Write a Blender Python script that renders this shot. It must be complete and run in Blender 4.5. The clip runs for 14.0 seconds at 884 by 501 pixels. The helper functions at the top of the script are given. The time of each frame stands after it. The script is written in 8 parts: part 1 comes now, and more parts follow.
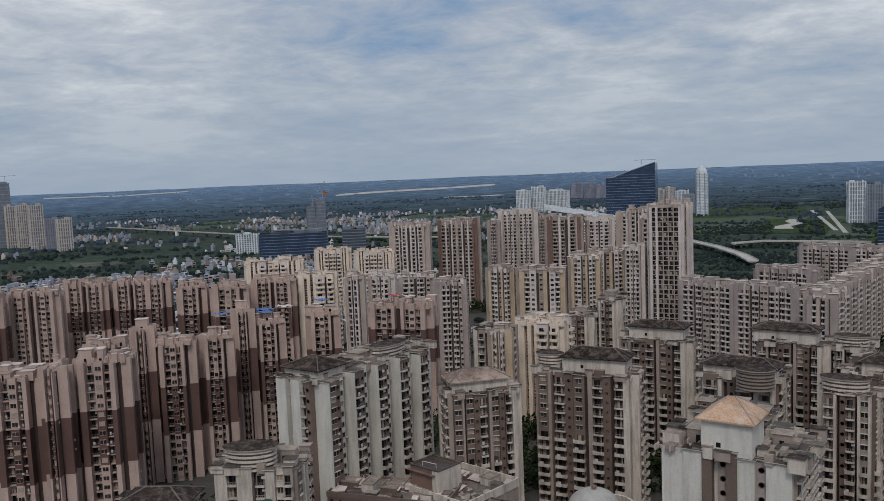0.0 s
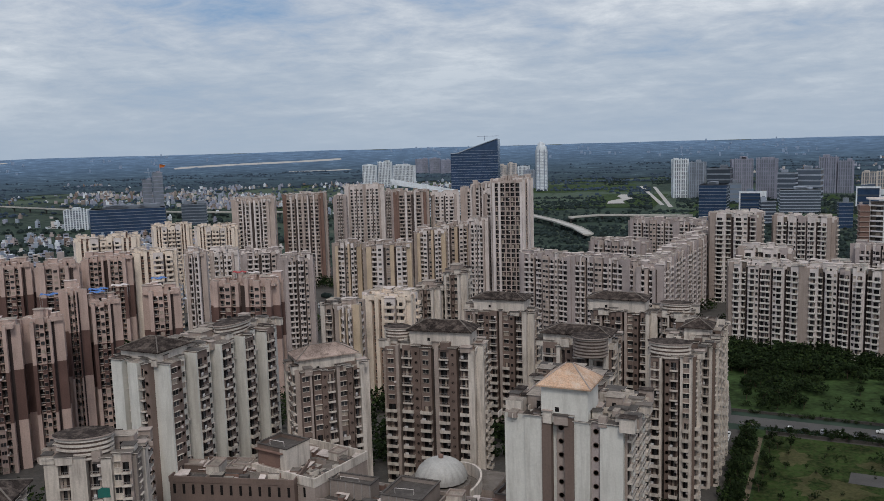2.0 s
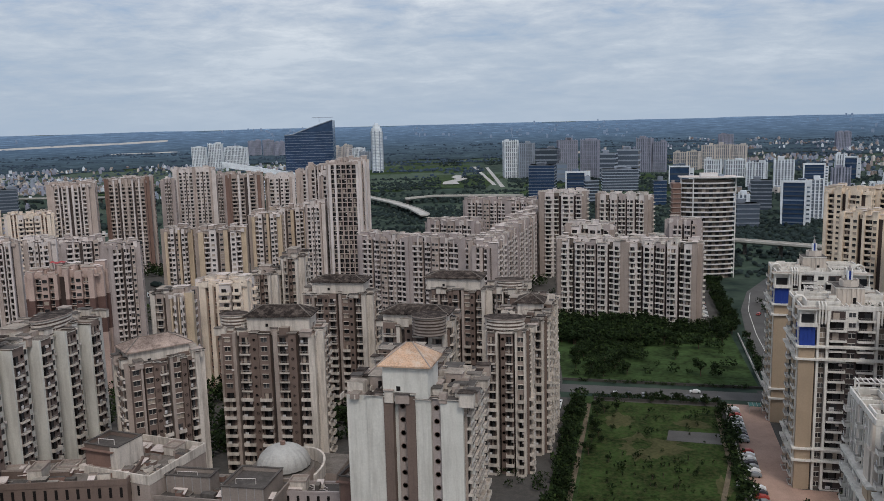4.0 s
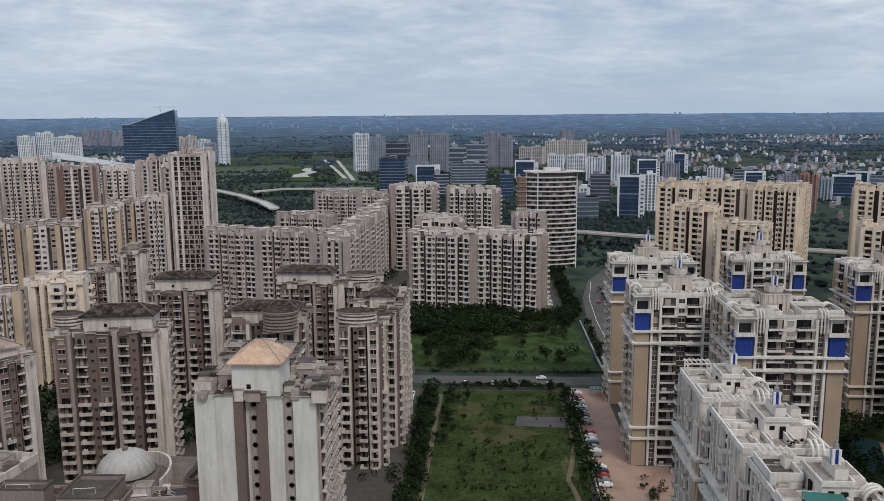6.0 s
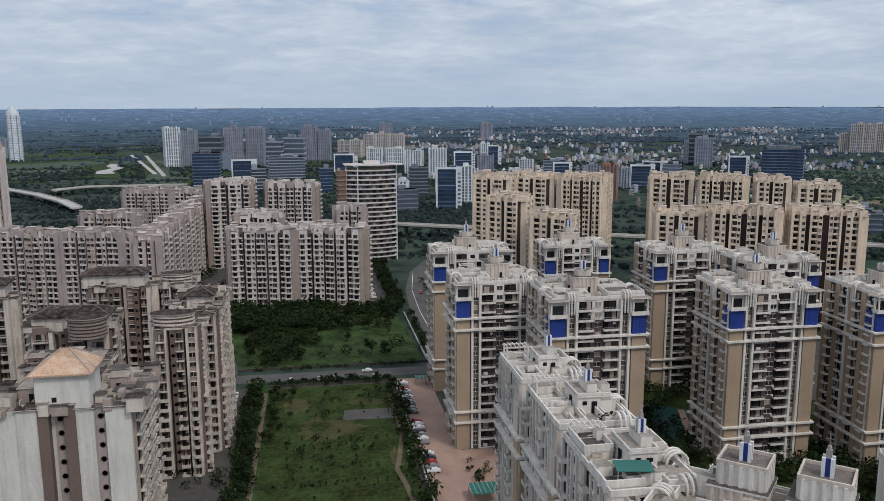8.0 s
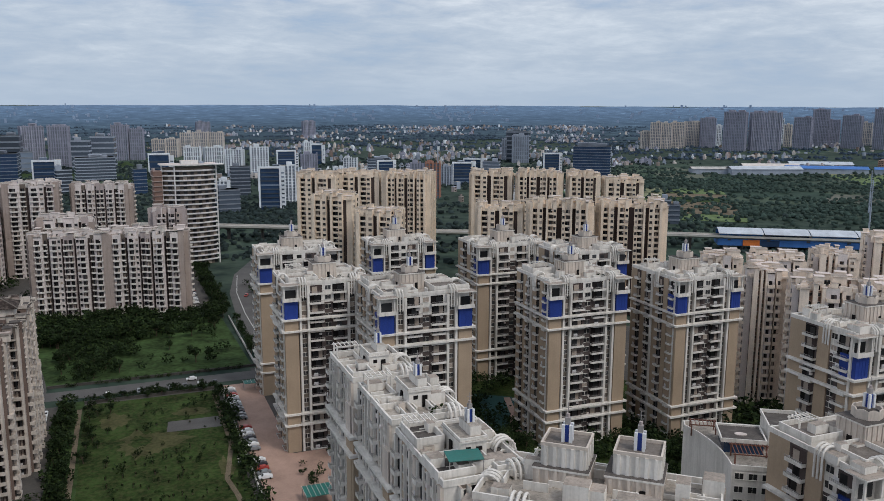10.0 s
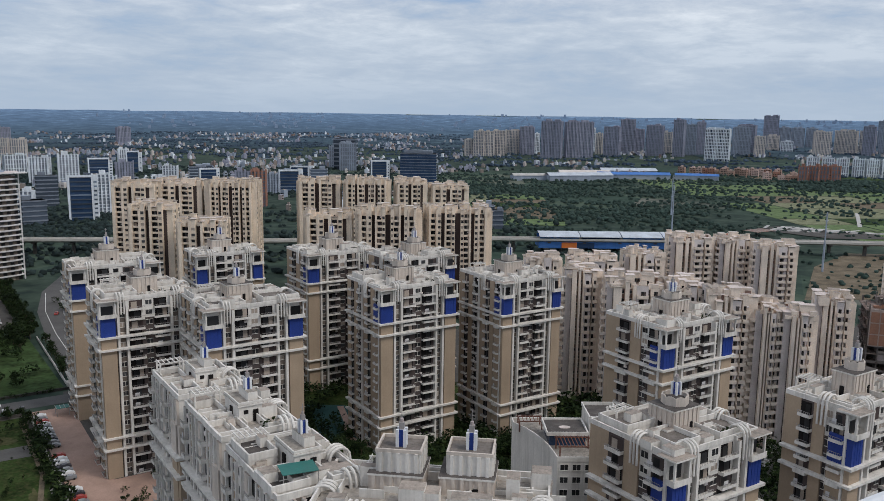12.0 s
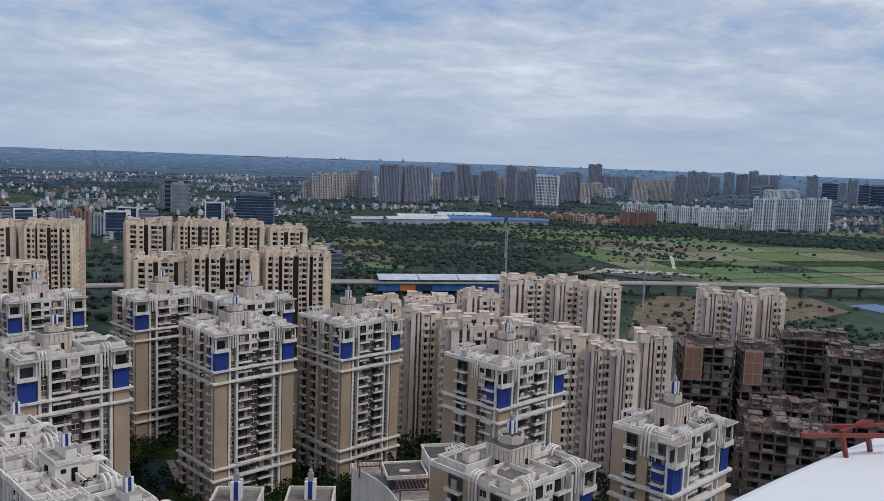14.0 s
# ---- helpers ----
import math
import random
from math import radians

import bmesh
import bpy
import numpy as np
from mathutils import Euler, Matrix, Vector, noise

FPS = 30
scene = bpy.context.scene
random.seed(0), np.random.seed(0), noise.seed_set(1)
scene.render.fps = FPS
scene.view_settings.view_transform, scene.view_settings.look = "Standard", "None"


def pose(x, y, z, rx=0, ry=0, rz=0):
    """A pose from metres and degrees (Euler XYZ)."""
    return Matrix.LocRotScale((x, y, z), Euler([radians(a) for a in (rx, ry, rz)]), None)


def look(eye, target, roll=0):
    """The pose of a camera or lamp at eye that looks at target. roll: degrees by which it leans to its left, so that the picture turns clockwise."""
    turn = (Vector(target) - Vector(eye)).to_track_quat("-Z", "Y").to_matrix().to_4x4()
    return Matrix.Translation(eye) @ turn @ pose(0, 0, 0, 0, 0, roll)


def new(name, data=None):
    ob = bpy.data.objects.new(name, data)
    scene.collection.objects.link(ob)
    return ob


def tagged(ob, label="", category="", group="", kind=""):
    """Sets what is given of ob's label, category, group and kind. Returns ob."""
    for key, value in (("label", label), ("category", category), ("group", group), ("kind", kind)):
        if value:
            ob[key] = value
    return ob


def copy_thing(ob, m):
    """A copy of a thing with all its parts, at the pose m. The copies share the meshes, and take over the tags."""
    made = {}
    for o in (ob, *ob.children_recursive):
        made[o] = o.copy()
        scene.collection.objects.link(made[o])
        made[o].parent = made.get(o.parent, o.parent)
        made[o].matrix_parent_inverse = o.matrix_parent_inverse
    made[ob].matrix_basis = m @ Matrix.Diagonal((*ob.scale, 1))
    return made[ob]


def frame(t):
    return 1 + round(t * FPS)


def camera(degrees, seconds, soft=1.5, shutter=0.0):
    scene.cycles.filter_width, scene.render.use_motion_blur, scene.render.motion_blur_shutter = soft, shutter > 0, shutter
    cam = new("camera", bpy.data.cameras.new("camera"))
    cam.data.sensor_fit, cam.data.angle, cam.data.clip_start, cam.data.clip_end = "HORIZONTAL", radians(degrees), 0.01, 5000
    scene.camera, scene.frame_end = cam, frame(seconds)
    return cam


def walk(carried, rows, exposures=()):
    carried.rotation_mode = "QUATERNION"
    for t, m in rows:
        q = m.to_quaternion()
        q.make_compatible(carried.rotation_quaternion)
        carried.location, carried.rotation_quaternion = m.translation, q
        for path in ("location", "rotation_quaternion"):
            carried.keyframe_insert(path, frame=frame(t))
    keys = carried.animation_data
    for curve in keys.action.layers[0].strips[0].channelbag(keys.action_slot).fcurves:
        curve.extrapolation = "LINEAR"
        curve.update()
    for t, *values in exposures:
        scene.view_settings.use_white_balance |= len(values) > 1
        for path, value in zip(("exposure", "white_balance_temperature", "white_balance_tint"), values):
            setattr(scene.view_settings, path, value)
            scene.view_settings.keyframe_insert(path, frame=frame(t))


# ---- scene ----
EYE = Vector((0, 0, 110))
cam = camera(56.2, 14.0, soft=0.6)


def aim(yaw, pitch, roll):
    y, p = radians(yaw), radians(pitch)
    way = Vector((math.sin(y) * math.cos(p), math.cos(y) * math.cos(p), math.sin(p)))
    return look(EYE, EYE + way * 50, -roll)


walk(cam, [(t, aim(yaw, pitch, roll)) for t, yaw, pitch, roll in (
    (0, -35.25, -5.29, 2.32),
    (0.5, -32.97, -5.95, 2.28),
    (1, -30.49, -6.61, 2.10),
    (1.5, -27.59, -7.02, 1.76),
    (2, -24.69, -7.39, 1.62),
    (2.5, -22.42, -7.91, 1.58),
    (3, -19.58, -8.44, 1.46),
    (3.2, -18.22, -8.59, 1.49),
    (5.3, -7.04, -9.33, 0.64),
    (5.5, -6.03, -9.42, 0.44),
    (6, -3.07, -9.57, 0.42),
    (6.5, 0.12, -9.71, 0.37),
    (7, 2.98, -9.82, 0.12),
    (7.5, 6.00, -9.95, 0.14),
    (8, 9.38, -10.09, 0.18),
    (8.2, 10.76, -10.05, -0.13),
    (10.3, 23.07, -10.42, -0.33),
    (10.5, 24.13, -10.57, -0.52),
    (11, 27.31, -10.60, -0.56),
    (11.5, 30.52, -10.15, -0.68),
    (12, 33.41, -9.60, -0.80),
    (12.5, 36.22, -8.81, -1.21),
    (13, 39.05, -8.07, -1.73),
    (13.5, 42.05, -7.29, -1.98),
    (14, 44.54, -6.34, -2.09),
)], exposures=((0, -0.31, 6500, 10), (1, -0.2, 6500, 10), (3, -0.04, 6500, 10), (5.5, 0.08, 6500, 10), (8, 0.1, 6450, 10), (11.5, 0.08, 6400, 10), (13, 0.07, 6350, 11), (14, 0.0, 6250, 12)))

# ---- sky and sun ----
SUN_AZ, SUN_EL = 150, 52      # degrees from +y towards +x, and above the horizon
world = bpy.data.worlds.new("overcast_sky")
scene.world = world
world.use_nodes = True
wt = world.node_tree
wt.nodes.clear()


def wn(kind, **inputs):
    node = wt.nodes.new(kind)
    for k, v in inputs.items():
        node.inputs[k.replace("_", " ")].default_value = v
    return node


def ramp(tree, stops, interp="LINEAR"):
    node = tree.nodes.new("ShaderNodeValToRGB")
    node.color_ramp.interpolation = interp
    els = node.color_ramp.elements
    while len(els) < len(stops):
        els.new(0.5)
    for e, (p, c) in zip(els, stops):
        e.position = p
        e.color = (*c, 1) if len(c) == 3 else c
    return node


def math_node(tree, op, a, b=None, c=None):
    node = tree.nodes.new("ShaderNodeMath")
    node.operation = op
    for i, v in enumerate((a, b, c)):
        if v is None:
            continue
        if isinstance(v, (int, float)):
            node.inputs[i].default_value = v
        else:
            tree.links.new(v, node.inputs[i])
    return node.outputs[0]


def mix_node(tree, fac, a, b, blend="MIX"):
    node = tree.nodes.new("ShaderNodeMix")
    node.data_type, node.blend_type = "RGBA", blend
    for sock, v in ((node.inputs[0], fac), (node.inputs[6], a), (node.inputs[7], b)):
        if isinstance(v, (int, float)):
            sock.default_value = v
        elif isinstance(v, tuple):
            sock.default_value = (*v, 1)
        else:
            tree.links.new(v, sock)
    return node.outputs[2]


def make_sky():
    out = wn("ShaderNodeOutputWorld")
    bg = wn("ShaderNodeBackground", Strength=1.0)
    sky = wn("ShaderNodeTexSky")
    sky.sky_type, sky.sun_disc = "NISHITA", False
    sky.sun_elevation, sky.sun_rotation = radians(SUN_EL), radians(SUN_AZ)
    tc = wn("ShaderNodeTexCoord")
    sep = wn("ShaderNodeSeparateXYZ")
    wt.links.new(tc.outputs["Generated"], sep.inputs[0])
    z = math_node(wt, "MAXIMUM", sep.outputs[2], 0.0)
    # cloud layer seen in perspective: the direction met with a flat deck
    low = math_node(wt, "ADD", z, 0.15)
    px = math_node(wt, "DIVIDE", sep.outputs[0], low)
    py = math_node(wt, "DIVIDE", sep.outputs[1], low)
    com = wn("ShaderNodeCombineXYZ")
    wt.links.new(px, com.inputs[0])
    wt.links.new(py, com.inputs[1])
    big = wn("ShaderNodeTexNoise", Scale=0.6, Detail=8.0, Roughness=0.55, Distortion=0.25)
    wt.links.new(com.outputs[0], big.inputs["Vector"])
    fine = wn("ShaderNodeTexNoise", Scale=3.6, Detail=9.0, Roughness=0.66, Distortion=0.3)
    wt.links.new(com.outputs[0], fine.inputs["Vector"])
    mixed = math_node(wt, "ADD", math_node(wt, "MULTIPLY", big.outputs[0], 0.67), math_node(wt, "MULTIPLY", fine.outputs[0], 0.33))
    cloud = ramp(wt, [(0.36, (0.20, 0.35, 0.58)), (0.42, (0.36, 0.46, 0.62)), (0.47, (0.50, 0.56, 0.66)), (0.53, (0.68, 0.72, 0.78)), (0.60, (0.98, 1.0, 1.02))])
    wt.links.new(mixed, cloud.inputs[0])
    scaled = wt.nodes.new("ShaderNodeVectorMath")
    scaled.operation = "SCALE"
    scaled.inputs["Scale"].default_value = 0.1
    wt.links.new(sky.outputs[0], scaled.inputs[0])
    air = mix_node(wt, 0.90, scaled.outputs[0], cloud.outputs[0])
    # thin haze layer close to the horizon
    veil = ramp(wt, [(0.0, (0.92, 0.92, 0.92)), (0.06, (0.7, 0.7, 0.7)), (0.15, (0.22, 0.22, 0.22)), (0.28, (0, 0, 0))], "EASE")
    wt.links.new(z, veil.inputs[0])
    air = mix_node(wt, veil.outputs[0], air, (0.39, 0.48, 0.595))
    wt.links.new(air, bg.inputs["Color"])
    wt.links.new(bg.outputs[0], out.inputs[0])


make_sky()
sun_data = bpy.data.lights.new("sun", "SUN")
sun_data.energy, sun_data.angle, sun_data.color = 1.3, radians(14), (1.0, 0.95, 0.88)
sun = new("sun", sun_data)
a, e = radians(SUN_AZ), radians(SUN_EL)
sun.matrix_world = look((math.sin(a) * math.cos(e) * 300, math.cos(a) * math.cos(e) * 300, 110 + math.sin(e) * 300), (0, 0, 110))

# ---- materials ----
MATS = {}


def mat(name, col, rough=0.85, stain=0.0, stain_col=(0.08, 0.07, 0.06), spread=0.08, metal=0.0, streak=0.07, bump=0.25, grain=2.5, island=0.0, spec=0.3):
    """Painted or weathered surface: grain, soft patches and rain streaks of world size."""
    m = bpy.data.materials.new(name)
    m.use_nodes = True
    t = m.node_tree
    b = t.nodes["Principled BSDF"]
    b.inputs["Roughness"].default_value, b.inputs["Metallic"].default_value = rough, metal
    b.inputs["Specular IOR Level"].default_value = spec
    geo = t.nodes.new("ShaderNodeNewGeometry")
    patch = t.nodes.new("ShaderNodeTexNoise")
    patch.inputs["Scale"].default_value, patch.inputs["Detail"].default_value = 0.11, 4
    t.links.new(geo.outputs["Position"], patch.inputs["Vector"])
    small = t.nodes.new("ShaderNodeTexNoise")
    small.inputs["Scale"].default_value, small.inputs["Detail"].default_value = grain, 5
    t.links.new(geo.outputs["Position"], small.inputs["Vector"])
    v = math_node(t, "ADD", math_node(t, "MULTIPLY", patch.outputs[0], 0.6), math_node(t, "MULTIPLY", small.outputs[0], 0.4))
    lo, hi = tuple(c * (1 - 3 * spread) for c in col), tuple(min(1, c * (1 + 3 * spread)) for c in col)
    rm = ramp(t, [(0.3, lo), (0.7, hi)])
    t.links.new(v, rm.inputs[0])
    colour = rm.outputs[0]
    if island:
        vr = ramp(t, [(0, tuple([1 - island] * 3)), (1, tuple([min(1, 1 + island * 0.3)] * 3))])
        t.links.new(geo.outputs["Random Per Island"], vr.inputs[0])
        colour = mix_node(t, 1.0, colour, vr.outputs[0], "MULTIPLY")
    if stain:
        mp = t.nodes.new("ShaderNodeMapping")
        mp.inputs["Scale"].default_value = (1, 1, streak)
        t.links.new(geo.outputs["Position"], mp.inputs["Vector"])
        st = t.nodes.new("ShaderNodeTexNoise")
        st.inputs["Scale"].default_value, st.inputs["Detail"].default_value, st.inputs["Roughness"].default_value = 0.55, 8, 0.7
        t.links.new(mp.outputs[0], st.inputs["Vector"])
        sr = ramp(t, [(0.46, (0, 0, 0)), (0.74, (stain, stain, stain))])
        t.links.new(st.outputs[0], sr.inputs[0])
        colour = mix_node(t, sr.outputs[0], colour, stain_col)
    t.links.new(colour, b.inputs["Base Color"])
    if bump:
        bp = t.nodes.new("ShaderNodeBump")
        bp.inputs["Strength"].default_value, bp.inputs["Distance"].default_value = bump, 0.05
        t.links.new(small.outputs[0], bp.inputs["Height"])
        t.links.new(bp.outputs[0], b.inputs["Normal"])
    MATS[name] = m
    return m


def glass(name, col, rough=0.12):
    m = bpy.data.materials.new(name)
    m.use_nodes = True
    t = m.node_tree
    b = t.nodes["Principled BSDF"]
    b.inputs["Roughness"].default_value = rough
    b.inputs["Specular IOR Level"].default_value = 0.35
    info = t.nodes.new("ShaderNodeObjectInfo")
    geo = t.nodes.new("ShaderNodeNewGeometry")
    s = math_node(t, "FRACT", math_node(t, "ADD", info.outputs["Random"], geo.outputs["Random Per Island"]))
    rm = ramp(t, [(0, tuple(c * 0.45 for c in col)), (0.7, col), (1, tuple(min(1, c * 2.2) for c in col))])
    t.links.new(s, rm.inputs[0])
    t.links.new(rm.outputs[0], b.inputs["Base Color"])
    MATS[name] = m
    return m


# estate walls
mat("beige_pink", (0.507, 0.379, 0.334), stain=0.35, stain_col=(0.20, 0.15, 0.13))
mat("dark_brown", (0.14, 0.082, 0.071), stain=0.25, stain_col=(0.05, 0.035, 0.03))
mat("umber", (0.214, 0.133, 0.109), stain=0.3)
mat("old_white", (0.623, 0.556, 0.497), stain=0.85, stain_col=(0.19, 0.155, 0.13), spread=0.07, streak=0.12)
mat("old_cream", (0.372, 0.304, 0.27), stain=0.6, stain_col=(0.20, 0.165, 0.14))
mat("mauve_wall", (0.208, 0.153, 0.131), stain=0.55, stain_col=(0.15, 0.115, 0.10))
mat("pier_brown", (0.172, 0.123, 0.104), stain=0.35)
mat("cream_wall", (0.80, 0.685, 0.58), stain=0.3, stain_col=(0.26, 0.19, 0.14))
mat("peach_wall", (0.79, 0.662, 0.53), stain=0.3, stain_col=(0.28, 0.2, 0.15))
mat("ochre_wall", (0.54, 0.425, 0.31), stain=0.35, stain_col=(0.25, 0.17, 0.11))
mat("slab_grey", (0.4, 0.34, 0.328), stain=0.3, stain_col=(0.2, 0.17, 0.15))
mat("slab_white", (0.666, 0.599, 0.576), stain=0.35, stain_col=(0.28, 0.25, 0.22))
mat("tan_wall", (0.391, 0.297, 0.212), stain=0.22, stain_col=(0.22, 0.18, 0.13), spread=0.05)
mat("buff_wall", (0.465, 0.382, 0.343), stain=0.3)
mat("chalk_white", (0.713, 0.674, 0.626), stain=0.62, stain_col=(0.29, 0.265, 0.23), spread=0.05)
mat("lift_cream", (0.599, 0.522, 0.456), stain=0.6, stain_col=(0.24, 0.215, 0.19), spread=0.05)
# recess back walls: the shade of deep balconies put into dark colours
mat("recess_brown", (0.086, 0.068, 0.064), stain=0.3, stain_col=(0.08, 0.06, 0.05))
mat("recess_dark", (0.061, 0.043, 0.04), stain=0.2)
mat("roof_pale", (0.6, 0.52, 0.486), spec=0.08, stain=0.6, stain_col=(0.30, 0.25, 0.21), streak=1.0, spread=0.1)
# greyer recess wall, darkened likewise for balcony shade
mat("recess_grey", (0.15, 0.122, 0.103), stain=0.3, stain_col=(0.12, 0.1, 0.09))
mat("slab_shade", (0.27, 0.225, 0.20), stain=0.3, stain_col=(0.13, 0.11, 0.095))
mat("clean_white", (0.652, 0.629, 0.582), stain=0.6, stain_col=(0.34, 0.31, 0.275), spread=0.05, streak=0.09)
mat("royal_blue", (0.022, 0.05, 0.25), rough=0.5, stain=0.2, stain_col=(0.02, 0.03, 0.1))
mat("roof_concrete", (0.335, 0.285, 0.245), spec=0.08, stain=0.85, stain_col=(0.13, 0.115, 0.10), streak=1.0, spread=0.12)
mat("roof_black", (0.085, 0.075, 0.07), spec=0.08, stain=0.5, stain_col=(0.22, 0.2, 0.18), streak=1.0)
mat("roof_tile_brown", (0.034, 0.026, 0.023), spec=0.08, stain=0.75, stain_col=(0.22, 0.175, 0.15), streak=1.0, spread=0.28, grain=3)
mat("roof_tile_pink", (0.36, 0.275, 0.235), spec=0.08, stain=1.0, stain_col=(0.09, 0.06, 0.05), streak=1.0, spread=0.22, grain=5)
mat("roof_tile_orange", (0.42, 0.275, 0.19), spec=0.08, stain=1.0, stain_col=(0.62, 0.51, 0.42), streak=1.0, spread=0.27, grain=4)
mat("roof_stained", (0.37, 0.33, 0.288), spec=0.08, stain=0.95, stain_col=(0.12, 0.105, 0.09), streak=1.0, spread=0.14)
mat("roof_dirty", (0.15, 0.13, 0.115), spec=0.08, stain=0.7, stain_col=(0.30, 0.26, 0.23), streak=1.0, spread=0.15)
mat("dome_grey", (0.40, 0.385, 0.365), rough=0.6, stain=0.3)
mat("rust_frame", (0.16, 0.07, 0.05), stain=0.4)
mat("raw_concrete", (0.16, 0.14, 0.13), stain=0.9, stain_col=(0.055, 0.045, 0.04), spread=0.15, streak=0.25)
mat("raw_brick", (0.29, 0.15, 0.10), stain=0.3)
mat("rust_deck", (0.12, 0.085, 0.073), spec=0.08, stain=1.0, stain_col=(0.40, 0.33, 0.29), streak=1.0, spread=0.25)
# walls of far buildings: aerial haze mixed into the paint as a blue tint
mat("hazed_grey", (0.31, 0.35, 0.42), stain=0.2)
mat("hazed_brown", (0.304, 0.311, 0.389), stain=0.2)
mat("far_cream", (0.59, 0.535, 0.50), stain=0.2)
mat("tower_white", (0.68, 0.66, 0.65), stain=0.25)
mat("hazed_white", (0.73, 0.765, 0.82), stain=0.2)
# plain haze tint for the blocks on the horizon
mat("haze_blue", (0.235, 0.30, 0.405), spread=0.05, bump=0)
mat("terracotta", (0.37, 0.19, 0.14), stain=0.3)
mat("metal_sheet", (0.55, 0.58, 0.62), rough=0.45, metal=0.3, stain=0.2)
# near-black plate colour: the unlit depth behind openings, painted on closed walls
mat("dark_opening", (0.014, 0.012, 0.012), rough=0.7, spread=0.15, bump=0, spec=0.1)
mat("curtain", (0.36, 0.30, 0.25), spread=0.1, bump=0)
mat("rail_grey", (0.30, 0.28, 0.27), rough=0.5)
mat("steel_red", (0.20, 0.045, 0.035), rough=0.6, stain=0.5, stain_col=(0.09, 0.04, 0.03))
mat("parapet_white", (0.72, 0.72, 0.73), rough=0.6, stain=0.12, stain_col=(0.55, 0.54, 0.52), spread=0.02)
mat("green_sheet", (0.021, 0.136, 0.115), rough=0.5, stain=0.3)
# court green made darker for the shade on the garden floor
mat("court_shade_green", (0.016, 0.06, 0.055), rough=0.7, stain=0.4, stain_col=(0.02, 0.04, 0.035), streak=1)
mat("tarp_blue", (0.10, 0.17, 0.31), rough=0.6, stain=0.6, stain_col=(0.16, 0.18, 0.2), streak=1)
mat("blue_sheet", (0.05, 0.16, 0.44), rough=0.5, stain=0.2)
mat("red_sheet", (0.38, 0.05, 0.05), rough=0.6)
mat("tank_black", (0.03, 0.03, 0.033), rough=0.4)
mat("orange_sign", (0.62, 0.17, 0.04), rough=0.6)
mat("cloth_light", (0.6, 0.58, 0.58))
glass("pane", (0.028, 0.028, 0.03), 0.3)
glass("pane_blue", (0.018, 0.035, 0.075), 0.08)
# far window openings, lifted towards blue-grey for haze
mat("hazed_opening", (0.188, 0.213, 0.256), rough=0.5, spread=0.1, bump=0)
mat("tower_glass", (0.032, 0.06, 0.12), rough=0.15, spread=0.1, bump=0, spec=0.5)
# office panes, lightened for the haze in front of them
glass("pane_office", (0.10, 0.125, 0.165), 0.15)
# ground
mat("asphalt", (0.10, 0.095, 0.092), spec=0.1, stain=0.3, stain_col=(0.12, 0.115, 0.11), streak=1, spread=0.1)
mat("paving", (0.076, 0.071, 0.066), spec=0.1, stain=0.5, stain_col=(0.15, 0.13, 0.115), streak=1, spread=0.1)
mat("brick_paving", (0.36, 0.24, 0.19), stain=0.4, stain_col=(0.23, 0.15, 0.125), streak=1, spread=0.1)
mat("lawn", (0.027, 0.047, 0.013), spec=0.05, stain=0.8, stain_col=(0.085, 0.078, 0.036), streak=1, spread=0.32, grain=0.8)
mat("dry_grass", (0.075, 0.072, 0.034), spec=0.05, stain=0.7, stain_col=(0.04, 0.055, 0.02), streak=1, spread=0.2, grain=0.8)
mat("meadow", (0.034, 0.058, 0.02), spec=0.06, stain=0.5, stain_col=(0.05, 0.062, 0.024), streak=1, spread=0.32, grain=0.5)
mat("bare_soil", (0.15, 0.12, 0.085), spec=0.06, stain=0.5, stain_col=(0.1, 0.09, 0.06), streak=1, spread=0.2)
mat("crop_field", (0.12, 0.165, 0.075), spec=0.06, stain=0.4, stain_col=(0.05, 0.08, 0.03), streak=1, spread=0.15, grain=0.3)
mat("pale_field", (0.19, 0.195, 0.12), spec=0.06, stain=0.5, stain_col=(0.08, 0.11, 0.05), streak=1, spread=0.15, grain=0.3)
# far field green with the haze blended in, greyer and bluer
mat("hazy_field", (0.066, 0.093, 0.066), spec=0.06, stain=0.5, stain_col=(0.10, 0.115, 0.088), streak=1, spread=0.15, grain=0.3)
mat("kerb", (0.45, 0.43, 0.40))
mat("road_paint", (0.70, 0.69, 0.66), rough=0.7)
mat("foliage", (0.021, 0.036, 0.014), spec=0.06, rough=0.7, spread=0.2, island=0.65, bump=0, grain=0.6)
mat("foliage_light", (0.04, 0.062, 0.02), spec=0.06, rough=0.7, spread=0.2, island=0.6, bump=0, grain=0.6)
# woods by distance: haze put into the greens, bluer and paler outwards
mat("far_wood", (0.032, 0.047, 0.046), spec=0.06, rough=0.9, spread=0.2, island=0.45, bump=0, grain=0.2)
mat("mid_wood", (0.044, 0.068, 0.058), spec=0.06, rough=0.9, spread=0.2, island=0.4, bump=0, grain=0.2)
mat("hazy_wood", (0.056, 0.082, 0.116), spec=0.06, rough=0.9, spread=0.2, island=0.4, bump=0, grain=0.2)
mat("bark", (0.10, 0.07, 0.05), stain=0.3)
mat("sand", (0.42, 0.40, 0.38), spread=0.1)
for nm, cc in (("car_white", (0.72, 0.72, 0.72)), ("car_grey", (0.22, 0.23, 0.24)), ("car_red", (0.35, 0.05, 0.04)), ("car_dark", (0.04, 0.04, 0.05))):
    mat(nm, cc, rough=0.3, spread=0.02, bump=0, spec=0.5)
mat("tyre", (0.02, 0.02, 0.02))

# ---- building blocks ----


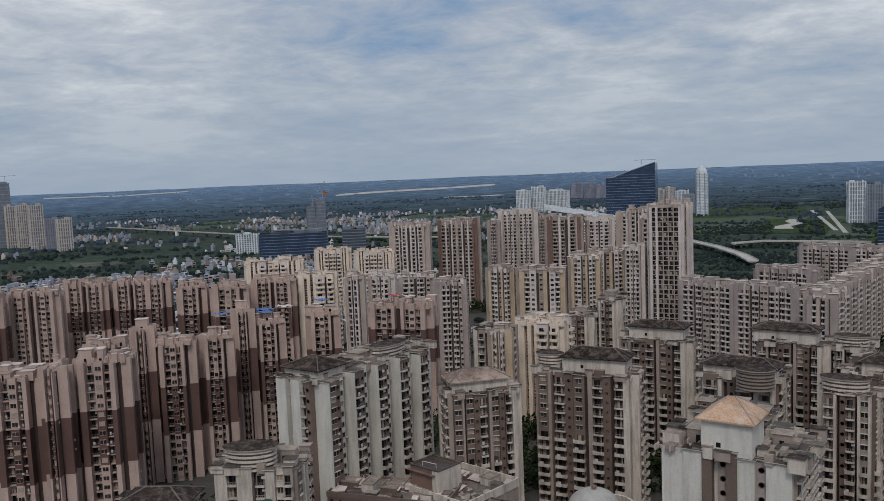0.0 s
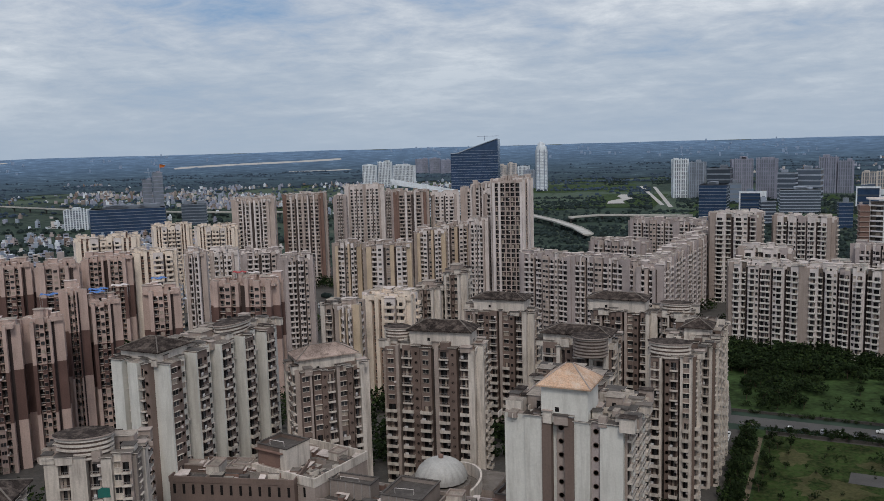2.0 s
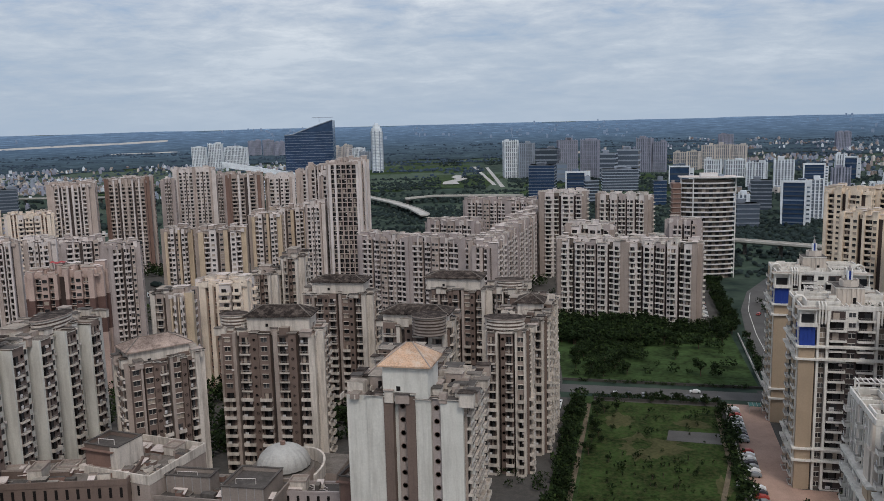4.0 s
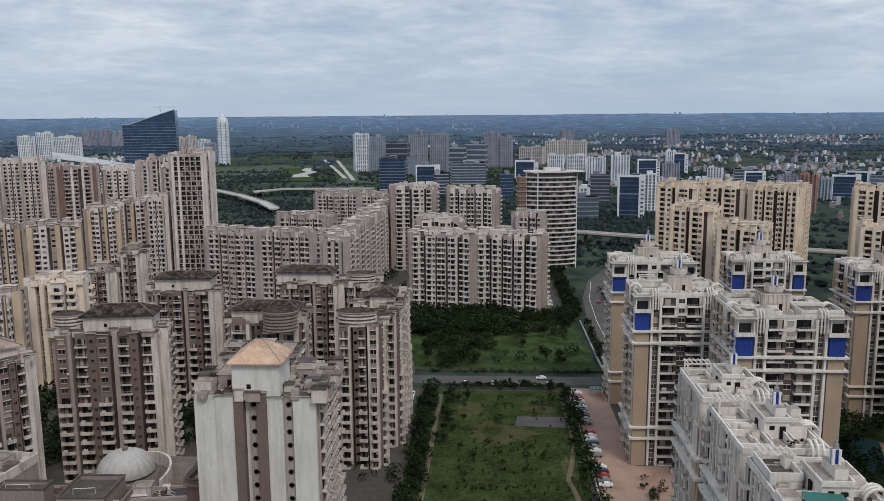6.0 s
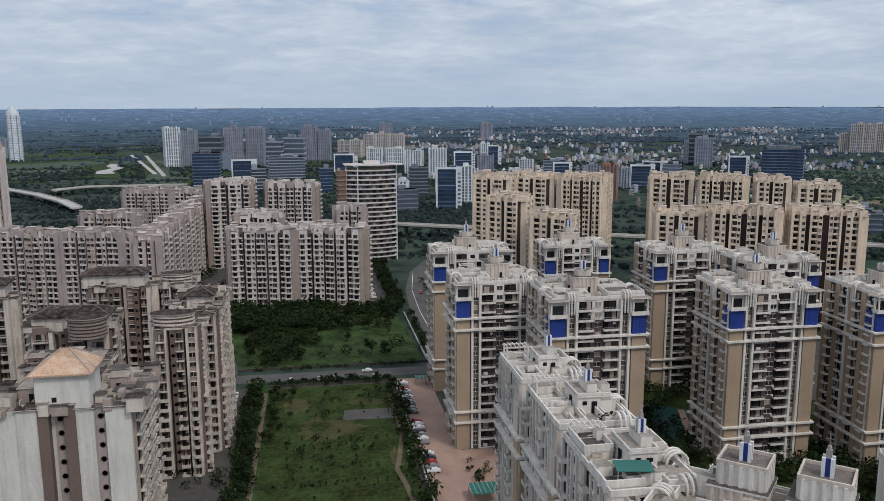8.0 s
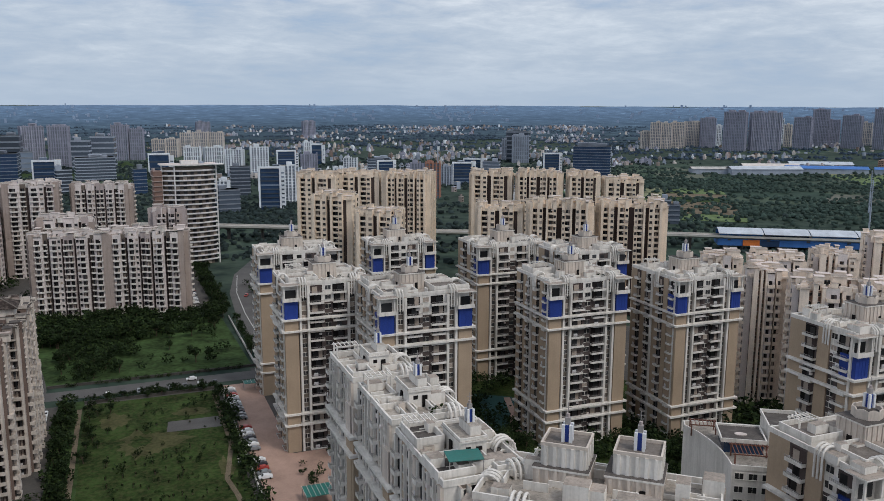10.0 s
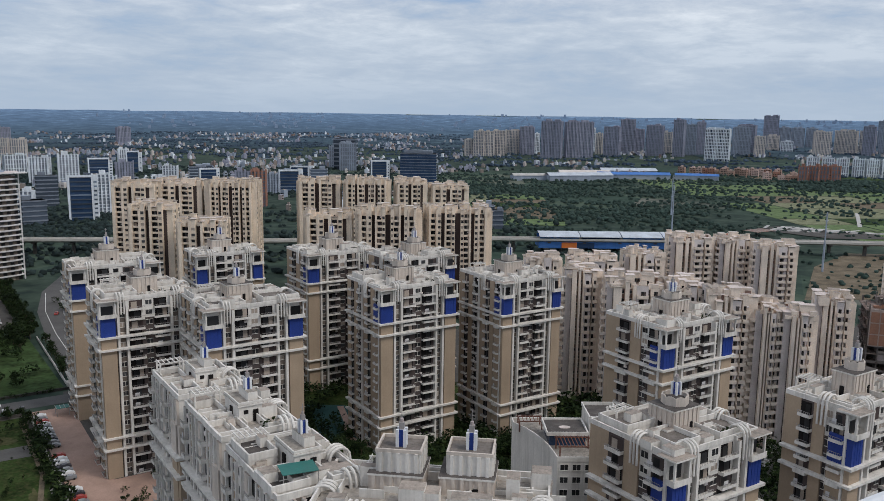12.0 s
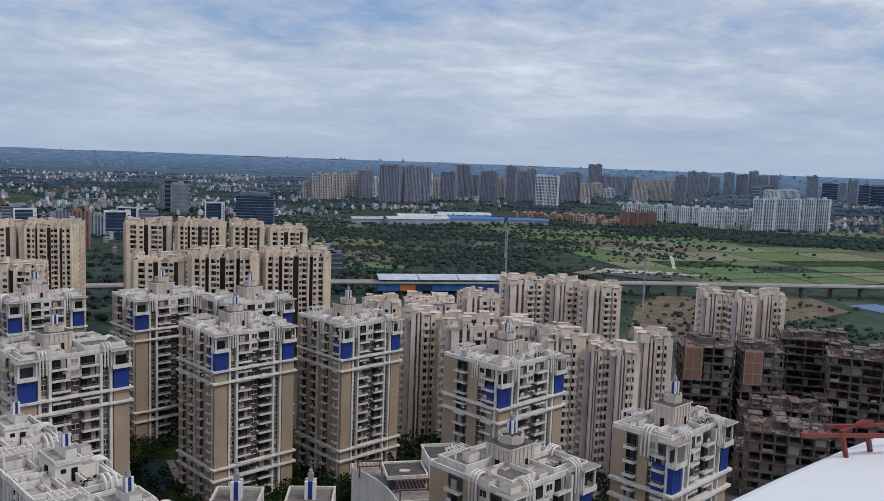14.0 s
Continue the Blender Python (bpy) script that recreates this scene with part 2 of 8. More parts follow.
class Shape:
    """Collects boxes and prisms and becomes one mesh."""

    def __init__(self):
        self.v, self.f, self.m, self.names = [], [], [], []

    def mi(self, name):
        if name not in self.names:
            self.names.append(name)
        return self.names.index(name)

    def box(self, x0, y0, z0, x1, y1, z1, m, T=None, top=None, bottom=True):
        b = len(self.v)
        pts = ((x0, y0), (x1, y0), (x1, y1), (x0, y1))
        if T:
            ox, oy, oz, c, s = T
            pts = [(ox + x * c - y * s, oy + x * s + y * c) for x, y in pts]
            z0, z1 = z0 + oz, z1 + oz
        self.v += [(x, y, z0) for x, y in pts] + [(x, y, z1) for x, y in pts]
        i = self.mi(m)
        self.f += [(b, b + 1, b + 5, b + 4), (b + 1, b + 2, b + 6, b + 5), (b + 2, b + 3, b + 7, b + 6), (b + 3, b, b + 4, b + 7), (b + 4, b + 5, b + 6, b + 7)]
        self.m += [i] * 4 + [self.mi(top) if top else i]
        if bottom:
            self.f.append((b + 3, b + 2, b + 1, b))
            self.m.append(i)

    def stack(self, x0, y0, x1, y1, levels, T=None, top=None):
        """A box in several storeys of colour, as one piece: levels of (z0, z1, material) from below."""
        pts = ((x0, y0), (x1, y0), (x1, y1), (x0, y1))
        oz = 0.0
        if T:
            ox, oy, oz, c, s = T
            pts = [(ox + x * c - y * s, oy + x * s + y * c) for x, y in pts]
        b = len(self.v)
        for z in [levels[0][0]] + [q[1] for q in levels]:
            self.v += [(x, y, z + oz) for x, y in pts]
        for k, (_, _, m) in enumerate(levels):
            i = self.mi(m)
            for a in range(4):
                e = (a + 1) % 4
                self.f.append((b + 4 * k + a, b + 4 * k + e, b + 4 * k + 4 + e, b + 4 * k + 4 + a))
                self.m.append(i)
        n = b + 4 * len(levels)
        self.f.append((n, n + 1, n + 2, n + 3))
        self.m.append(self.mi(top) if top else self.mi(levels[-1][2]))

    def prism(self, pts, z0, z1, m, top=None, T=None):
        n, b = len(pts), len(self.v)
        if T:
            ox, oy, oz, c, s = T
            pts = [(ox + x * c - y * s, oy + x * s + y * c) for x, y in pts]
            z0, z1 = z0 + oz, z1 + oz
        self.v += [(x, y, z0) for x, y in pts] + [(x, y, z1) for x, y in pts]
        i = self.mi(m)
        for k in range(n):
            j = (k + 1) % n
            self.f.append((b + k, b + j, b + n + j, b + n + k))
            self.m.append(i)
        self.f += [tuple(range(b + n, b + 2 * n)), tuple(range(b + n - 1, b - 1, -1))]
        self.m += [self.mi(top) if top else i, i]

    def oval(self, cx, cy, rx, ry, z0, z1, m, top=None, n=20, T=None):
        self.prism([(cx + rx * math.cos(2 * math.pi * k / n), cy + ry * math.sin(2 * math.pi * k / n)) for k in range(n)], z0, z1, m, top, T)

    def poly(self, pts, m):
        b = len(self.v)
        self.v += list(pts)
        self.f.append(tuple(range(b, b + len(pts))))
        self.m.append(self.mi(m))

    def tube(self, pts, r, m, n=6):
        """A round bar along pts."""
        i, rings = self.mi(m), []
        for k, p in enumerate(pts):
            p = Vector(p)
            d = (Vector(pts[min(k + 1, len(pts) - 1)]) - Vector(pts[max(k - 1, 0)])).normalized()
            a = d.orthogonal().normalized()
            c = d.cross(a)
            rings.append(len(self.v))
            self.v += [tuple(p + r * (math.cos(2 * math.pi * q / n) * a + math.sin(2 * math.pi * q / n) * c)) for q in range(n)]
        # keep neighbouring rings in step
        for k in range(1, len(rings)):
            r0, r1 = rings[k - 1], rings[k]
            shift = min(range(n), key=lambda q: (Vector(self.v[r1 + q]) - Vector(self.v[r0])).length)
            self.v[r1:r1 + n] = self.v[r1 + shift:r1 + n] + self.v[r1:r1 + shift]
            for q in range(n):
                j = (q + 1) % n
                self.f.append((r0 + q, r0 + j, r1 + j, r1 + q))
                self.m.append(i)
        self.f += [tuple(range(rings[0] + n - 1, rings[0] - 1, -1)), tuple(range(rings[-1], rings[-1] + n))]
        self.m += [i, i]

    def hip(self, x0, y0, x1, y1, z0, z1, m, inset=None):
        """A hipped roof with its eaves."""
        b = len(self.v)
        w, d = x1 - x0, y1 - y0
        q = min(w, d) * 0.48 if inset is None else inset
        t = 0.35
        self.v += [(x0, y0, z0), (x1, y0, z0), (x1, y1, z0), (x0, y1, z0), (x0, y0, z0 + t), (x1, y0, z0 + t), (x1, y1, z0 + t), (x0, y1, z0 + t),
                   (x0 + q, y0 + q, z1), (x1 - q, y0 + q, z1), (x1 - q, y1 - q, z1), (x0 + q, y1 - q, z1)]
        i = self.mi(m)
        fs = [(3, 2, 1, 0), (0, 1, 5, 4), (1, 2, 6, 5), (2, 3, 7, 6), (3, 0, 4, 7), (4, 5, 9, 8), (5, 6, 10, 9), (6, 7, 11, 10), (7, 4, 8, 11), (8, 9, 10, 11)]
        self.f += [tuple(b + k for k in f) for f in fs]
        self.m += [i] * len(fs)

    def along(self, pts, prof, m):
        """A closed section of (offset to the left, height) carried along pts (x, y[, lift])."""
        i, k, b = self.mi(m), len(prof), len(self.v)
        for q, p in enumerate(pts):
            a, e = pts[max(0, q - 1)], pts[min(len(pts) - 1, q + 1)]
            dx, dy = e[0] - a[0], e[1] - a[1]
            ln = math.hypot(dx, dy)
            up = p[2] if len(p) > 2 else 0.0
            self.v += [(p[0] - dy / ln * o, p[1] + dx / ln * o, z + (up if z > 0 else 0)) for o, z in prof]
        for q in range(len(pts) - 1):
            for j in range(k):
                n = (j + 1) % k
                self.f.append((b + q * k + j, b + (q + 1) * k + j, b + (q + 1) * k + n, b + q * k + n))
                self.m.append(i)
        self.f += [tuple(range(b + k - 1, b - 1, -1)), tuple(range(len(self.v) - k, len(self.v)))]
        self.m += [i, i]

    def mesh(self, name):
        me = bpy.data.meshes.new(name)
        me.from_pydata(self.v, [], self.f)
        for n in self.names:
            me.materials.append(MATS[n])
        me.polygons.foreach_set("material_index", self.m)
        me.update()
        return me

    def obj(self, name, parent=None, label="", kind=""):
        ob = new(name, self.mesh(name))
        ob.parent = parent
        return tagged(ob, label, "", "", kind)


def thing(name, m, label, category, group="", kind=""):
    ob = new(name)
    ob.matrix_world = m
    return tagged(ob, label, category, group, kind)


def ground_z(r):
    """The plain is flat near by and lifts gently far out, where the land ends."""
    if r <= 2500:
        return 0.0
    f = min(1.0, (r - 2500) / 2400)
    el = radians(2.519 + (0.30 - 2.519) * f ** 0.8)
    return 110 - r * math.tan(el)


def on_ground(az, el):
    """Where the line of sight at az, el (degrees, el below level as positive) meets the ground."""
    lo, hi = 50.0, 4890.0
    for _ in range(40):
        r = (lo + hi) / 2
        if math.degrees(math.atan2(110 - ground_z(r), r)) > el:
            lo = r
        else:
            hi = r
    a = radians(az)
    return lo * math.sin(a), lo * math.cos(a), ground_z(lo)


# ---- facade elements: x along the wall, -y outwards, z from the floor ----
def tray(s, x0, y0, x1, y1, z0, z1, m, T=None, wall=0.1):
    """A balcony as one piece: floor and solid parapet on three sides."""
    b = len(s.v)
    ring = ((x0, y0), (x1, y0), (x1, y1), (x0, y1))
    inner = ((x0 + wall, y0 + wall), (x1 - wall, y0 + wall), (x1 - wall, y1), (x0 + wall, y1))
    zo = 0.0
    if T:
        ox, oy, zo, c, q = T
        ring = [(ox + x * c - y * q, oy + x * q + y * c) for x, y in ring]
        inner = [(ox + x * c - y * q, oy + x * q + y * c) for x, y in inner]
    for pts, z in ((ring, z0), (ring, z1), (inner, z1), (inner, z0 + 0.2)):
        s.v += [(x, y, z + zo) for x, y in pts]
    fs = [(0, 3, 2, 1), (12, 13, 14, 15)]
    for lo, hi in ((0, 4), (4, 8), (8, 12)):
        for a, e in ((3, 0), (0, 1), (1, 2)):
            fs.append((lo + a, lo + e, hi + e, hi + a))
    s.f += [tuple(b + k for k in f) for f in fs]
    s.m += [s.mi(m)] * len(fs)


def plate(s, x0, y0, z0, x1, y1, z1, m, T=None):
    """A box set against a wall: it has no back."""
    s.box(x0, y0, z0, x1, y1, z1, m, T)
    del s.f[-4], s.m[-4]


def put_window(s, w, st, var, T, full):
    h, q = st.get("win_h", 1.35), 0.95
    fr = st["frame"]
    plate(s, -w / 2, -0.04, q, w / 2, 0.1, q + h, "curtain" if var == 2 else "pane", T)
    if full:
        plate(s, -w / 2 - 0.08, -0.12, q + h, w / 2 + 0.08, 0.1, q + h + 0.1, fr, T)
        plate(s, -w / 2 - 0.08, -0.16, q - 0.1, w / 2 + 0.08, 0.1, q, fr, T)
        if full > 1:
            plate(s, -0.04, -0.08, q, 0.04, 0.1, q + h, fr, T)
        if st.get("chajja"):
            plate(s, -w / 2 - 0.2, -0.5, q + h + 0.14, w / 2 + 0.2, 0.1, q + h + 0.24, st["chajja"], T)
        if var == 1 and full > 1:
            plate(s, w / 2 + 0.1, -0.4, 0.5, w / 2 + 0.75, 0.05, 1.0, "slab_white", T)


def put_balcony(s, w, st, var, T, full):
    d, bm, ph = st.get("bal_d", 1.3), st["bal"], st.get("bal_h", 0.95)
    if var >= 10:                      # lower floors carry wider, thicker balconies
        d, ph, w = d + 0.35, 0.9, w * 1.1
    dw, dh = w * st.get("door_w", 0.62), st.get("door_h", 2.25)
    off = w * 0.08 * (var % 3 - 1)
    kind = var % 10
    # flat door plate whose dark colour carries the shade of the balcony
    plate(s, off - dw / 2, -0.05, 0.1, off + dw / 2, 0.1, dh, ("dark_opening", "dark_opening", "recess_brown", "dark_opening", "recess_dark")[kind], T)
    if not full:
        return
    lean = dw * (0.16 if kind in (0, 3) else -0.14)
    plate(s, off + lean - dw * 0.22, -0.09, 0.12, off + lean + dw * 0.22, 0.05, 2.15, "curtain" if kind == 4 else "pane", T)
    if st.get("rail") or (st.get("deep") and var < 10):
        tray(s, -w / 2, -d, w / 2, 0.08, -0.25, st.get("kick", 0.22), st.get("slab", bm), T, 0.08)
        if full > 1:
            plate(s, -w / 2, -d, ph - 0.07, w / 2, -d + 0.06, ph, "rail_grey", T)
            n = max(2, int(w / 0.45))
            for k in range(n + 1):
                u = -w / 2 + k * (w - 0.05) / n
                plate(s, u, -d + 0.01, 0.2, u + 0.05, -d + 0.05, ph - 0.07, "rail_grey", T)
        else:
            plate(s, -w / 2, -d, ph - 0.3, w / 2, -d + 0.06, ph, "rail_grey", T)
    else:
        tray(s, -w / 2, -d, w / 2, 0.08, -0.18, ph, bm, T)
    if var % 10 == 1:
        plate(s, dw * 0.05, -0.09, 0.1, dw * 0.4, 0.1, dh, "curtain", T)
    if var % 10 == 2 and full > 1:
        plate(s, -w * 0.35, -d + 0.2, 0.5, -w * 0.05, -d + 0.26, 1.5, "cloth_light", T)
    if var % 10 == 3:
        plate(s, w * 0.14, -0.45, 1.6, w * 0.14 + 0.8, 0.0, 2.2, "slab_white", T)


PUT = {"w": put_window, "b": put_balcony}
PART_NAME = {"w": "window", "b": "balcony", "o": "round_window"}
CACHE = {}


def element_mesh(kind, w, style, st, var):
    key = (kind, round(w, 2), style, var)
    if key not in CACHE:
        s = Shape()
        if kind == "o":
            n = 14
            pts = [(0.62 * math.cos(2 * math.pi * k / n), 0.62 * math.sin(2 * math.pi * k / n)) for k in range(n)]
            for rr, y in ((1.0, 0.1), (1.0, -0.1), (0.82, -0.1), (0.82, 0.0)):
                s.v += [(x * rr, y, 1.6 + z * rr) for x, z in pts]
            for k in range(n):
                j = (k + 1) % n
                for q in range(3):
                    s.f.append((q * n + k, q * n + j, (q + 1) * n + j, (q + 1) * n + k))
                    s.m.append(s.mi("pier_brown"))
            s.f.append(tuple(3 * n + k for k in range(n)))
            s.m.append(s.mi("dark_opening"))
        else:
            PUT[kind](s, w, st, var, None, 2)
        CACHE[key] = s.mesh(PART_NAME[kind])
    return CACHE[key]


def facade(th, relief, bits, T, length, bays, floors, fh, style, st, near, facing, rng, bands):
    """One side of a block. T: the corner and direction of the wall; bays: (kind, width, how far it stands out[, wall material])."""
    total = sum(b[1] for b in bays)
    n = max(1, round(length / total))
    k = length / (n * total)
    ox, oy, oz, c, s = T
    u, deep = 0.0, st.get("deep", 0)
    # neighbouring flats mirror each other and stand forward or higher by turns
    turns = not deep and not style.startswith("blue")
    row = []
    for i in range(n):
        push, lift = (rng.choice((0.0, 0.0, 0.7, 1.4)), rng.uniform(0.0, 2.0)) if turns and n > 1 else (0.0, 0.0)
        row += [(bay, push, lift) for bay in (reversed(bays) if turns and i % 2 else bays)]
    for bay, push, lift in row:
        kind, w0, proj = bay[:3]
        if proj > 0.15:
            proj += push
        own = bay[3] if len(bay) > 3 else None
        w = w0 * k
        uc = u + w / 2
        target = Shape() if near and facing else relief
        if proj > 0.15:
            up = st.get("bay_up", 0.0) * rng.uniform(0.1, 1.0) + lift
            lv = [(f0 * fh, f1 * fh, m) for f0, f1, m in reversed(bands)]
            lv[-1] = (lv[-1][0], lv[-1][1] + up, lv[-1][2])
            if own:
                lv = [(0, floors * fh + up, own)]
            target.stack(u + 0.02, -proj, u + w - 0.02, 0.3, lv, T, "roof_concrete")
            if st.get("caps") and rng.random() < st["caps"]:      # overhanging slab on the bay head
                z = lv[-1][1] + rng.uniform(0.0, 0.5)
                relief.box(u - 0.3, -proj - 0.45, z, u + w + 0.3, 0.9, z + 0.16, st["frame"], T, top=rng.choice(("roof_black", "roof_dirty", "roof_tile_brown") if deep else ("roof_pale", "roof_concrete")))
        elif own:
            target.box(u + 0.02, -0.07, 0, u + w - 0.02, 0.2, floors * fh, own, T)
        if near and facing and target.v:
            target.obj("wall_bay", th)
        if kind in "wbo":
            plain = rng.random() < 0.25
            ew = {"w": min(1.8, w * 0.72), "b": w * 0.94, "o": 1.1}[kind]
            for fl in range(floors):
                var = rng.choice((0, 0, 4, 1, 2, 3))
                if kind == "b" and fl < deep:
                    var += 10
                # above the deep balconies every second column has plain windows
                what = "w" if kind == "b" and deep and fl >= deep and plain else kind
                if near and facing:
                    ob = new(PART_NAME[what], element_mesh(what, ew if what == kind else 1.8, style, st, var))
                    ob.parent = th
                    py = -max(proj, 0.0)
                    ob.matrix_local = Matrix.Translation((ox + uc * c - py * s, oy + uc * s + py * c, oz + fl * fh)) @ Matrix(((c, -s, 0, 0), (s, c, 0, 0), (0, 0, 1, 0), (0, 0, 0, 1)))
                elif kind == "o":
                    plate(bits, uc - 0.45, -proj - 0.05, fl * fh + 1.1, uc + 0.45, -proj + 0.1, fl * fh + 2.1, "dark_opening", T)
                else:
                    T2 = (ox + uc * c + proj * s, oy + uc * s - proj * c, oz + fl * fh, c, s)
                    PUT[what](bits, ew if what == kind else 1.8, st, var, T2, 1 if facing else 0)
        u += w


def roof_clutter(th, rng, w, d, h, st, tanks=2):
    """Stair heads, water tanks, low walls, slabs and pipes on a flat roof."""
    body = "chalk_white" if st["wall"] == "recess_brown" else st["wall"]
    for q in range(tanks):
        s = Shape()
        rw, rd, rh = rng.uniform(3, 5.5), rng.uniform(3, max(3.2, min(6, d * 0.5))), rng.uniform(2.4, 4.6)
        x = (-w / 2 + (q + 0.5) * w / tanks) + rng.uniform(-1, 1)
        y = rng.uniform(d * 0.3, d * 0.6)
        s.box(x - rw / 2, y - rd / 2, h, x + rw / 2, y + rd / 2, h + rh, body, top="roof_concrete")
        s.box(x - rw / 2 - 0.25, y - rd / 2 - 0.25, h + rh, x + rw / 2 + 0.25, y + rd / 2 + 0.25, h + rh + 0.2, st["frame"], top="roof_concrete")
        s.box(x - 0.5, y - rd / 2 - 0.04, h + 0.2, x + 0.4, y - rd / 2 + 0.1, h + 2.1, "dark_opening")
        s.obj("stair_head", th)
        if rng.random() < 0.6:
            t = Shape()
            tx, ty = x + rng.uniform(-rw, rw), y + rd / 2 + rng.uniform(0.5, 1.5)
            t.box(tx - 1.6, ty - 1, h, tx + 1.6, ty + 1, h + 0.5, "roof_concrete")
            t.oval(tx - 0.75, ty, 0.65, 0.65, h + 0.5, h + 2.0, rng.choice(("tank_black", "slab_white")), n=10)
            t.oval(tx + 0.75, ty, 0.65, 0.65, h + 0.5, h + 2.0, "tank_black", n=10)
            t.obj("water_tank", th)
    s = Shape()
    for q in range(int(w * d / 15) + 3):
        x, y = rng.uniform(-w / 2 + 1.5, w / 2 - 1.5), rng.uniform(1.2, d - 1.2)
        kind = rng.random()
        if kind < 0.45:
            s.box(x - rng.uniform(0.6, 2), y - 0.1, h, x + rng.uniform(0.6, 2), y + 0.1, h + rng.uniform(0.7, 1.7), rng.choice((st["frame"], body)))
        elif kind < 0.75:
            a, e, g = rng.uniform(0.6, 1.8), rng.uniform(0.6, 1.6), rng.uniform(0.6, 3.0)
            s.box(x - a, y - e, h, x + a, y + e, h + g, rng.choice((body, st["frame"])), top="roof_concrete")
        else:
            s.box(x - 0.1, y - rng.uniform(0.5, 2), h, x + 0.1, y + rng.uniform(0.5, 2), h + rng.uniform(0.7, 1.4), st["frame"])
    if st.get("chajja"):
        for q in range(int(w * d / 32) + 3):
            x, y = rng.uniform(-w / 2 + 1, w / 2 - 1), rng.uniform(0.8, d - 0.8)
            a, e, g = rng.uniform(0.9, 1.9), rng.uniform(0.7, 1.5), rng.uniform(1.2, 2.8)
            s.box(x - a, y - e, h - 0.3, x + a, y + e, h + g, rng.choice(("old_white", "old_white", "old_cream")))
            s.box(x - a - 0.2, y - e - 0.3, h + g, x + a + 0.2, y + e + 0.2, h + g + 0.14, rng.choice(("roof_black", "roof_black", "roof_tile_brown", "roof_dirty", "old_cream")))
    elif st.get("roof") == "roof_pale":
        # low walls and little turrets along the edges, rooms and tank drums behind them
        for q in range(int((w + d) / 2.3)):
            x, y = (rng.uniform(-w / 2 + 1.4, w / 2 - 2.4), rng.uniform(1.5, 3.0)) if rng.random() < w / (w + d) else (rng.choice((-1, 1)) * (w / 2 - 2.4) - 0.5, rng.uniform(1.5, d - 3))
            a, e = rng.uniform(0.5, 1.3), rng.uniform(0.25, 0.9)
            s.box(x, y, h - 0.2, x + 2 * a, y + 2 * e, h + rng.uniform(1.1, 2.9), rng.choice((body, st["frame"])), top="roof_pale", bottom=False)
        for q in range(int(w * d / 36)):
            x, y = rng.uniform(-w / 2 + 2.5, w / 2 - 2.5), rng.uniform(3, max(3.2, d - 3))
            a, e, g = rng.uniform(0.9, 2.3), rng.uniform(0.9, 1.9), rng.uniform(1.9, 4.7)
            if rng.random() < 0.72:
                s.box(x - a, y - e, h - 0.2, x + a, y + e, h + g, body, top="roof_pale", bottom=False)
                s.box(x - a - 0.2, y - e - 0.2, h + g, x + a + 0.2, y + e + 0.2, h + g + 0.15, st["frame"], top="roof_pale", bottom=False)
                s.box(x - 0.4, y - e - 0.05, h + 0.2, x + 0.4, y - e + 0.1, h + 1.7, "dark_opening", bottom=False)
            else:
                s.oval(x, y, a * 0.8, a * 0.8, h - 0.2, h + g, st["frame"], "roof_pale", 10)
                s.oval(x, y, a * 0.95, a * 0.95, h + g, h + g + 0.2, st["frame"], "roof_concrete", 10)
    s.obj("roof_clutter", th, kind="stuff")


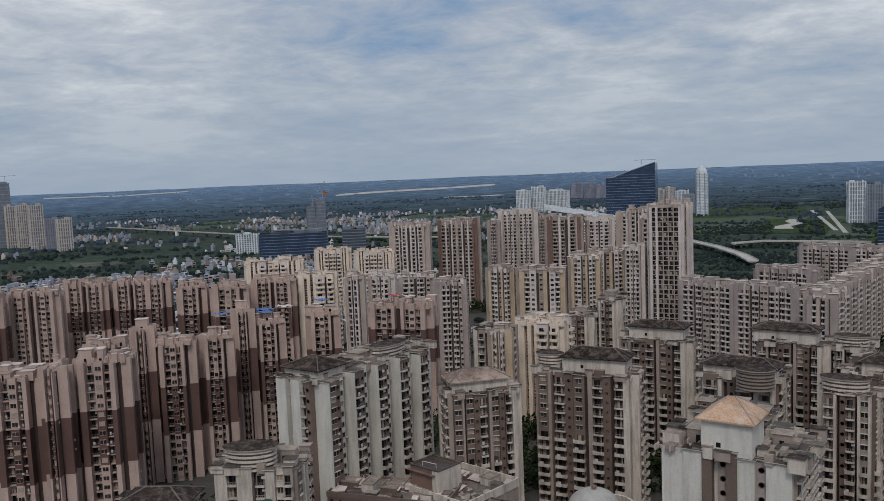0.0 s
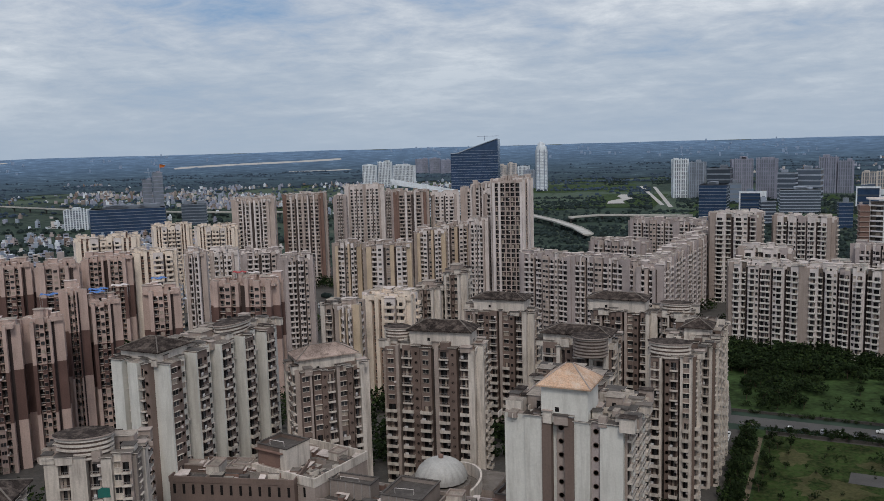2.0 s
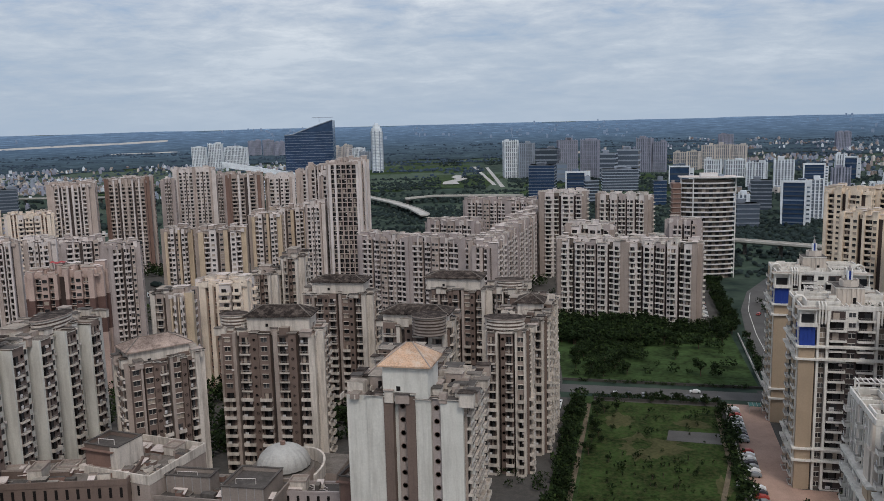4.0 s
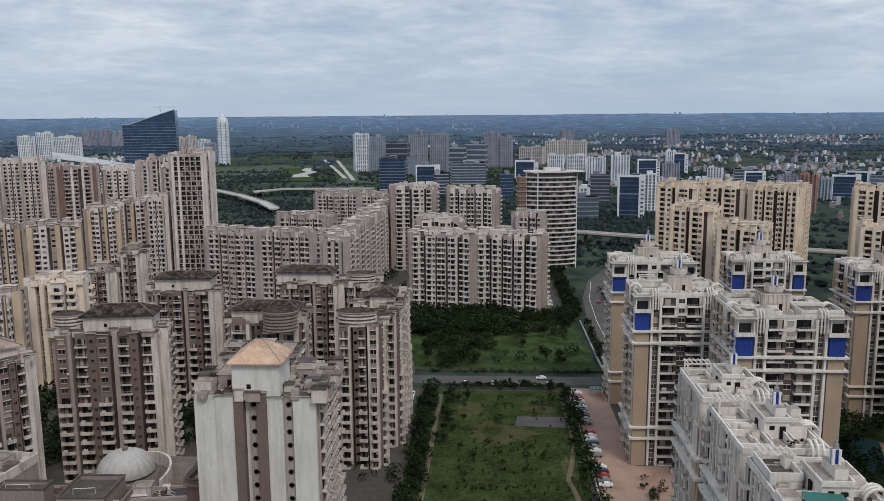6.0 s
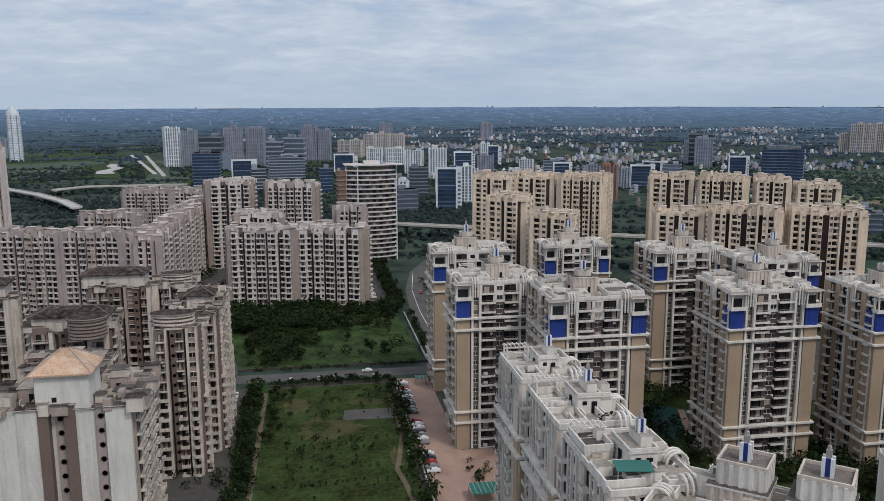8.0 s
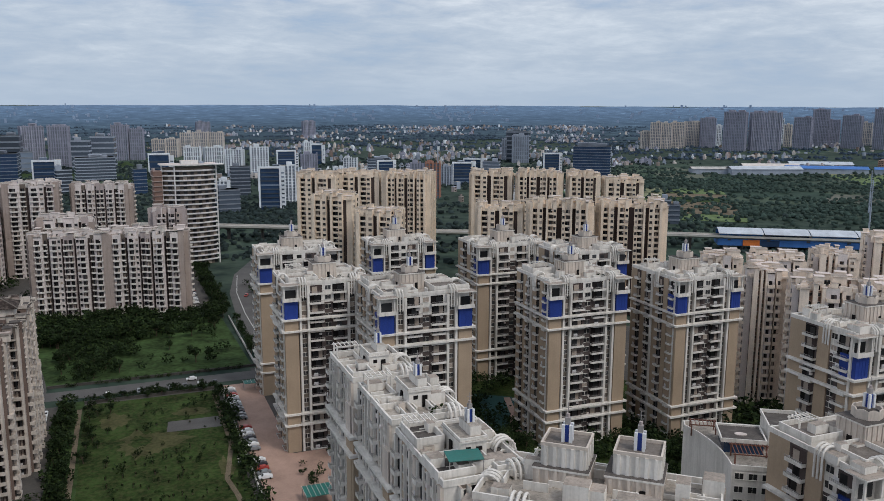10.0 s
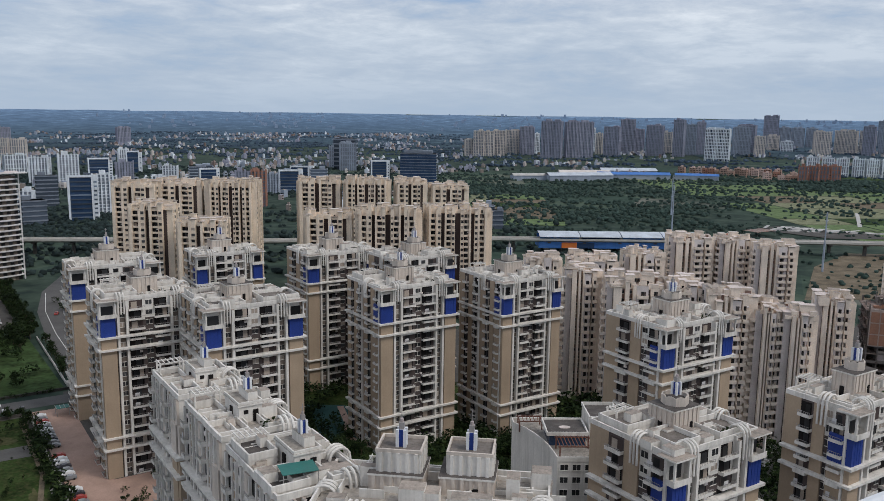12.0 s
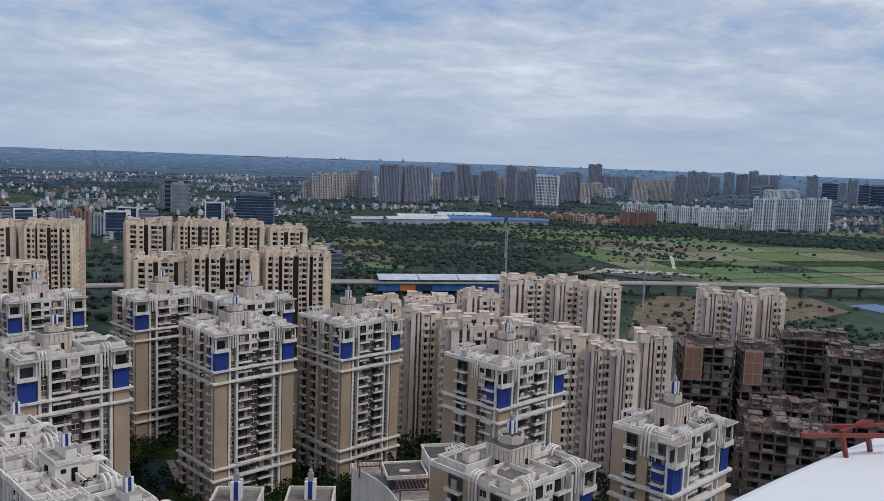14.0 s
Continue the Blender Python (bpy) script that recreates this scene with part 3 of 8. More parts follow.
def tower(style, x, y, rot, w, d, h, near=0, seed=1, bands=None, label="", name="apartment_tower", tanks=None, group=""):
    """A block of flats: x, y is the middle of its front foot, rot its turn; the front faces local -y."""
    st = STYLE[style]
    rng = random.Random(seed * 7919 + int(x * 10) + int(y * 3))
    fh = st.get("fh", 3.0)
    floors = max(2, round(h / fh))
    h = floors * fh
    th = thing(name, pose(x, y, ground_z(math.hypot(x, y)), 0, 0, rot), label or st["label"], st.get("category", "building"), group or st["group"])
    wall, bits, relief = Shape(), Shape(), Shape()
    if bands is None:
        bands = st.get("bands")
    bl = []
    if bands:
        top = floors
        for nf, m in bands:
            lo = max(0, top - nf)
            bl.append((lo, top, m))
            top = lo
            if top == 0:
                break
        if top > 0:
            bl.append((0, top, bands[-1][1]))
    else:
        bl = [(0, floors, st["wall"])]
    g = min(st.get("inset", 1.5), w * 0.2, d * 0.2)
    # a style's core colour is dark to deepen the shade between the bays
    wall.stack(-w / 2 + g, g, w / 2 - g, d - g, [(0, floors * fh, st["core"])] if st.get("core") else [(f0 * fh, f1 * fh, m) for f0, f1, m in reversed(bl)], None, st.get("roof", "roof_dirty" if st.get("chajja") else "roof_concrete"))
    e = w / 2 - g
    sides = ((-e, g, 0, 1, 0, 2 * e, st["front"]), (e, g, 0, 0, 1, d - 2 * g, st["side"]), (e, d - g, 0, -1, 0, 2 * e, st["front"]), (-e, d - g, 0, 0, -1, d - 2 * g, st["side"]))
    place = th.matrix_world
    for ox, oy, oz, c, s, length, bays in sides:
        mid = place @ Vector((ox + c * length / 2, oy + s * length / 2, h))
        nrm = place.to_3x3() @ Vector((s, -c, 0))
        facing = nrm.dot(EYE - mid) > 0
        facade(th, relief, bits, (ox, oy, oz, c, s), length, bays, floors, fh, style, st, near, facing, rng, bl)
    wall.obj("wall", th)
    if relief.v:
        relief.obj("wall_relief", th, kind="stuff")
    if bits.v:
        bits.obj("window_grid", th, kind="stuff")
    p = Shape()
    ph, o = st.get("parapet", 1.0), 0.15
    pm = st.get("parapet_mat", bl[0][2])
    y0, y1 = g - o, d - g + o
    e += o
    b = len(p.v)
    for q, z in ((0, h), (0, h + ph), (0.28, h + ph), (0.28, h)):
        p.v += [(-e + q, y0 + q, z), (e - q, y0 + q, z), (e - q, y1 - q, z), (-e + q, y1 - q, z)]
    for k in range(3):
        for a in range(4):
            j = (a + 1) % 4
            p.f.append((4 * k + a, 4 * k + j, 4 * k + 4 + j, 4 * k + 4 + a))
            p.m.append(p.mi(pm))
    p.obj("parapet", th)
    roof_clutter(th, rng, w, d, h, st, tanks if tanks is not None else max(1, round(w / 10)))
    return th


STYLE = {
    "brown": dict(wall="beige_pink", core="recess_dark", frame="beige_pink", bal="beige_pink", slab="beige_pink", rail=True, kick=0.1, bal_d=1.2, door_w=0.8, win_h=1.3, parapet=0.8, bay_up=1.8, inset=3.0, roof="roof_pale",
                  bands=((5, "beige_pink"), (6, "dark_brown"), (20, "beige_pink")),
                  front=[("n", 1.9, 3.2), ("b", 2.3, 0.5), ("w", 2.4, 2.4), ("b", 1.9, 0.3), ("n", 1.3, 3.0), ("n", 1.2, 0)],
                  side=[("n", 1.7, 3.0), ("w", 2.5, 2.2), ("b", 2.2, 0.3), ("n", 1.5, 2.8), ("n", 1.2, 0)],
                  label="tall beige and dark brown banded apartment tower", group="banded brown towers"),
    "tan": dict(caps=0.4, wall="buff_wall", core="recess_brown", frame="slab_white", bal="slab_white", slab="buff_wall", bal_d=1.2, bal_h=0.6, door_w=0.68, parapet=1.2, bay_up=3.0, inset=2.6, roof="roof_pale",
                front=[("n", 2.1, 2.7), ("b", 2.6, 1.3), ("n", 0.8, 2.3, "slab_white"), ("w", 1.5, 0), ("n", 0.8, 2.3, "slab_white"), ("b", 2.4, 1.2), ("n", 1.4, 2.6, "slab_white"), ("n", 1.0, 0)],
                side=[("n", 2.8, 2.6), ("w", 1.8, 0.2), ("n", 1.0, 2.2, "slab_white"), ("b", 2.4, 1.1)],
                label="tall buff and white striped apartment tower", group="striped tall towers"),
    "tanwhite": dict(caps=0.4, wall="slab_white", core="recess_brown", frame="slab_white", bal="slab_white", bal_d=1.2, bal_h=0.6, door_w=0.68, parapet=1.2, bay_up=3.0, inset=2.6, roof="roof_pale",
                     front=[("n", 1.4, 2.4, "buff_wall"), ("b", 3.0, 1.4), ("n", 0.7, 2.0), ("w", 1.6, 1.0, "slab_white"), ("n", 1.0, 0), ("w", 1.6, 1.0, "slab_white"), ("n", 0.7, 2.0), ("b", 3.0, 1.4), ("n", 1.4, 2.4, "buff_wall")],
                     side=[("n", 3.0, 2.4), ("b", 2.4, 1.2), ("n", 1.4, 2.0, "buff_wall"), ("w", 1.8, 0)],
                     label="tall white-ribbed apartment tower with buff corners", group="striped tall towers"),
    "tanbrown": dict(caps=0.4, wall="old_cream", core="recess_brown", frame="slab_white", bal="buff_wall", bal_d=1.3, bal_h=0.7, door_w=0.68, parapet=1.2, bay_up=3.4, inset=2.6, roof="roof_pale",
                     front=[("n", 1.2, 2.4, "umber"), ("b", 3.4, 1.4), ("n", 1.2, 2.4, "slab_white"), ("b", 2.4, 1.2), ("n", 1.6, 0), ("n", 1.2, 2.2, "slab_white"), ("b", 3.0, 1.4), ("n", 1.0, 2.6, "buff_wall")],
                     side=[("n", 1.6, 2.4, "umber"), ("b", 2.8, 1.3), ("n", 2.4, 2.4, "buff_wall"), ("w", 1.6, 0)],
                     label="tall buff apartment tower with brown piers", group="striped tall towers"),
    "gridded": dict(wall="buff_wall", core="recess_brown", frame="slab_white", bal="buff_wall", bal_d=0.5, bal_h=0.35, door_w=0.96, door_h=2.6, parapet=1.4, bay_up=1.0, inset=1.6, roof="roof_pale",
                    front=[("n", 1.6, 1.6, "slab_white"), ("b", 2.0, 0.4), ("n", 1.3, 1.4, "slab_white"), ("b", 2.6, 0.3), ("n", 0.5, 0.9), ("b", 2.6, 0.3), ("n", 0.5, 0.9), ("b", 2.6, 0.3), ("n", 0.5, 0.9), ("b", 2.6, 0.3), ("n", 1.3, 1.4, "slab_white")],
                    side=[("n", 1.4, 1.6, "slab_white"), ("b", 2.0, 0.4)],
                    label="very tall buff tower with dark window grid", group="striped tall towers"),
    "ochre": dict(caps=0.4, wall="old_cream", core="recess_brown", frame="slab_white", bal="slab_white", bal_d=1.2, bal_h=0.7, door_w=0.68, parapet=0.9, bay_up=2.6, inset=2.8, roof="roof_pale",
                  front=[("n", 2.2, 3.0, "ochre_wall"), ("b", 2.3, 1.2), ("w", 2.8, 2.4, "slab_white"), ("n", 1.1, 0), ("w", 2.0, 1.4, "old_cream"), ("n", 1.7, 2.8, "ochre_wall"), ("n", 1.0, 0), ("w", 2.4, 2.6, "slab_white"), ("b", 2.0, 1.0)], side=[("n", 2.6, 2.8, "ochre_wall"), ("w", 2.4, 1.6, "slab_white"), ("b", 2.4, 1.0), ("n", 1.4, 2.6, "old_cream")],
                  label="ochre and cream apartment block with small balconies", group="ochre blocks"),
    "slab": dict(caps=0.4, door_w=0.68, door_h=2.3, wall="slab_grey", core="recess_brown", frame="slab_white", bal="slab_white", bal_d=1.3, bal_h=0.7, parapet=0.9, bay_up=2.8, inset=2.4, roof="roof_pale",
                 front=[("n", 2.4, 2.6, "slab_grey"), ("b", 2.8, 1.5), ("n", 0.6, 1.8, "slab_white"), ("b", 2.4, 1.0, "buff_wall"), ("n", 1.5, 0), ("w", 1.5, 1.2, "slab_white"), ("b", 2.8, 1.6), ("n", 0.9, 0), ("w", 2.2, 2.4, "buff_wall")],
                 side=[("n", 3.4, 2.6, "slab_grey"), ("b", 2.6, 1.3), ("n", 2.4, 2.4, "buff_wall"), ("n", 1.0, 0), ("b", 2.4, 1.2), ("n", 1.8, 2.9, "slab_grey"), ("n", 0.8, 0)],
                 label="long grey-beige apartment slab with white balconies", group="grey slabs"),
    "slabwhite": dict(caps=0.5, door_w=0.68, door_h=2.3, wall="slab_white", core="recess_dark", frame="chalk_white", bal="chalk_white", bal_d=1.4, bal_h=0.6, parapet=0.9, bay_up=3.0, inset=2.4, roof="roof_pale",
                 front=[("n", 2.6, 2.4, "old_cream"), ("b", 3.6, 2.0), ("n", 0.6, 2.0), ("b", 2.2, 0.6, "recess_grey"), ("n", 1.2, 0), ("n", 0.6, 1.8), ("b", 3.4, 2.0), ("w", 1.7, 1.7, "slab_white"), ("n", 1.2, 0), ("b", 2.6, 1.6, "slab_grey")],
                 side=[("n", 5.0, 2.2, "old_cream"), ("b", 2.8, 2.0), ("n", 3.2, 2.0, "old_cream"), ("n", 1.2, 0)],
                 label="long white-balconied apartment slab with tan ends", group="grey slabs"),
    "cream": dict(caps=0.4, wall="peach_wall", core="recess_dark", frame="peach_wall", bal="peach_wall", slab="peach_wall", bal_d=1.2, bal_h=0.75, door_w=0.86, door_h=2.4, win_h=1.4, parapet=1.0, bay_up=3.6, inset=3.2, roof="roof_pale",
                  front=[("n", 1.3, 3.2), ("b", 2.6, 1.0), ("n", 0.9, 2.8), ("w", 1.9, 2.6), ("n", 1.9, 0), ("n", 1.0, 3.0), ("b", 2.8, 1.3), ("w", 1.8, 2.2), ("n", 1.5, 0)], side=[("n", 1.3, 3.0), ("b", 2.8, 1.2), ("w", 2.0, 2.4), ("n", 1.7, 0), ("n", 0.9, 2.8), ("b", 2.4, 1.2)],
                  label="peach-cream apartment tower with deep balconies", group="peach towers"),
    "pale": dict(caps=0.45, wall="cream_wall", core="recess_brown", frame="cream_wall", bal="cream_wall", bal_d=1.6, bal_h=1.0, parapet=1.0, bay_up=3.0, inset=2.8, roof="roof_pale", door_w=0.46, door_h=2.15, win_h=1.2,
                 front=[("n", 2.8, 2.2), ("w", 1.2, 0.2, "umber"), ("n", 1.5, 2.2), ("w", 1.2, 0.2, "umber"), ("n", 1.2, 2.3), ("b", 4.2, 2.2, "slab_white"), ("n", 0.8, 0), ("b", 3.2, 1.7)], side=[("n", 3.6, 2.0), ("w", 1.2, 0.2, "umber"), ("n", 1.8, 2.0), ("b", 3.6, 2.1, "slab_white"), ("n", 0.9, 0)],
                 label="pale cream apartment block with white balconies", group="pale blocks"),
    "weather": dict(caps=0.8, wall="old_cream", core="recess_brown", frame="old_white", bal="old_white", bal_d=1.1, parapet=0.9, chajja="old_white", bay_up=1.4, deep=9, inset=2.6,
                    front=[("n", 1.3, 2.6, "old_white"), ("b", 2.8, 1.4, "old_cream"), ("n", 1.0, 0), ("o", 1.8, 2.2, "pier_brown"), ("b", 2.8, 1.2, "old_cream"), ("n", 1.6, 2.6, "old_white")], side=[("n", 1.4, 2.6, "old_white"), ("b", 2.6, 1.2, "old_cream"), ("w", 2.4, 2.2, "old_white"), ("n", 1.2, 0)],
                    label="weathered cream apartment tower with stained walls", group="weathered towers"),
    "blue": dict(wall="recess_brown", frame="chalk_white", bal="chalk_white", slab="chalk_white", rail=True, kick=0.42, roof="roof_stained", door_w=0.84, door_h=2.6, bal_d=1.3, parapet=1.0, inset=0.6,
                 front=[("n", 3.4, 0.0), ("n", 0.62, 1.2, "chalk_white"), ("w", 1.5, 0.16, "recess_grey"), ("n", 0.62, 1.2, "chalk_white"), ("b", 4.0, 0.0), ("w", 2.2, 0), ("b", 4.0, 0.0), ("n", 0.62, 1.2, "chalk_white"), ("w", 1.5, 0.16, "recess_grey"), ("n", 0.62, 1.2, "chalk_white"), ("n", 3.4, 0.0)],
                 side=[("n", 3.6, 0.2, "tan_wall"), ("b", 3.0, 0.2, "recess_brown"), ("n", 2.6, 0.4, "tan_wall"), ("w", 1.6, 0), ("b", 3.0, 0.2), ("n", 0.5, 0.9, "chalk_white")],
                 label="white and tan apartment tower with blue panels", group="white and blue towers"),
}


# ---- ground ----
def make_ground():
    rings = [0, 40, 90, 150, 220, 300, 400, 520, 660, 820, 1000, 1250, 1550, 1900, 2200, 2500] + [2500 + 120 * k for k in range(1, 21)]
    n = 240
    v, f = [(0, 0, 0)], []
    for r in rings[1:]:
        v += [(r * math.sin(2 * math.pi * k / n), r * math.cos(2 * math.pi * k / n), ground_z(r)) for k in range(n)]
    for k in range(n):
        f.append((0, 1 + (k + 1) % n, 1 + k))
    for q in range(len(rings) - 2):
        a0, b0 = 1 + q * n, 1 + (q + 1) * n
        for k in range(n):
            j = (k + 1) % n
            f.append((a0 + k, a0 + j, b0 + j, b0 + k))
    me = bpy.data.meshes.new("ground")
    me.from_pydata(v, [], f)
    for p in me.polygons:
        p.use_smooth = True
    m = bpy.data.materials.new("plain_fields_and_woods")
    m.use_nodes = True
    t = m.node_tree
    b = t.nodes["Principled BSDF"]
    b.inputs["Roughness"].default_value = 0.95
    b.inputs["Specular IOR Level"].default_value = 0.1
    geo = t.nodes.new("ShaderNodeNewGeometry")
    vor = t.nodes.new("ShaderNodeTexVoronoi")
    vor.inputs["Scale"].default_value = 0.011
    vor.inputs["Randomness"].default_value = 0.8
    t.links.new(geo.outputs["Position"], vor.inputs["Vector"])
    sep = t.nodes.new("ShaderNodeSeparateColor")
    t.links.new(vor.outputs["Color"], sep.inputs[0])
    # field greens tinted bluer to carry haze over the plain
    fields = ramp(t, [(0.0, (0.030, 0.051, 0.040)), (0.4, (0.042, 0.068, 0.050)), (0.7, (0.062, 0.092, 0.062)), (0.9, (0.095, 0.118, 0.085)), (1.0, (0.16, 0.155, 0.13))])
    t.links.new(sep.outputs[0], fields.inputs[0])
    big = t.nodes.new("ShaderNodeTexNoise")
    big.inputs["Scale"].default_value, big.inputs["Detail"].default_value, big.inputs["Roughness"].default_value = 0.0032, 7, 0.6
    t.links.new(geo.outputs["Position"], big.inputs["Vector"])
    wood = ramp(t, [(0.40, (0, 0, 0)), (0.50, (1, 1, 1))])
    t.links.new(big.outputs[0], wood.inputs[0])
    sm = t.nodes.new("ShaderNodeTexNoise")
    sm.inputs["Scale"].default_value, sm.inputs["Detail"].default_value = 0.06, 6
    t.links.new(geo.outputs["Position"], sm.inputs["Vector"])
    # scrub greens, tinted for the same haze
    scrub = ramp(t, [(0.35, (0.021, 0.036, 0.029)), (0.65, (0.050, 0.070, 0.052))])
    t.links.new(sm.outputs[0], scrub.inputs[0])
    c = mix_node(t, wood.outputs[0], fields.outputs[0], scrub.outputs[0])
    speck = ramp(t, [(0.0, (0.6, 0.6, 0.6)), (1.0, (1.3, 1.3, 1.3))])
    t.links.new(sm.outputs[0], speck.inputs[0])
    c = mix_node(t, 1.0, c, speck.outputs[0], "MULTIPLY")
    t.links.new(c, b.inputs["Base Color"])
    me.materials.append(m)
    ob = new("ground", me)
    return tagged(ob, "wide green plain of fields, scrub and woods", "ground", "", "structure")


make_ground()


def sheet(name, pts, z, m, label, category, thick=0.0):
    """A flat paved or planted area; with thick it stands up as a kerbed slab."""
    s = Shape()
    if thick:
        s.prism(pts, z - thick, z, m)
    else:
        s.poly([(x, y, z) for x, y in pts], m)
    return tagged(s.obj(name), label, category, "", "structure")


def strip(name, pts, width, z, m, label, category="road", kind="structure", lift=None):
    """A ribbon along pts (x, y), for roads, paths and streams."""
    s = Shape()
    left, right = [], []
    for k, p in enumerate(pts):
        a, b = Vector(pts[max(0, k - 1)]), Vector(pts[min(len(pts) - 1, k + 1)])
        d = (b - a).normalized()
        nn = Vector((-d.y, d.x))
        w = width[k] if isinstance(width, (list, tuple)) else width
        for side, sg in ((left, 0.5), (right, -0.5)):
            q = Vector(p[:2]) + nn * w * sg
            side.append((q.x, q.y, z + ground_z(q.length)))
    for k in range(len(pts) - 1):
        s.poly([right[k], right[k + 1], left[k + 1], left[k]], m)
    return tagged(s.obj(name), label, category, "", kind)



def spire(th, x, y, z, k=0.85):
    s = Shape()
    a, b, c = 0.84 * k, 0.36 * k, 0.5 * k
    corner = [(-a, -a), (-b, -a), (-b, -c), (b, -c), (b, -a)]      # one side: post, blue panel, post
    ring = []
    for q in range(4):
        cs, sn = (1, 0, -1, 0)[q], (0, 1, 0, -1)[q]
        ring += [(x + px * cs - py * sn, y + px * sn + py * cs) for px, py in corner]
    first = len(s.m)
    s.prism(ring, z, z + 2.9 * k, "parapet_white")
    for q in range(4):
        s.m[first + 5 * q + 2] = s.mi("royal_blue")
    s.box(x - 0.42 * k, y - 0.42 * k, z + 2.9 * k, x + 0.42 * k, y + 0.42 * k, z + 4.0 * k, "rail_grey")
    s.oval(x, y, 0.3 * k, 0.3 * k, z + 4.0 * k, z + 4.6 * k, "slab_grey", None, 8)
    s.tube([(x, y, z + 4.6 * k), (x, y, z + 6.4 * k)], 0.06, "rail_grey", 5)
    s.tube([(x - 0.6 * k, y, z + 5.6 * k), (x + 0.6 * k, y, z + 5.6 * k)], 0.05, "rail_grey", 4)
    s.obj("spire", th, "blue and white stepped spire")


def arches(th, x, y, z, ang, r=2.0, n=3, up=4.5, name="arch_rib"):
    """Bent white tubes that rise along the wall and turn over on to the roof."""
    c, s = math.cos(ang), math.sin(ang)
    for k in range(n):
        a = Shape()
        off = (k - (n - 1) / 2) * 0.85
        prof = [(-0.2, -up), (-0.2, 0)] + [(r - 0.2 - r * math.cos(q * math.pi / 8), r * math.sin(q * math.pi / 8)) for q in range(1, 9)] + [(2 * r - 0.2, -1.2)]
        a.tube([(x + off * c - p * s, y + off * s + p * c, z + h) for p, h in prof], 0.24, "chalk_white", 6)
        a.obj(name, th)


def fluted(s, x, y, z, w, d, h, m="lift_cream"):
    """A block with upright flutes all round, as one outline."""
    def teeth(x0, y0, x1, y1, n):
        dx, dy = (x1 - x0) / n, (y1 - y0) / n
        ln = math.hypot(dx, dy)
        ux, uy = dy / ln * 0.2, -dx / ln * 0.2
        for k in range(n):
            for f, o in ((0.0, 0), (0.3, 0), (0.3, 1), (0.7, 1), (0.7, 0)):
                yield x0 + dx * (k + f) + ux * o, y0 + dy * (k + f) + uy * o
    x0, y0, x1, y1 = x - w / 2, y - d / 2, x + w / 2, y + d / 2
    nw, nd = max(3, int(w / 1.1)), max(3, int(d / 1.1))
    s.prism([*teeth(x0, y0, x1, y0, nw), *teeth(x1, y0, x1, y1, nd), *teeth(x1, y1, x0, y1, nw), *teeth(x0, y1, x0, y0, nd)], z, z + h, m)


def rim(s, x0, y0, x1, y1, z, h, m, t=0.28):
    """A low wall round a roof, as one piece."""
    b = len(s.v)
    for q, zz in ((0, z), (0, z + h), (t, z + h), (t, z)):
        s.v += [(x0 + q, y0 + q, zz), (x1 - q, y0 + q, zz), (x1 - q, y1 - q, zz), (x0 + q, y1 - q, zz)]
    for k in range(3):
        for a in range(4):
            j = (a + 1) % 4
            s.f.append((b + 4 * k + a, b + 4 * k + j, b + 4 * k + 4 + j, b + 4 * k + 4 + a))
            s.m.append(s.mi(m))


def scalloped(s, x, y, z, r, h, n=8):
    """A drum whose wall rises in a rounded panel on each side."""
    b, i, cols = len(s.v), s.mi("lift_cream"), []
    for k in range(n):
        a, e = 2 * math.pi * k / n, 2 * math.pi * (k + 1) / n
        for f in (0, 0.25, 0.5, 0.75):
            px, py = math.cos(a) + (math.cos(e) - math.cos(a)) * f, math.sin(a) + (math.sin(e) - math.sin(a)) * f
            cols.append((px, py, z + h * (0.84 + 0.16 * math.sin(f * math.pi))))
    for px, py, top in cols:
        s.v += [(x + px * r, y + py * r, z), (x + px * r, y + py * r, top), (x + px * (r - 0.25), y + py * (r - 0.25), top), (x + px * (r - 0.25), y + py * (r - 0.25), z + h * 0.5)]
    m = len(cols)
    for k in range(m):
        p, q = b + 4 * k, b + 4 * ((k + 1) % m)
        s.f += [(p, q, q + 1, p + 1), (p + 1, q + 1, q + 2, p + 2), (p + 2, q + 2, q + 3, p + 3)]
        s.m += [i, i, i]
    s.f.append(tuple(b + 4 * k + 3 for k in range(m)))
    s.m.append(s.mi("roof_black"))


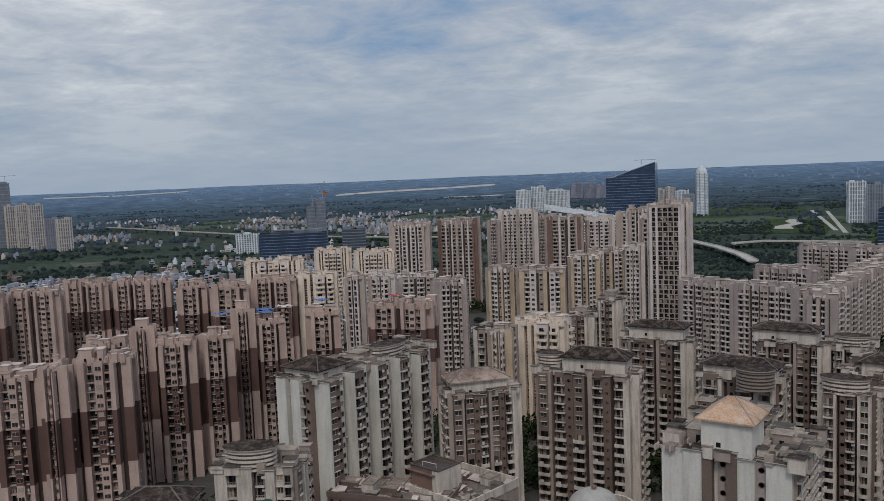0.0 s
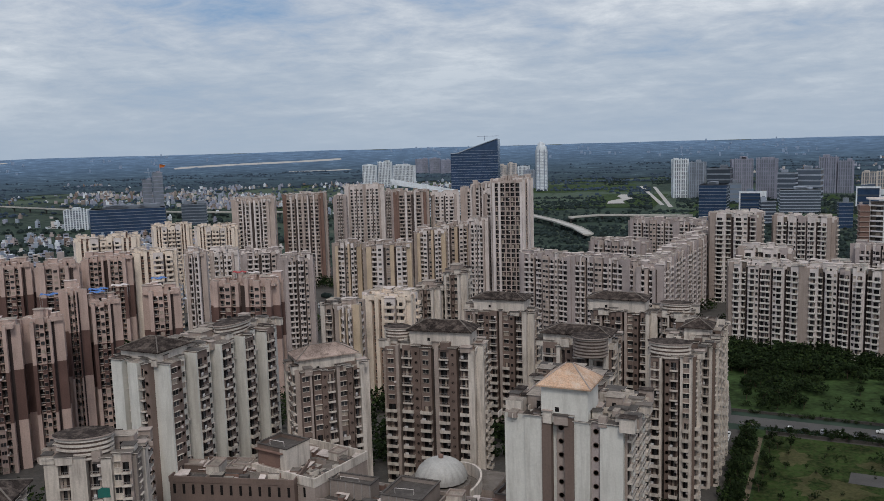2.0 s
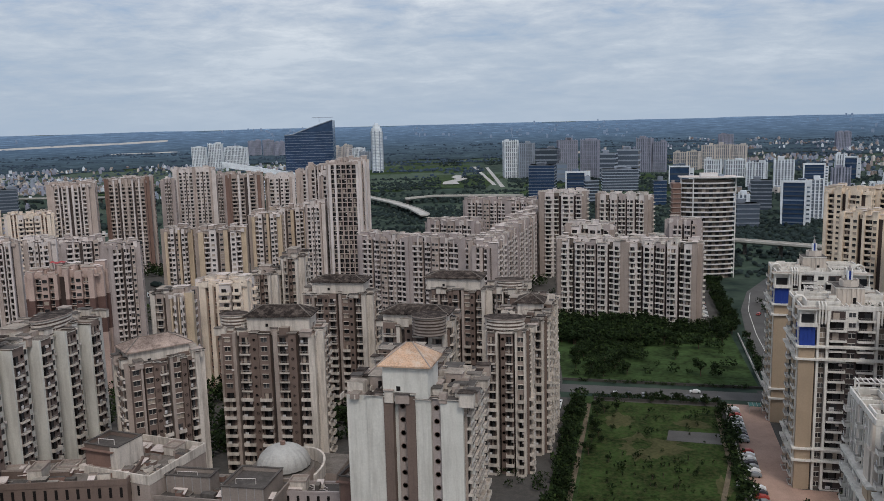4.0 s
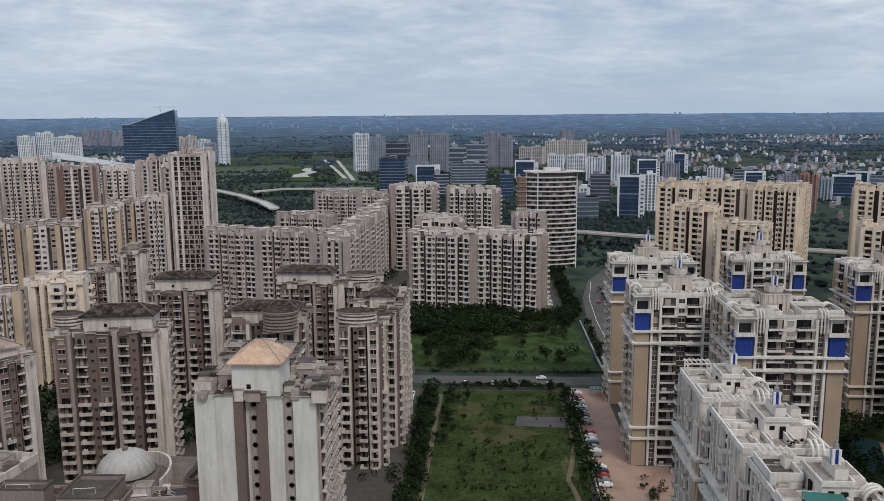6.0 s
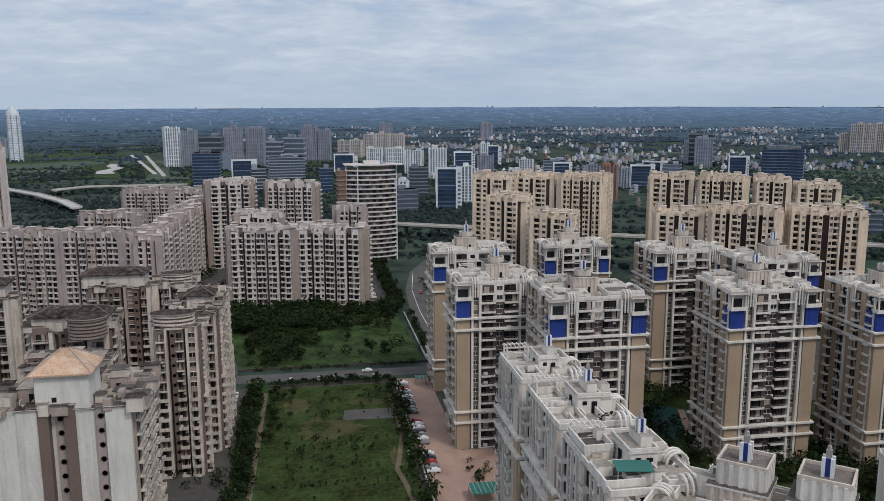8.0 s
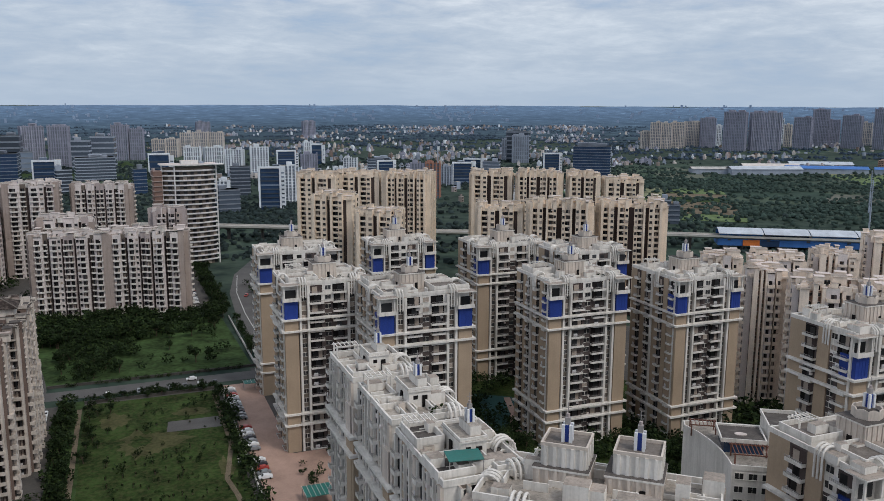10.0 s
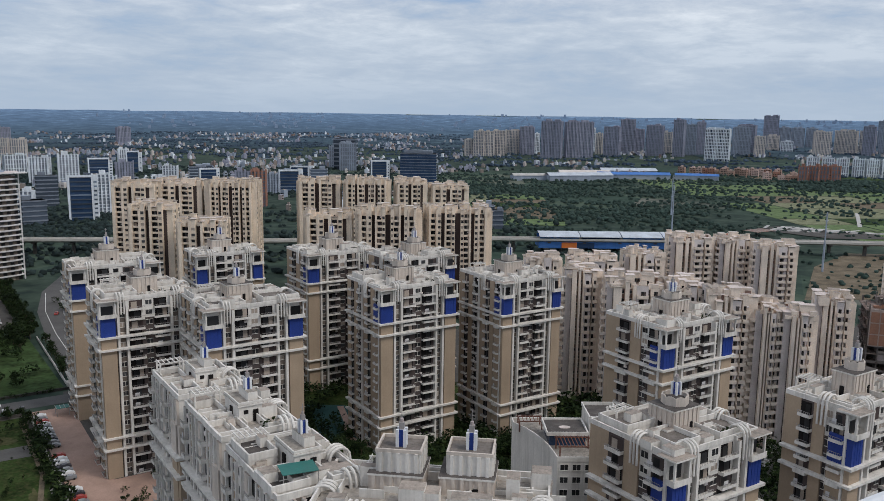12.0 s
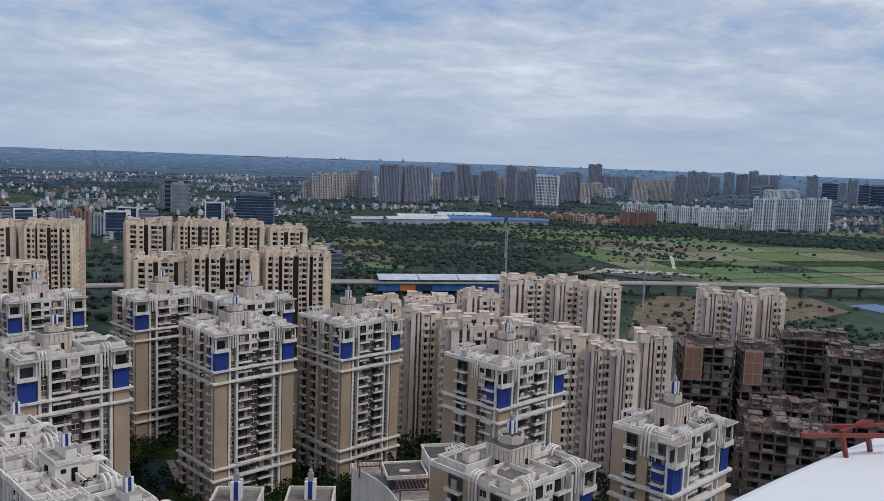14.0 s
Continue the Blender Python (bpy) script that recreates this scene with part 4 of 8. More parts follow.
def lift_house(th, x, y, z, w=7.5, d=6.5, h=3.2, mast=True, plain=0):
    """A fluted lift house with a rimmed top, and a drum or second tier; plain: a smooth white one."""
    s = Shape()
    if plain == 1:
        w, d, h = w * 0.92, d * 1.1, 2.9
        s.box(x - w / 2, y - d / 2, z, x + w / 2, y + d / 2, z + h, "chalk_white")
        s.oval(x - w * 0.2, y - d / 2 - 0.02, 0.42, 0.06, z + 1.5, z + 2.2, "dark_opening", None, 10)
    else:
        fluted(s, x, y, z, w, d, h)
    s.box(x - w / 2 - 0.25, y - d / 2 - 0.25, z + h, x + w / 2 + 0.25, y + d / 2 + 0.25, z + h + 0.3, "chalk_white", top="roof_stained" if plain == 1 else "roof_black")
    s.box(x - w / 2 - 0.24, y - 0.5, z, x - w / 2 + 0.1, y + 0.5, z + 2.1, "dark_opening")
    s.box(x + w * 0.1, y - d / 2 - 0.24, z, x + w * 0.1 + 0.9, y - d / 2 + 0.1, z + 2.1, "dark_opening")
    s.obj("lift_house", th, "smooth white lift house on the roof" if plain == 1 else "fluted cream lift house on the roof")
    u = Shape()
    top = z + h + 0.3
    if plain == 1:
        u.box(x + w * 0.02, y - d * 0.3, top, x + w * 0.44, y + d * 0.34, top + 1.5, "chalk_white", top="roof_stained")
        rim(u, x - w / 2 - 0.1, y - d / 2 - 0.1, x + w / 2 + 0.1, y + d / 2 + 0.1, top, 0.45, "chalk_white", 0.2)
        top += 1.5
    elif plain == 2:
        fluted(u, x + 0.3, y + 0.2, top, w * 0.84, d * 0.84, 2.9, "chalk_white")
        rim(u, x + 0.3 - w * 0.44, y + 0.2 - d * 0.44, x + 0.3 + w * 0.44, y + 0.2 + d * 0.44, top + 2.9, 0.5, "lift_cream")
        u.box(x + 0.3 - w * 0.41, y + 0.2 - d * 0.41, top + 2.9, x + 0.3 + w * 0.41, y + 0.2 + d * 0.41, top + 2.94, "roof_dirty")
        top += 2.9
    else:
        scalloped(u, x + 0.3, y + 0.2, top, min(w, d) * 0.42, 1.9)
        top += 1.8
    u.obj("tank_house", th, "pale tank house on the lift house")
    if mast:
        spire(th, x + (w * 0.2 if plain == 1 else 0.3), y, top, 0.72 if plain == 1 else 0.9)


def pergola(th, x, y, z, w, d, m="chalk_white"):
    """Two beams on four posts, with slats across."""
    s = Shape()
    for py in (y - d / 2, y + d / 2):
        s.box(x - w / 2 - 0.4, py - 0.1, z + 2.6, x + w / 2 + 0.4, py + 0.1, z + 2.85, m)
    ob = s.obj("pergola", th)
    for px in (x - w / 2, x + w / 2):
        for py in (y - d / 2, y + d / 2):
            p = Shape()
            p.box(px - 0.15, py - 0.15, z, px + 0.15, py + 0.15, z + 2.6, m)
            p.obj("post", ob)
    n = int(w / 0.8)
    for k in range(n + 1):
        u = x - w / 2 + k * w / n
        p = Shape()
        p.box(u - 0.07, y - d / 2 - 0.4, z + 2.85, u + 0.07, y + d / 2 + 0.4, z + 3.0, m)
        p.obj("slat", ob)


def roof_plants(th, x, y, z, w, d, seed):
    rng = random.Random(seed)
    s = Shape()
    for k in range(int(w * d * 6)):
        px, py, pz, q = x + rng.uniform(-w / 2, w / 2), y + rng.uniform(-d / 2, d / 2), z + rng.uniform(0.1, 1.6), rng.uniform(0.15, 0.4)
        a, b = Vector((rng.uniform(-1, 1), rng.uniform(-1, 1), rng.uniform(-1, 1))) * q, Vector((rng.uniform(-1, 1), rng.uniform(-1, 1), rng.uniform(-1, 1))) * q
        p = Vector((px, py, pz))
        s.poly([p - a, p + b, p + a, p - b], rng.choice(("foliage", "foliage_light")))
    s.obj("planting", th, "green potted plants on the roof", "stuff")


def roof_terraces(th, rng, w, d, h, front=0.6):
    """Walled roof terraces, raised rooms and canopies."""
    e = w / 2
    for sx in (-1, 1):
        for sy in (0.24, 0.74):
            s = Shape()
            x, y = sx * e * rng.uniform(0.5, 0.62), d * sy
            a, q = w * rng.uniform(0.13, 0.19), d * rng.uniform(0.13, 0.19)
            lift = rng.choice((0.0, 0.0, 0.6, 1.3))
            if lift:
                s.box(x - a, y - q, h, x + a, y + q, h + lift, "chalk_white", top=rng.choice(("roof_stained", "roof_black", "roof_dirty")))
            rim(s, x - a - 0.1, y - q - 0.1, x + a + 0.1, y + q + 0.1, h + lift, rng.uniform(0.8, 1.2), "chalk_white")
            s.obj("roof_terrace", th)
    s = Shape()
    for q in range(5):
        x, y = rng.uniform(-e * 0.8, e * 0.8), rng.uniform(d * 0.15, d * 0.85)
        s.box(x - rng.uniform(0.4, 1.4), y - rng.uniform(0.3, 0.9), h, x + rng.uniform(0.4, 1.4), y + rng.uniform(0.3, 0.9), h + rng.uniform(0.5, 1.5), rng.choice(("chalk_white", "lift_cream", "chalk_white")), top="roof_stained")
    # thin dividing walls, stains of felt, pipes
    for q in range(int(w * d / 22)):
        x, y, g = rng.uniform(-e * 0.88, e * 0.88), rng.uniform(d * 0.08, d * 0.9), rng.uniform(0.5, 1.2)
        if q % 3 == 0:
            s.box(x, y, h, x + 0.16, y + rng.uniform(1.5, 4.5), h + g, "chalk_white", bottom=False)
        elif q % 3 == 1:
            s.box(x, y, h, x + rng.uniform(1.5, 4.5), y + 0.16, h + g, "chalk_white", bottom=False)
        else:
            s.box(x, y, h, x + rng.uniform(0.8, 2.6), y + rng.uniform(0.6, 2.2), h + rng.uniform(0.04, 0.12), rng.choice(("roof_black", "roof_dirty", "roof_pale")), bottom=False)
    for q in range(3):
        x, y, ln = rng.uniform(-e * 0.7, e * 0.4), rng.uniform(d * 0.2, d * 0.8), rng.uniform(2, 6)
        s.tube([(x, y, h), (x, y, h + 0.5), (x + ln, y + 0.6, h + 0.5), (x + ln, y + 0.6, h)], 0.07, "slab_white", 4)
    s.obj("roof_clutter", th, kind="stuff")


def blue_tower(x, y, w, d, h=54, near=1, seed=1, rot=0, mast=True, style="blue", plants=True, corner=True, lifts=None):
    """White and tan tower with blue panels; x, y is its front left foot."""
    # body below the top floors coloured dark for its shaded balconies
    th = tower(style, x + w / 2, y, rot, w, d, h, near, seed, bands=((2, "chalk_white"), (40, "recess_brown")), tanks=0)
    rng = random.Random(seed)
    k = w / 22.3
    e = w / 2
    cw = 3.4 * k
    for sx in (-1, 1):
        x0, x1 = (-e, -e + cw) if sx < 0 else (e - cw, e)
        fr = Shape()
        fr.box(x0 + 0.02, -0.5, 0, x1 - 0.02, 0.8, h - 10.6, "tan_wall")
        fr.obj("corner_pier", th, "plain tan corner pier")
        panels = "lift_cream" if style == "bluerow" else "royal_blue"
        p = Shape()
        p.box(x0 + 0.1, -0.62, h - 10.4, x1 - 0.1, 0.9, h - 4.7, panels)
        for q in range(1, 4):
            u = x0 + 0.1 + q * (x1 - x0 - 0.2) / 4
            p.box(u - 0.05, -0.68, h - 10.4, u + 0.05, 0.5, h - 4.7, panels)
        p.obj("wall_panel", th, "cream ribbed wall panel" if style == "bluerow" else "royal blue ribbed wall panel")
        if corner:
            t = Shape()
            tray(t, x0 - 0.5, -1.5, x1 + 0.3, 0.9, h - 4.7, h - 3.5, "chalk_white")
            t.obj("terrace", th)
            for cx in (x0 - 0.2, x1 - 0.3):
                q = Shape()
                q.box(cx, -1.2, h - 4.3, cx + 0.4, -0.8, h + 0.3, "chalk_white")
                q.obj("column", th)
            c = Shape()
            c.box(x0 - 1.0, -2.0, h + 0.3, x1 + 0.7, 2.6, h + 0.62, "chalk_white", top="roof_concrete")
            c.obj("canopy", th, "flat white roof canopy")
            g = Shape()
            plate(g, x0 + 0.4, 0.52, h - 4.1, x1 - 0.4, 0.75, h - 1.4, "pane")
            g.obj("terrace_window", th)
        sp = Shape()
        xx = sx * e
        sp.box(min(xx - sx * 0.8, xx + sx * 0.14), 0.85, h - 10.4, max(xx - sx * 0.8, xx + sx * 0.14), 4.2, h - 4.7, panels)
        sp.obj("wall_panel", th, "cream wall panel" if style == "bluerow" else "royal blue wall panel")
        p2 = Shape()
        p2.box(min(xx - sx * 0.8, xx + sx * 0.1), 0.85, 0, max(xx - sx * 0.8, xx + sx * 0.1), 4.2, h - 10.9, "tan_wall")
        p2.obj("corner_pier", th, "plain tan corner pier")
    for z in (h - 10.9, h - 14.6, 12.4, 8.8):
        bd = Shape()
        o = [(-e - 0.9, d * 0.95), (-e - 0.9, -1.3), (e + 0.9, -1.3), (e + 0.9, d * 0.95), (e - 0.6, d * 0.95), (e - 0.6, 0.7), (-e + 0.6, 0.7), (-e + 0.6, d * 0.95)]
        bd.prism(o, z, z + 0.55, "chalk_white")
        bd.obj("band_ledge", th, "white ledge band round the tower")
    rx = (3.4 + 1.25) * k
    for sx in ((-1, 1) if corner else (1,)):
        arches(th, sx * (e - rx), -0.6, h + 0.6, 0, r=rng.uniform(1.6, 1.9))
        if corner or sx > 0:
            arches(th, sx * (e + 0.1), d * 0.4, h + 0.6, sx * math.pi / 2, r=1.7)
    for lx, ly in lifts or ((rng.uniform(-1.5, 1.5), d * 0.5),):
        row = style == "bluerow"
        lift_house(th, lx, ly, h, min(7.5, w * (0.24 if row and lifts else 0.31)), min(6.5, d * (0.42 if row and lifts else 0.32)), 4.8 if not row else 3.4, mast, (2 if lifts else 1) if row else 0)
    roof_terraces(th, rng, w, d, h)
    if near:
        pergola(th, -e * 0.5, d * 0.88, h, 4.5, 2.6, "chalk_white")
    if plants:
        roof_plants(th, e * 0.4, d * 0.12, h + 0.1, 4.5, 1.6, seed)
    return th


def oval_tank(th, x, y, z, rx, ry, h, m="old_white"):
    s = Shape()
    s.oval(x, y, rx * 0.9, ry * 0.9, z, z + h, "pier_brown", "roof_concrete", 24)
    s.obj("tank_room", th)
    n = max(3, int(h / 1.0))
    for k in range(n):
        s = Shape()
        s.oval(x, y, rx, ry, z + (k + 0.35) * h / n, z + (k + 0.8) * h / n, m, None, 24)
        s.obj("screen_slat", th)
    s = Shape()
    s.oval(x, y, rx * 1.06, ry * 1.06, z + h, z + h + 0.35, "old_cream", "roof_tile_brown", 24)
    s.obj("tank_lid", th, "oval stained concrete lid")


def hip_house(th, x, y, z, w, d, h, m="roof_tile_brown", wall="old_white", rise=2.6):
    s = Shape()
    s.box(x - w / 2, y - d / 2, z, x + w / 2, y + d / 2, z + h, wall)
    s.box(x - w * 0.2, y - d / 2 - 0.04, z + h * 0.3, x - w * 0.2 + 0.9, y - d / 2 + 0.1, z + h * 0.3 + 1.0, "dark_opening")
    s.obj("roof_house", th, "plastered roof house under the hip roof")
    r = Shape()
    r.hip(x - w / 2 - 0.9, y - d / 2 - 0.9, x + w / 2 + 0.9, y + d / 2 + 0.9, z + h, z + h + rise, m)
    # ridge and hip tiles
    x0, x1, y0, y1, e = x - w / 2 - 0.9, x + w / 2 + 0.9, y - d / 2 - 0.9, y + d / 2 + 0.9, min(w, d) * 0.48 + 0.86
    za, zb = z + h + 0.36, z + h + rise
    for p, q in (((x0, y0), (x0 + e, y0 + e)), ((x1, y0), (x1 - e, y0 + e)), ((x1, y1), (x1 - e, y1 - e)), ((x0, y1), (x0 + e, y1 - e))):
        r.tube([(*p, za), (*q, zb)], 0.17, "roof_dirty" if m != "roof_tile_orange" else "old_cream", 5)
    if x1 - x0 > 2.2 * e:
        r.tube([(x0 + e, y, zb), (x1 - e, y, zb)], 0.2, "roof_dirty", 5)
    r.obj("hip_roof", th, "weathered tiled hip roof")



# banded brown estate
tower("brown", -255.4, 127.7, 40, 16.8, 14, 52, near=1, bands=((5, "beige_pink"), (6, "dark_brown"), (20, "beige_pink")))
tower("brown", -244.8, 134.4, 40, 5.7, 10, 55, near=1, bands=((5, "beige_pink"), (6, "dark_brown"), (20, "beige_pink")), tanks=0)
tower("brown", -240.2, 147.5, 40, 18.8, 16, 53, near=1, bands=((5, "beige_pink"), (6, "dark_brown"), (20, "beige_pink")))
tower("brown", -262.3, 179.0, 45, 5.5, 10, 57, bands=((5, "beige_pink"), (6, "dark_brown"), (20, "beige_pink")), tanks=0)
tower("brown", -254.7, 186.6, 45, 15.7, 14, 52, near=1, bands=((5, "beige_pink"), (6, "dark_brown"), (20, "beige_pink")))
tower("brown", -249.4, 201.7, 45, 12.8, 14, 52, bands=((5, "beige_pink"), (6, "dark_brown"), (20, "beige_pink")))
tower("brown", -259.4, 224.4, 45, 7.1, 10, 56, bands=((5, "beige_pink"), (6, "dark_brown"), (20, "beige_pink")), tanks=0)
tower("brown", -253.4, 232.8, 45, 13.0, 14, 51, bands=((5, "beige_pink"), (6, "dark_brown"), (20, "beige_pink")))
tower("brown", -247.0, 257.7, 40, 15.1, 14, 51, bands=((5, "beige_pink"), (6, "dark_brown"), (20, "beige_pink")))
tower("brown", -226.6, 284.3, 20, 31.6, 16, 50, bands=((3, "beige_pink"), (5, "dark_brown"), (20, "beige_pink")))
tower("brown", -290.5, 181.1, 40, 18.0, 14, 47, bands=((5, "beige_pink"), (6, "dark_brown"), (20, "beige_pink")))
tower("brown", -453.6, 241.6, 40, 29.9, 16, 52, bands=((30, "beige_pink"),))
tower("brown", -461.0, 278.3, 40, 26.8, 16, 52, bands=((5, "beige_pink"), (4, "dark_brown"), (20, "beige_pink")))
tower("brown", -435.2, 298.7, 40, 34.7, 16, 52, bands=((5, "beige_pink"), (4, "dark_brown"), (20, "beige_pink")))
tower("brown", -386.2, 297.1, 40, 17.8, 16, 52, bands=((5, "beige_pink"), (6, "dark_brown"), (20, "beige_pink")))
tower("brown", -359.9, 302.3, 40, 22.0, 16, 52, bands=((5, "beige_pink"), (6, "dark_brown"), (20, "beige_pink")))
tower("brown", -357.2, 333.0, 40, 26.9, 16, 50)
tower("brown", -467.8, 208.0, 40, 46.5, 16, 52)
tower("tan", -285.3, 321.6, 30, 11.3, 14, 56)
tower("tanwhite", -304.3, 367.0, 30, 17.2, 14, 50)
tower("slab", -249.9, 359.6, 30, 16.9, 14, 52)
# cream blocks behind
tower("pale", -433.8, 406.4, 40, 43.4, 16, 50)
tower("pale", -345.7, 357.1, 40, 26.8, 14, 50)
tower("pale", -449.5, 485.0, 40, 31.3, 16, 50)
tower("pale", -404.4, 481.7, 35, 32.4, 16, 50)
tower("slab", -313.7, 412.3, 30, 24.9, 14, 46)
# tall striped towers
tower("tan", -395.5, 514.7, 30, 30.4, 20, 68)
tower("tanbrown", -376.5, 554.4, 25, 33, 22, 70)
tower("slab", -373.3, 605.4, 25, 9.7, 14, 66)
tower("tanwhite", -368.0, 639.0, 25, 33, 20, 72)
tower("slab", -356.7, 662.0, 25, 8.1, 14, 66)
tower("tanbrown", -305.9, 604.9, 20, 27, 20, 70)
tower("tanwhite", -287.9, 633.8, 20, 25.5, 18, 66)
tower("tan", -267.4, 645.3, 20, 17.4, 18, 68)
tower("tanwhite", -200.2, 521.6, 15, 17.3, 14, 76)
tower("gridded", -181.0, 494.3, 5, 22.5, 26, 84, label="very tall buff tower with dark window grid")
tower("tan", -222.0, 552.0, 15, 16.3, 14, 78)
# ochre blocks
tower("ochre", -266.6, 436.9, 20, 18.6, 16, 48)
tower("ochre", -239.5, 439.5, 20, 30.2, 16, 48)
tower("ochre", -235.0, 490.6, 15, 21.4, 16, 50)
tower("ochre", -234.5, 526.8, 15, 26.9, 16, 50)
tower("tanwhite", -203.0, 496.0, 10, 15.0, 16, 56)
tower("weather", -177.3, 280.6, 10, 17.2, 14, 46)
tower("ochre", -170.5, 277.3, 15, 8.0, 14, 46)
tower("pale", -165.8, 300.9, 10, 23.6, 16, 46)
tower("weather", -157.6, 323.1, 10, 12.6, 16, 46)
tower("weather", -148.5, 332.6, 5, 11.8, 16, 50)
# grey slabs
tower("slab", -119.6, 451.2, -12, 88.0, 15, 42)
tower("slab", -70.3, 522.6, 88, 188.8, 15, 42)
tower("slab", -119.6, 526.2, -12, 38.9, 15, 42)
tower("slab", -112.0, 666.6, -12, 62.9, 15, 42)
tower("slabwhite", -6.4, 443.2, -11, 78.7, 15, 42)
tower("slabwhite", -27.4, 463.8, -11, 29.5, 13, 48)
tower("slab", 23.5, 461.4, -11, 18.6, 12, 50)
tower("slabwhite", -51.7, 567.3, -8, 34.1, 18, 56)
tower("slabwhite", -10.4, 572.1, -10, 39.0, 18, 54)
# peach towers
tower("cream", 113.2, 505.9, -32, 27.4, 23, 62)
tower("cream", 140.1, 503.5, -32, 28.5, 23, 62)
tower("cream", 166.3, 484.8, -32, 31.2, 25, 62)
tower("cream", 106.2, 439.1, -32, 25.2, 21, 56)
tower("cream", 123.8, 409.9, -32, 26.6, 21, 52)
tower("cream", 223.5, 484.7, -32, 29.3, 23, 63)
tower("cream", 248.9, 465.9, -32, 31.7, 23, 63)
tower("cream", 273.3, 452.2, -32, 22.6, 23, 62)
tower("cream", 295.6, 441.2, -32, 26.9, 23, 60)
tower("cream", 183.5, 387.3, -32, 26.7, 21, 54)
tower("cream", 207.2, 364.6, -32, 35.4, 21, 56)
tower("cream", 243.4, 354.2, -32, 37.0, 21, 56)
# pale blocks by the station
tower("pale", 240.9, 281.0, -35, 18.4, 21, 42)
tower("pale", 263.0, 271.7, -35, 24.6, 21, 42)
tower("pale", 293.8, 269.2, -35, 20.3, 21, 43)
tower("pale", 323.0, 265.4, -35, 22.4, 21, 47)
tower("pale", 337.4, 250.8, -35, 17.4, 19, 48)
tower("pale", 339.4, 230.1, -40, 20.3, 21, 49)
tower("pale", 214.4, 226.3, -35, 15.0, 21, 48)
tower("pale", 217.2, 202.5, -38, 21.8, 21, 48)
tower("pale", 226.7, 186.6, -38, 14.3, 21, 48)
tower("pale", 228.5, 170.2, -38, 16.1, 23, 48)
tower("pale", 236.4, 161.0, -45, 8.3, 19, 46)
tower("pale", 239.3, 151.7, -45, 10.3, 19, 46)
tower("pale", 267.6, 157.2, -50, 14.2, 19, 44)
tower("pale", 351.6, 177.2, -50, 14.1, 19, 50)
tower("pale", 352.2, 163.7, -50, 10.4, 19, 50)
tower("pale", 369.5, 158.9, -50, 13.6, 19, 50)

# weathered estate close by
STYLE["orange"] = dict(STYLE["weather"], label="white-plastered apartment tower with orange hip roof",
                       front=[("n", 5.0, 1.2, "clean_white"), ("n", 4.2, 1.6, "clean_white"), ("n", 2.2, 1.9, "pier_brown"), ("n", 0.9, 0.2, "clean_white"), ("o", 2.2, 0.6, "old_cream"), ("n", 2.2, 1.9, "pier_brown"), ("n", 3.6, 1.6, "clean_white"), ("o", 2.2, 0.5, "slab_grey"), ("n", 5.2, 1.4, "clean_white")],
                       side=[("b", 3.4, 0.5), ("w", 2.2, 0.9, "clean_white"), ("b", 3.4, 0.5)])
STYLE["white"] = dict(STYLE["weather"], label="stained white apartment tower with brown piers",
                      front=[("n", 5.2, 2.6, "clean_white"), ("n", 0.8, 0.0), ("w", 2.4, 1.4, "clean_white"), ("n", 4.4, 3.0, "clean_white"), ("b", 2.0, 1.6, "mauve_wall"), ("o", 1.9, 2.0, "mauve_wall")],
                      side=[("n", 0.7, 5.2, "clean_white"), ("b", 3.0, 4.9, "mauve_wall"), ("o", 1.9, 4.5, "mauve_wall"), ("n", 1.3, 0.3, "pier_brown"), ("w", 2.8, 2.2, "clean_white"), ("n", 1.1, 0.2, "old_cream")])
STYLE["pier"] = dict(STYLE["weather"], wall="pier_brown", label="cream tower with brown piers and round windows",
                     front=[("b", 3.2, 1.8, "mauve_wall"), ("n", 0.9, 2.4, "old_cream"), ("n", 0.9, 0.0), ("b", 3.2, 1.6, "mauve_wall"), ("o", 2.2, 2.2, "pier_brown"), ("b", 3.2, 1.8, "mauve_wall"), ("n", 1.0, 0.0), ("n", 1.3, 2.2, "old_cream"), ("b", 3.0, 1.5, "mauve_wall"), ("o", 2.2, 2.4, "pier_brown"), ("n", 0.8, 0.0), ("b", 2.6, 1.2, "mauve_wall"), ("n", 1.7, 2.6, "old_white")],
                     side=[("n", 1.4, 2.4, "old_white"), ("b", 3.0, 1.6, "mauve_wall"), ("w", 2.2, 1.0, "old_white"), ("n", 1.0, 0), ("b", 3.0, 1.4, "old_cream")])
STYLE["brick"] = dict(STYLE["weather"], wall="pier_brown", label="cream-brown apartment tower with stacked balconies",
                      front=[("b", 3.4, 1.6, "mauve_wall"), ("n", 0.9, 2.4, "old_white"), ("n", 1.0, 0.0), ("o", 1.9, 1.6, "pier_brown"), ("b", 3.2, 1.2, "mauve_wall"), ("n", 0.8, 0.0), ("n", 1.0, 2.4, "old_white"), ("b", 2.4, 1.6, "old_cream"), ("n", 0.9, 2.2, "old_white")],
                      side=[("b", 3.0, 0.8), ("n", 1.0, 1.5, "old_white"), ("b", 2.8, 0.3), ("w", 2.0, 0.9, "old_white")])

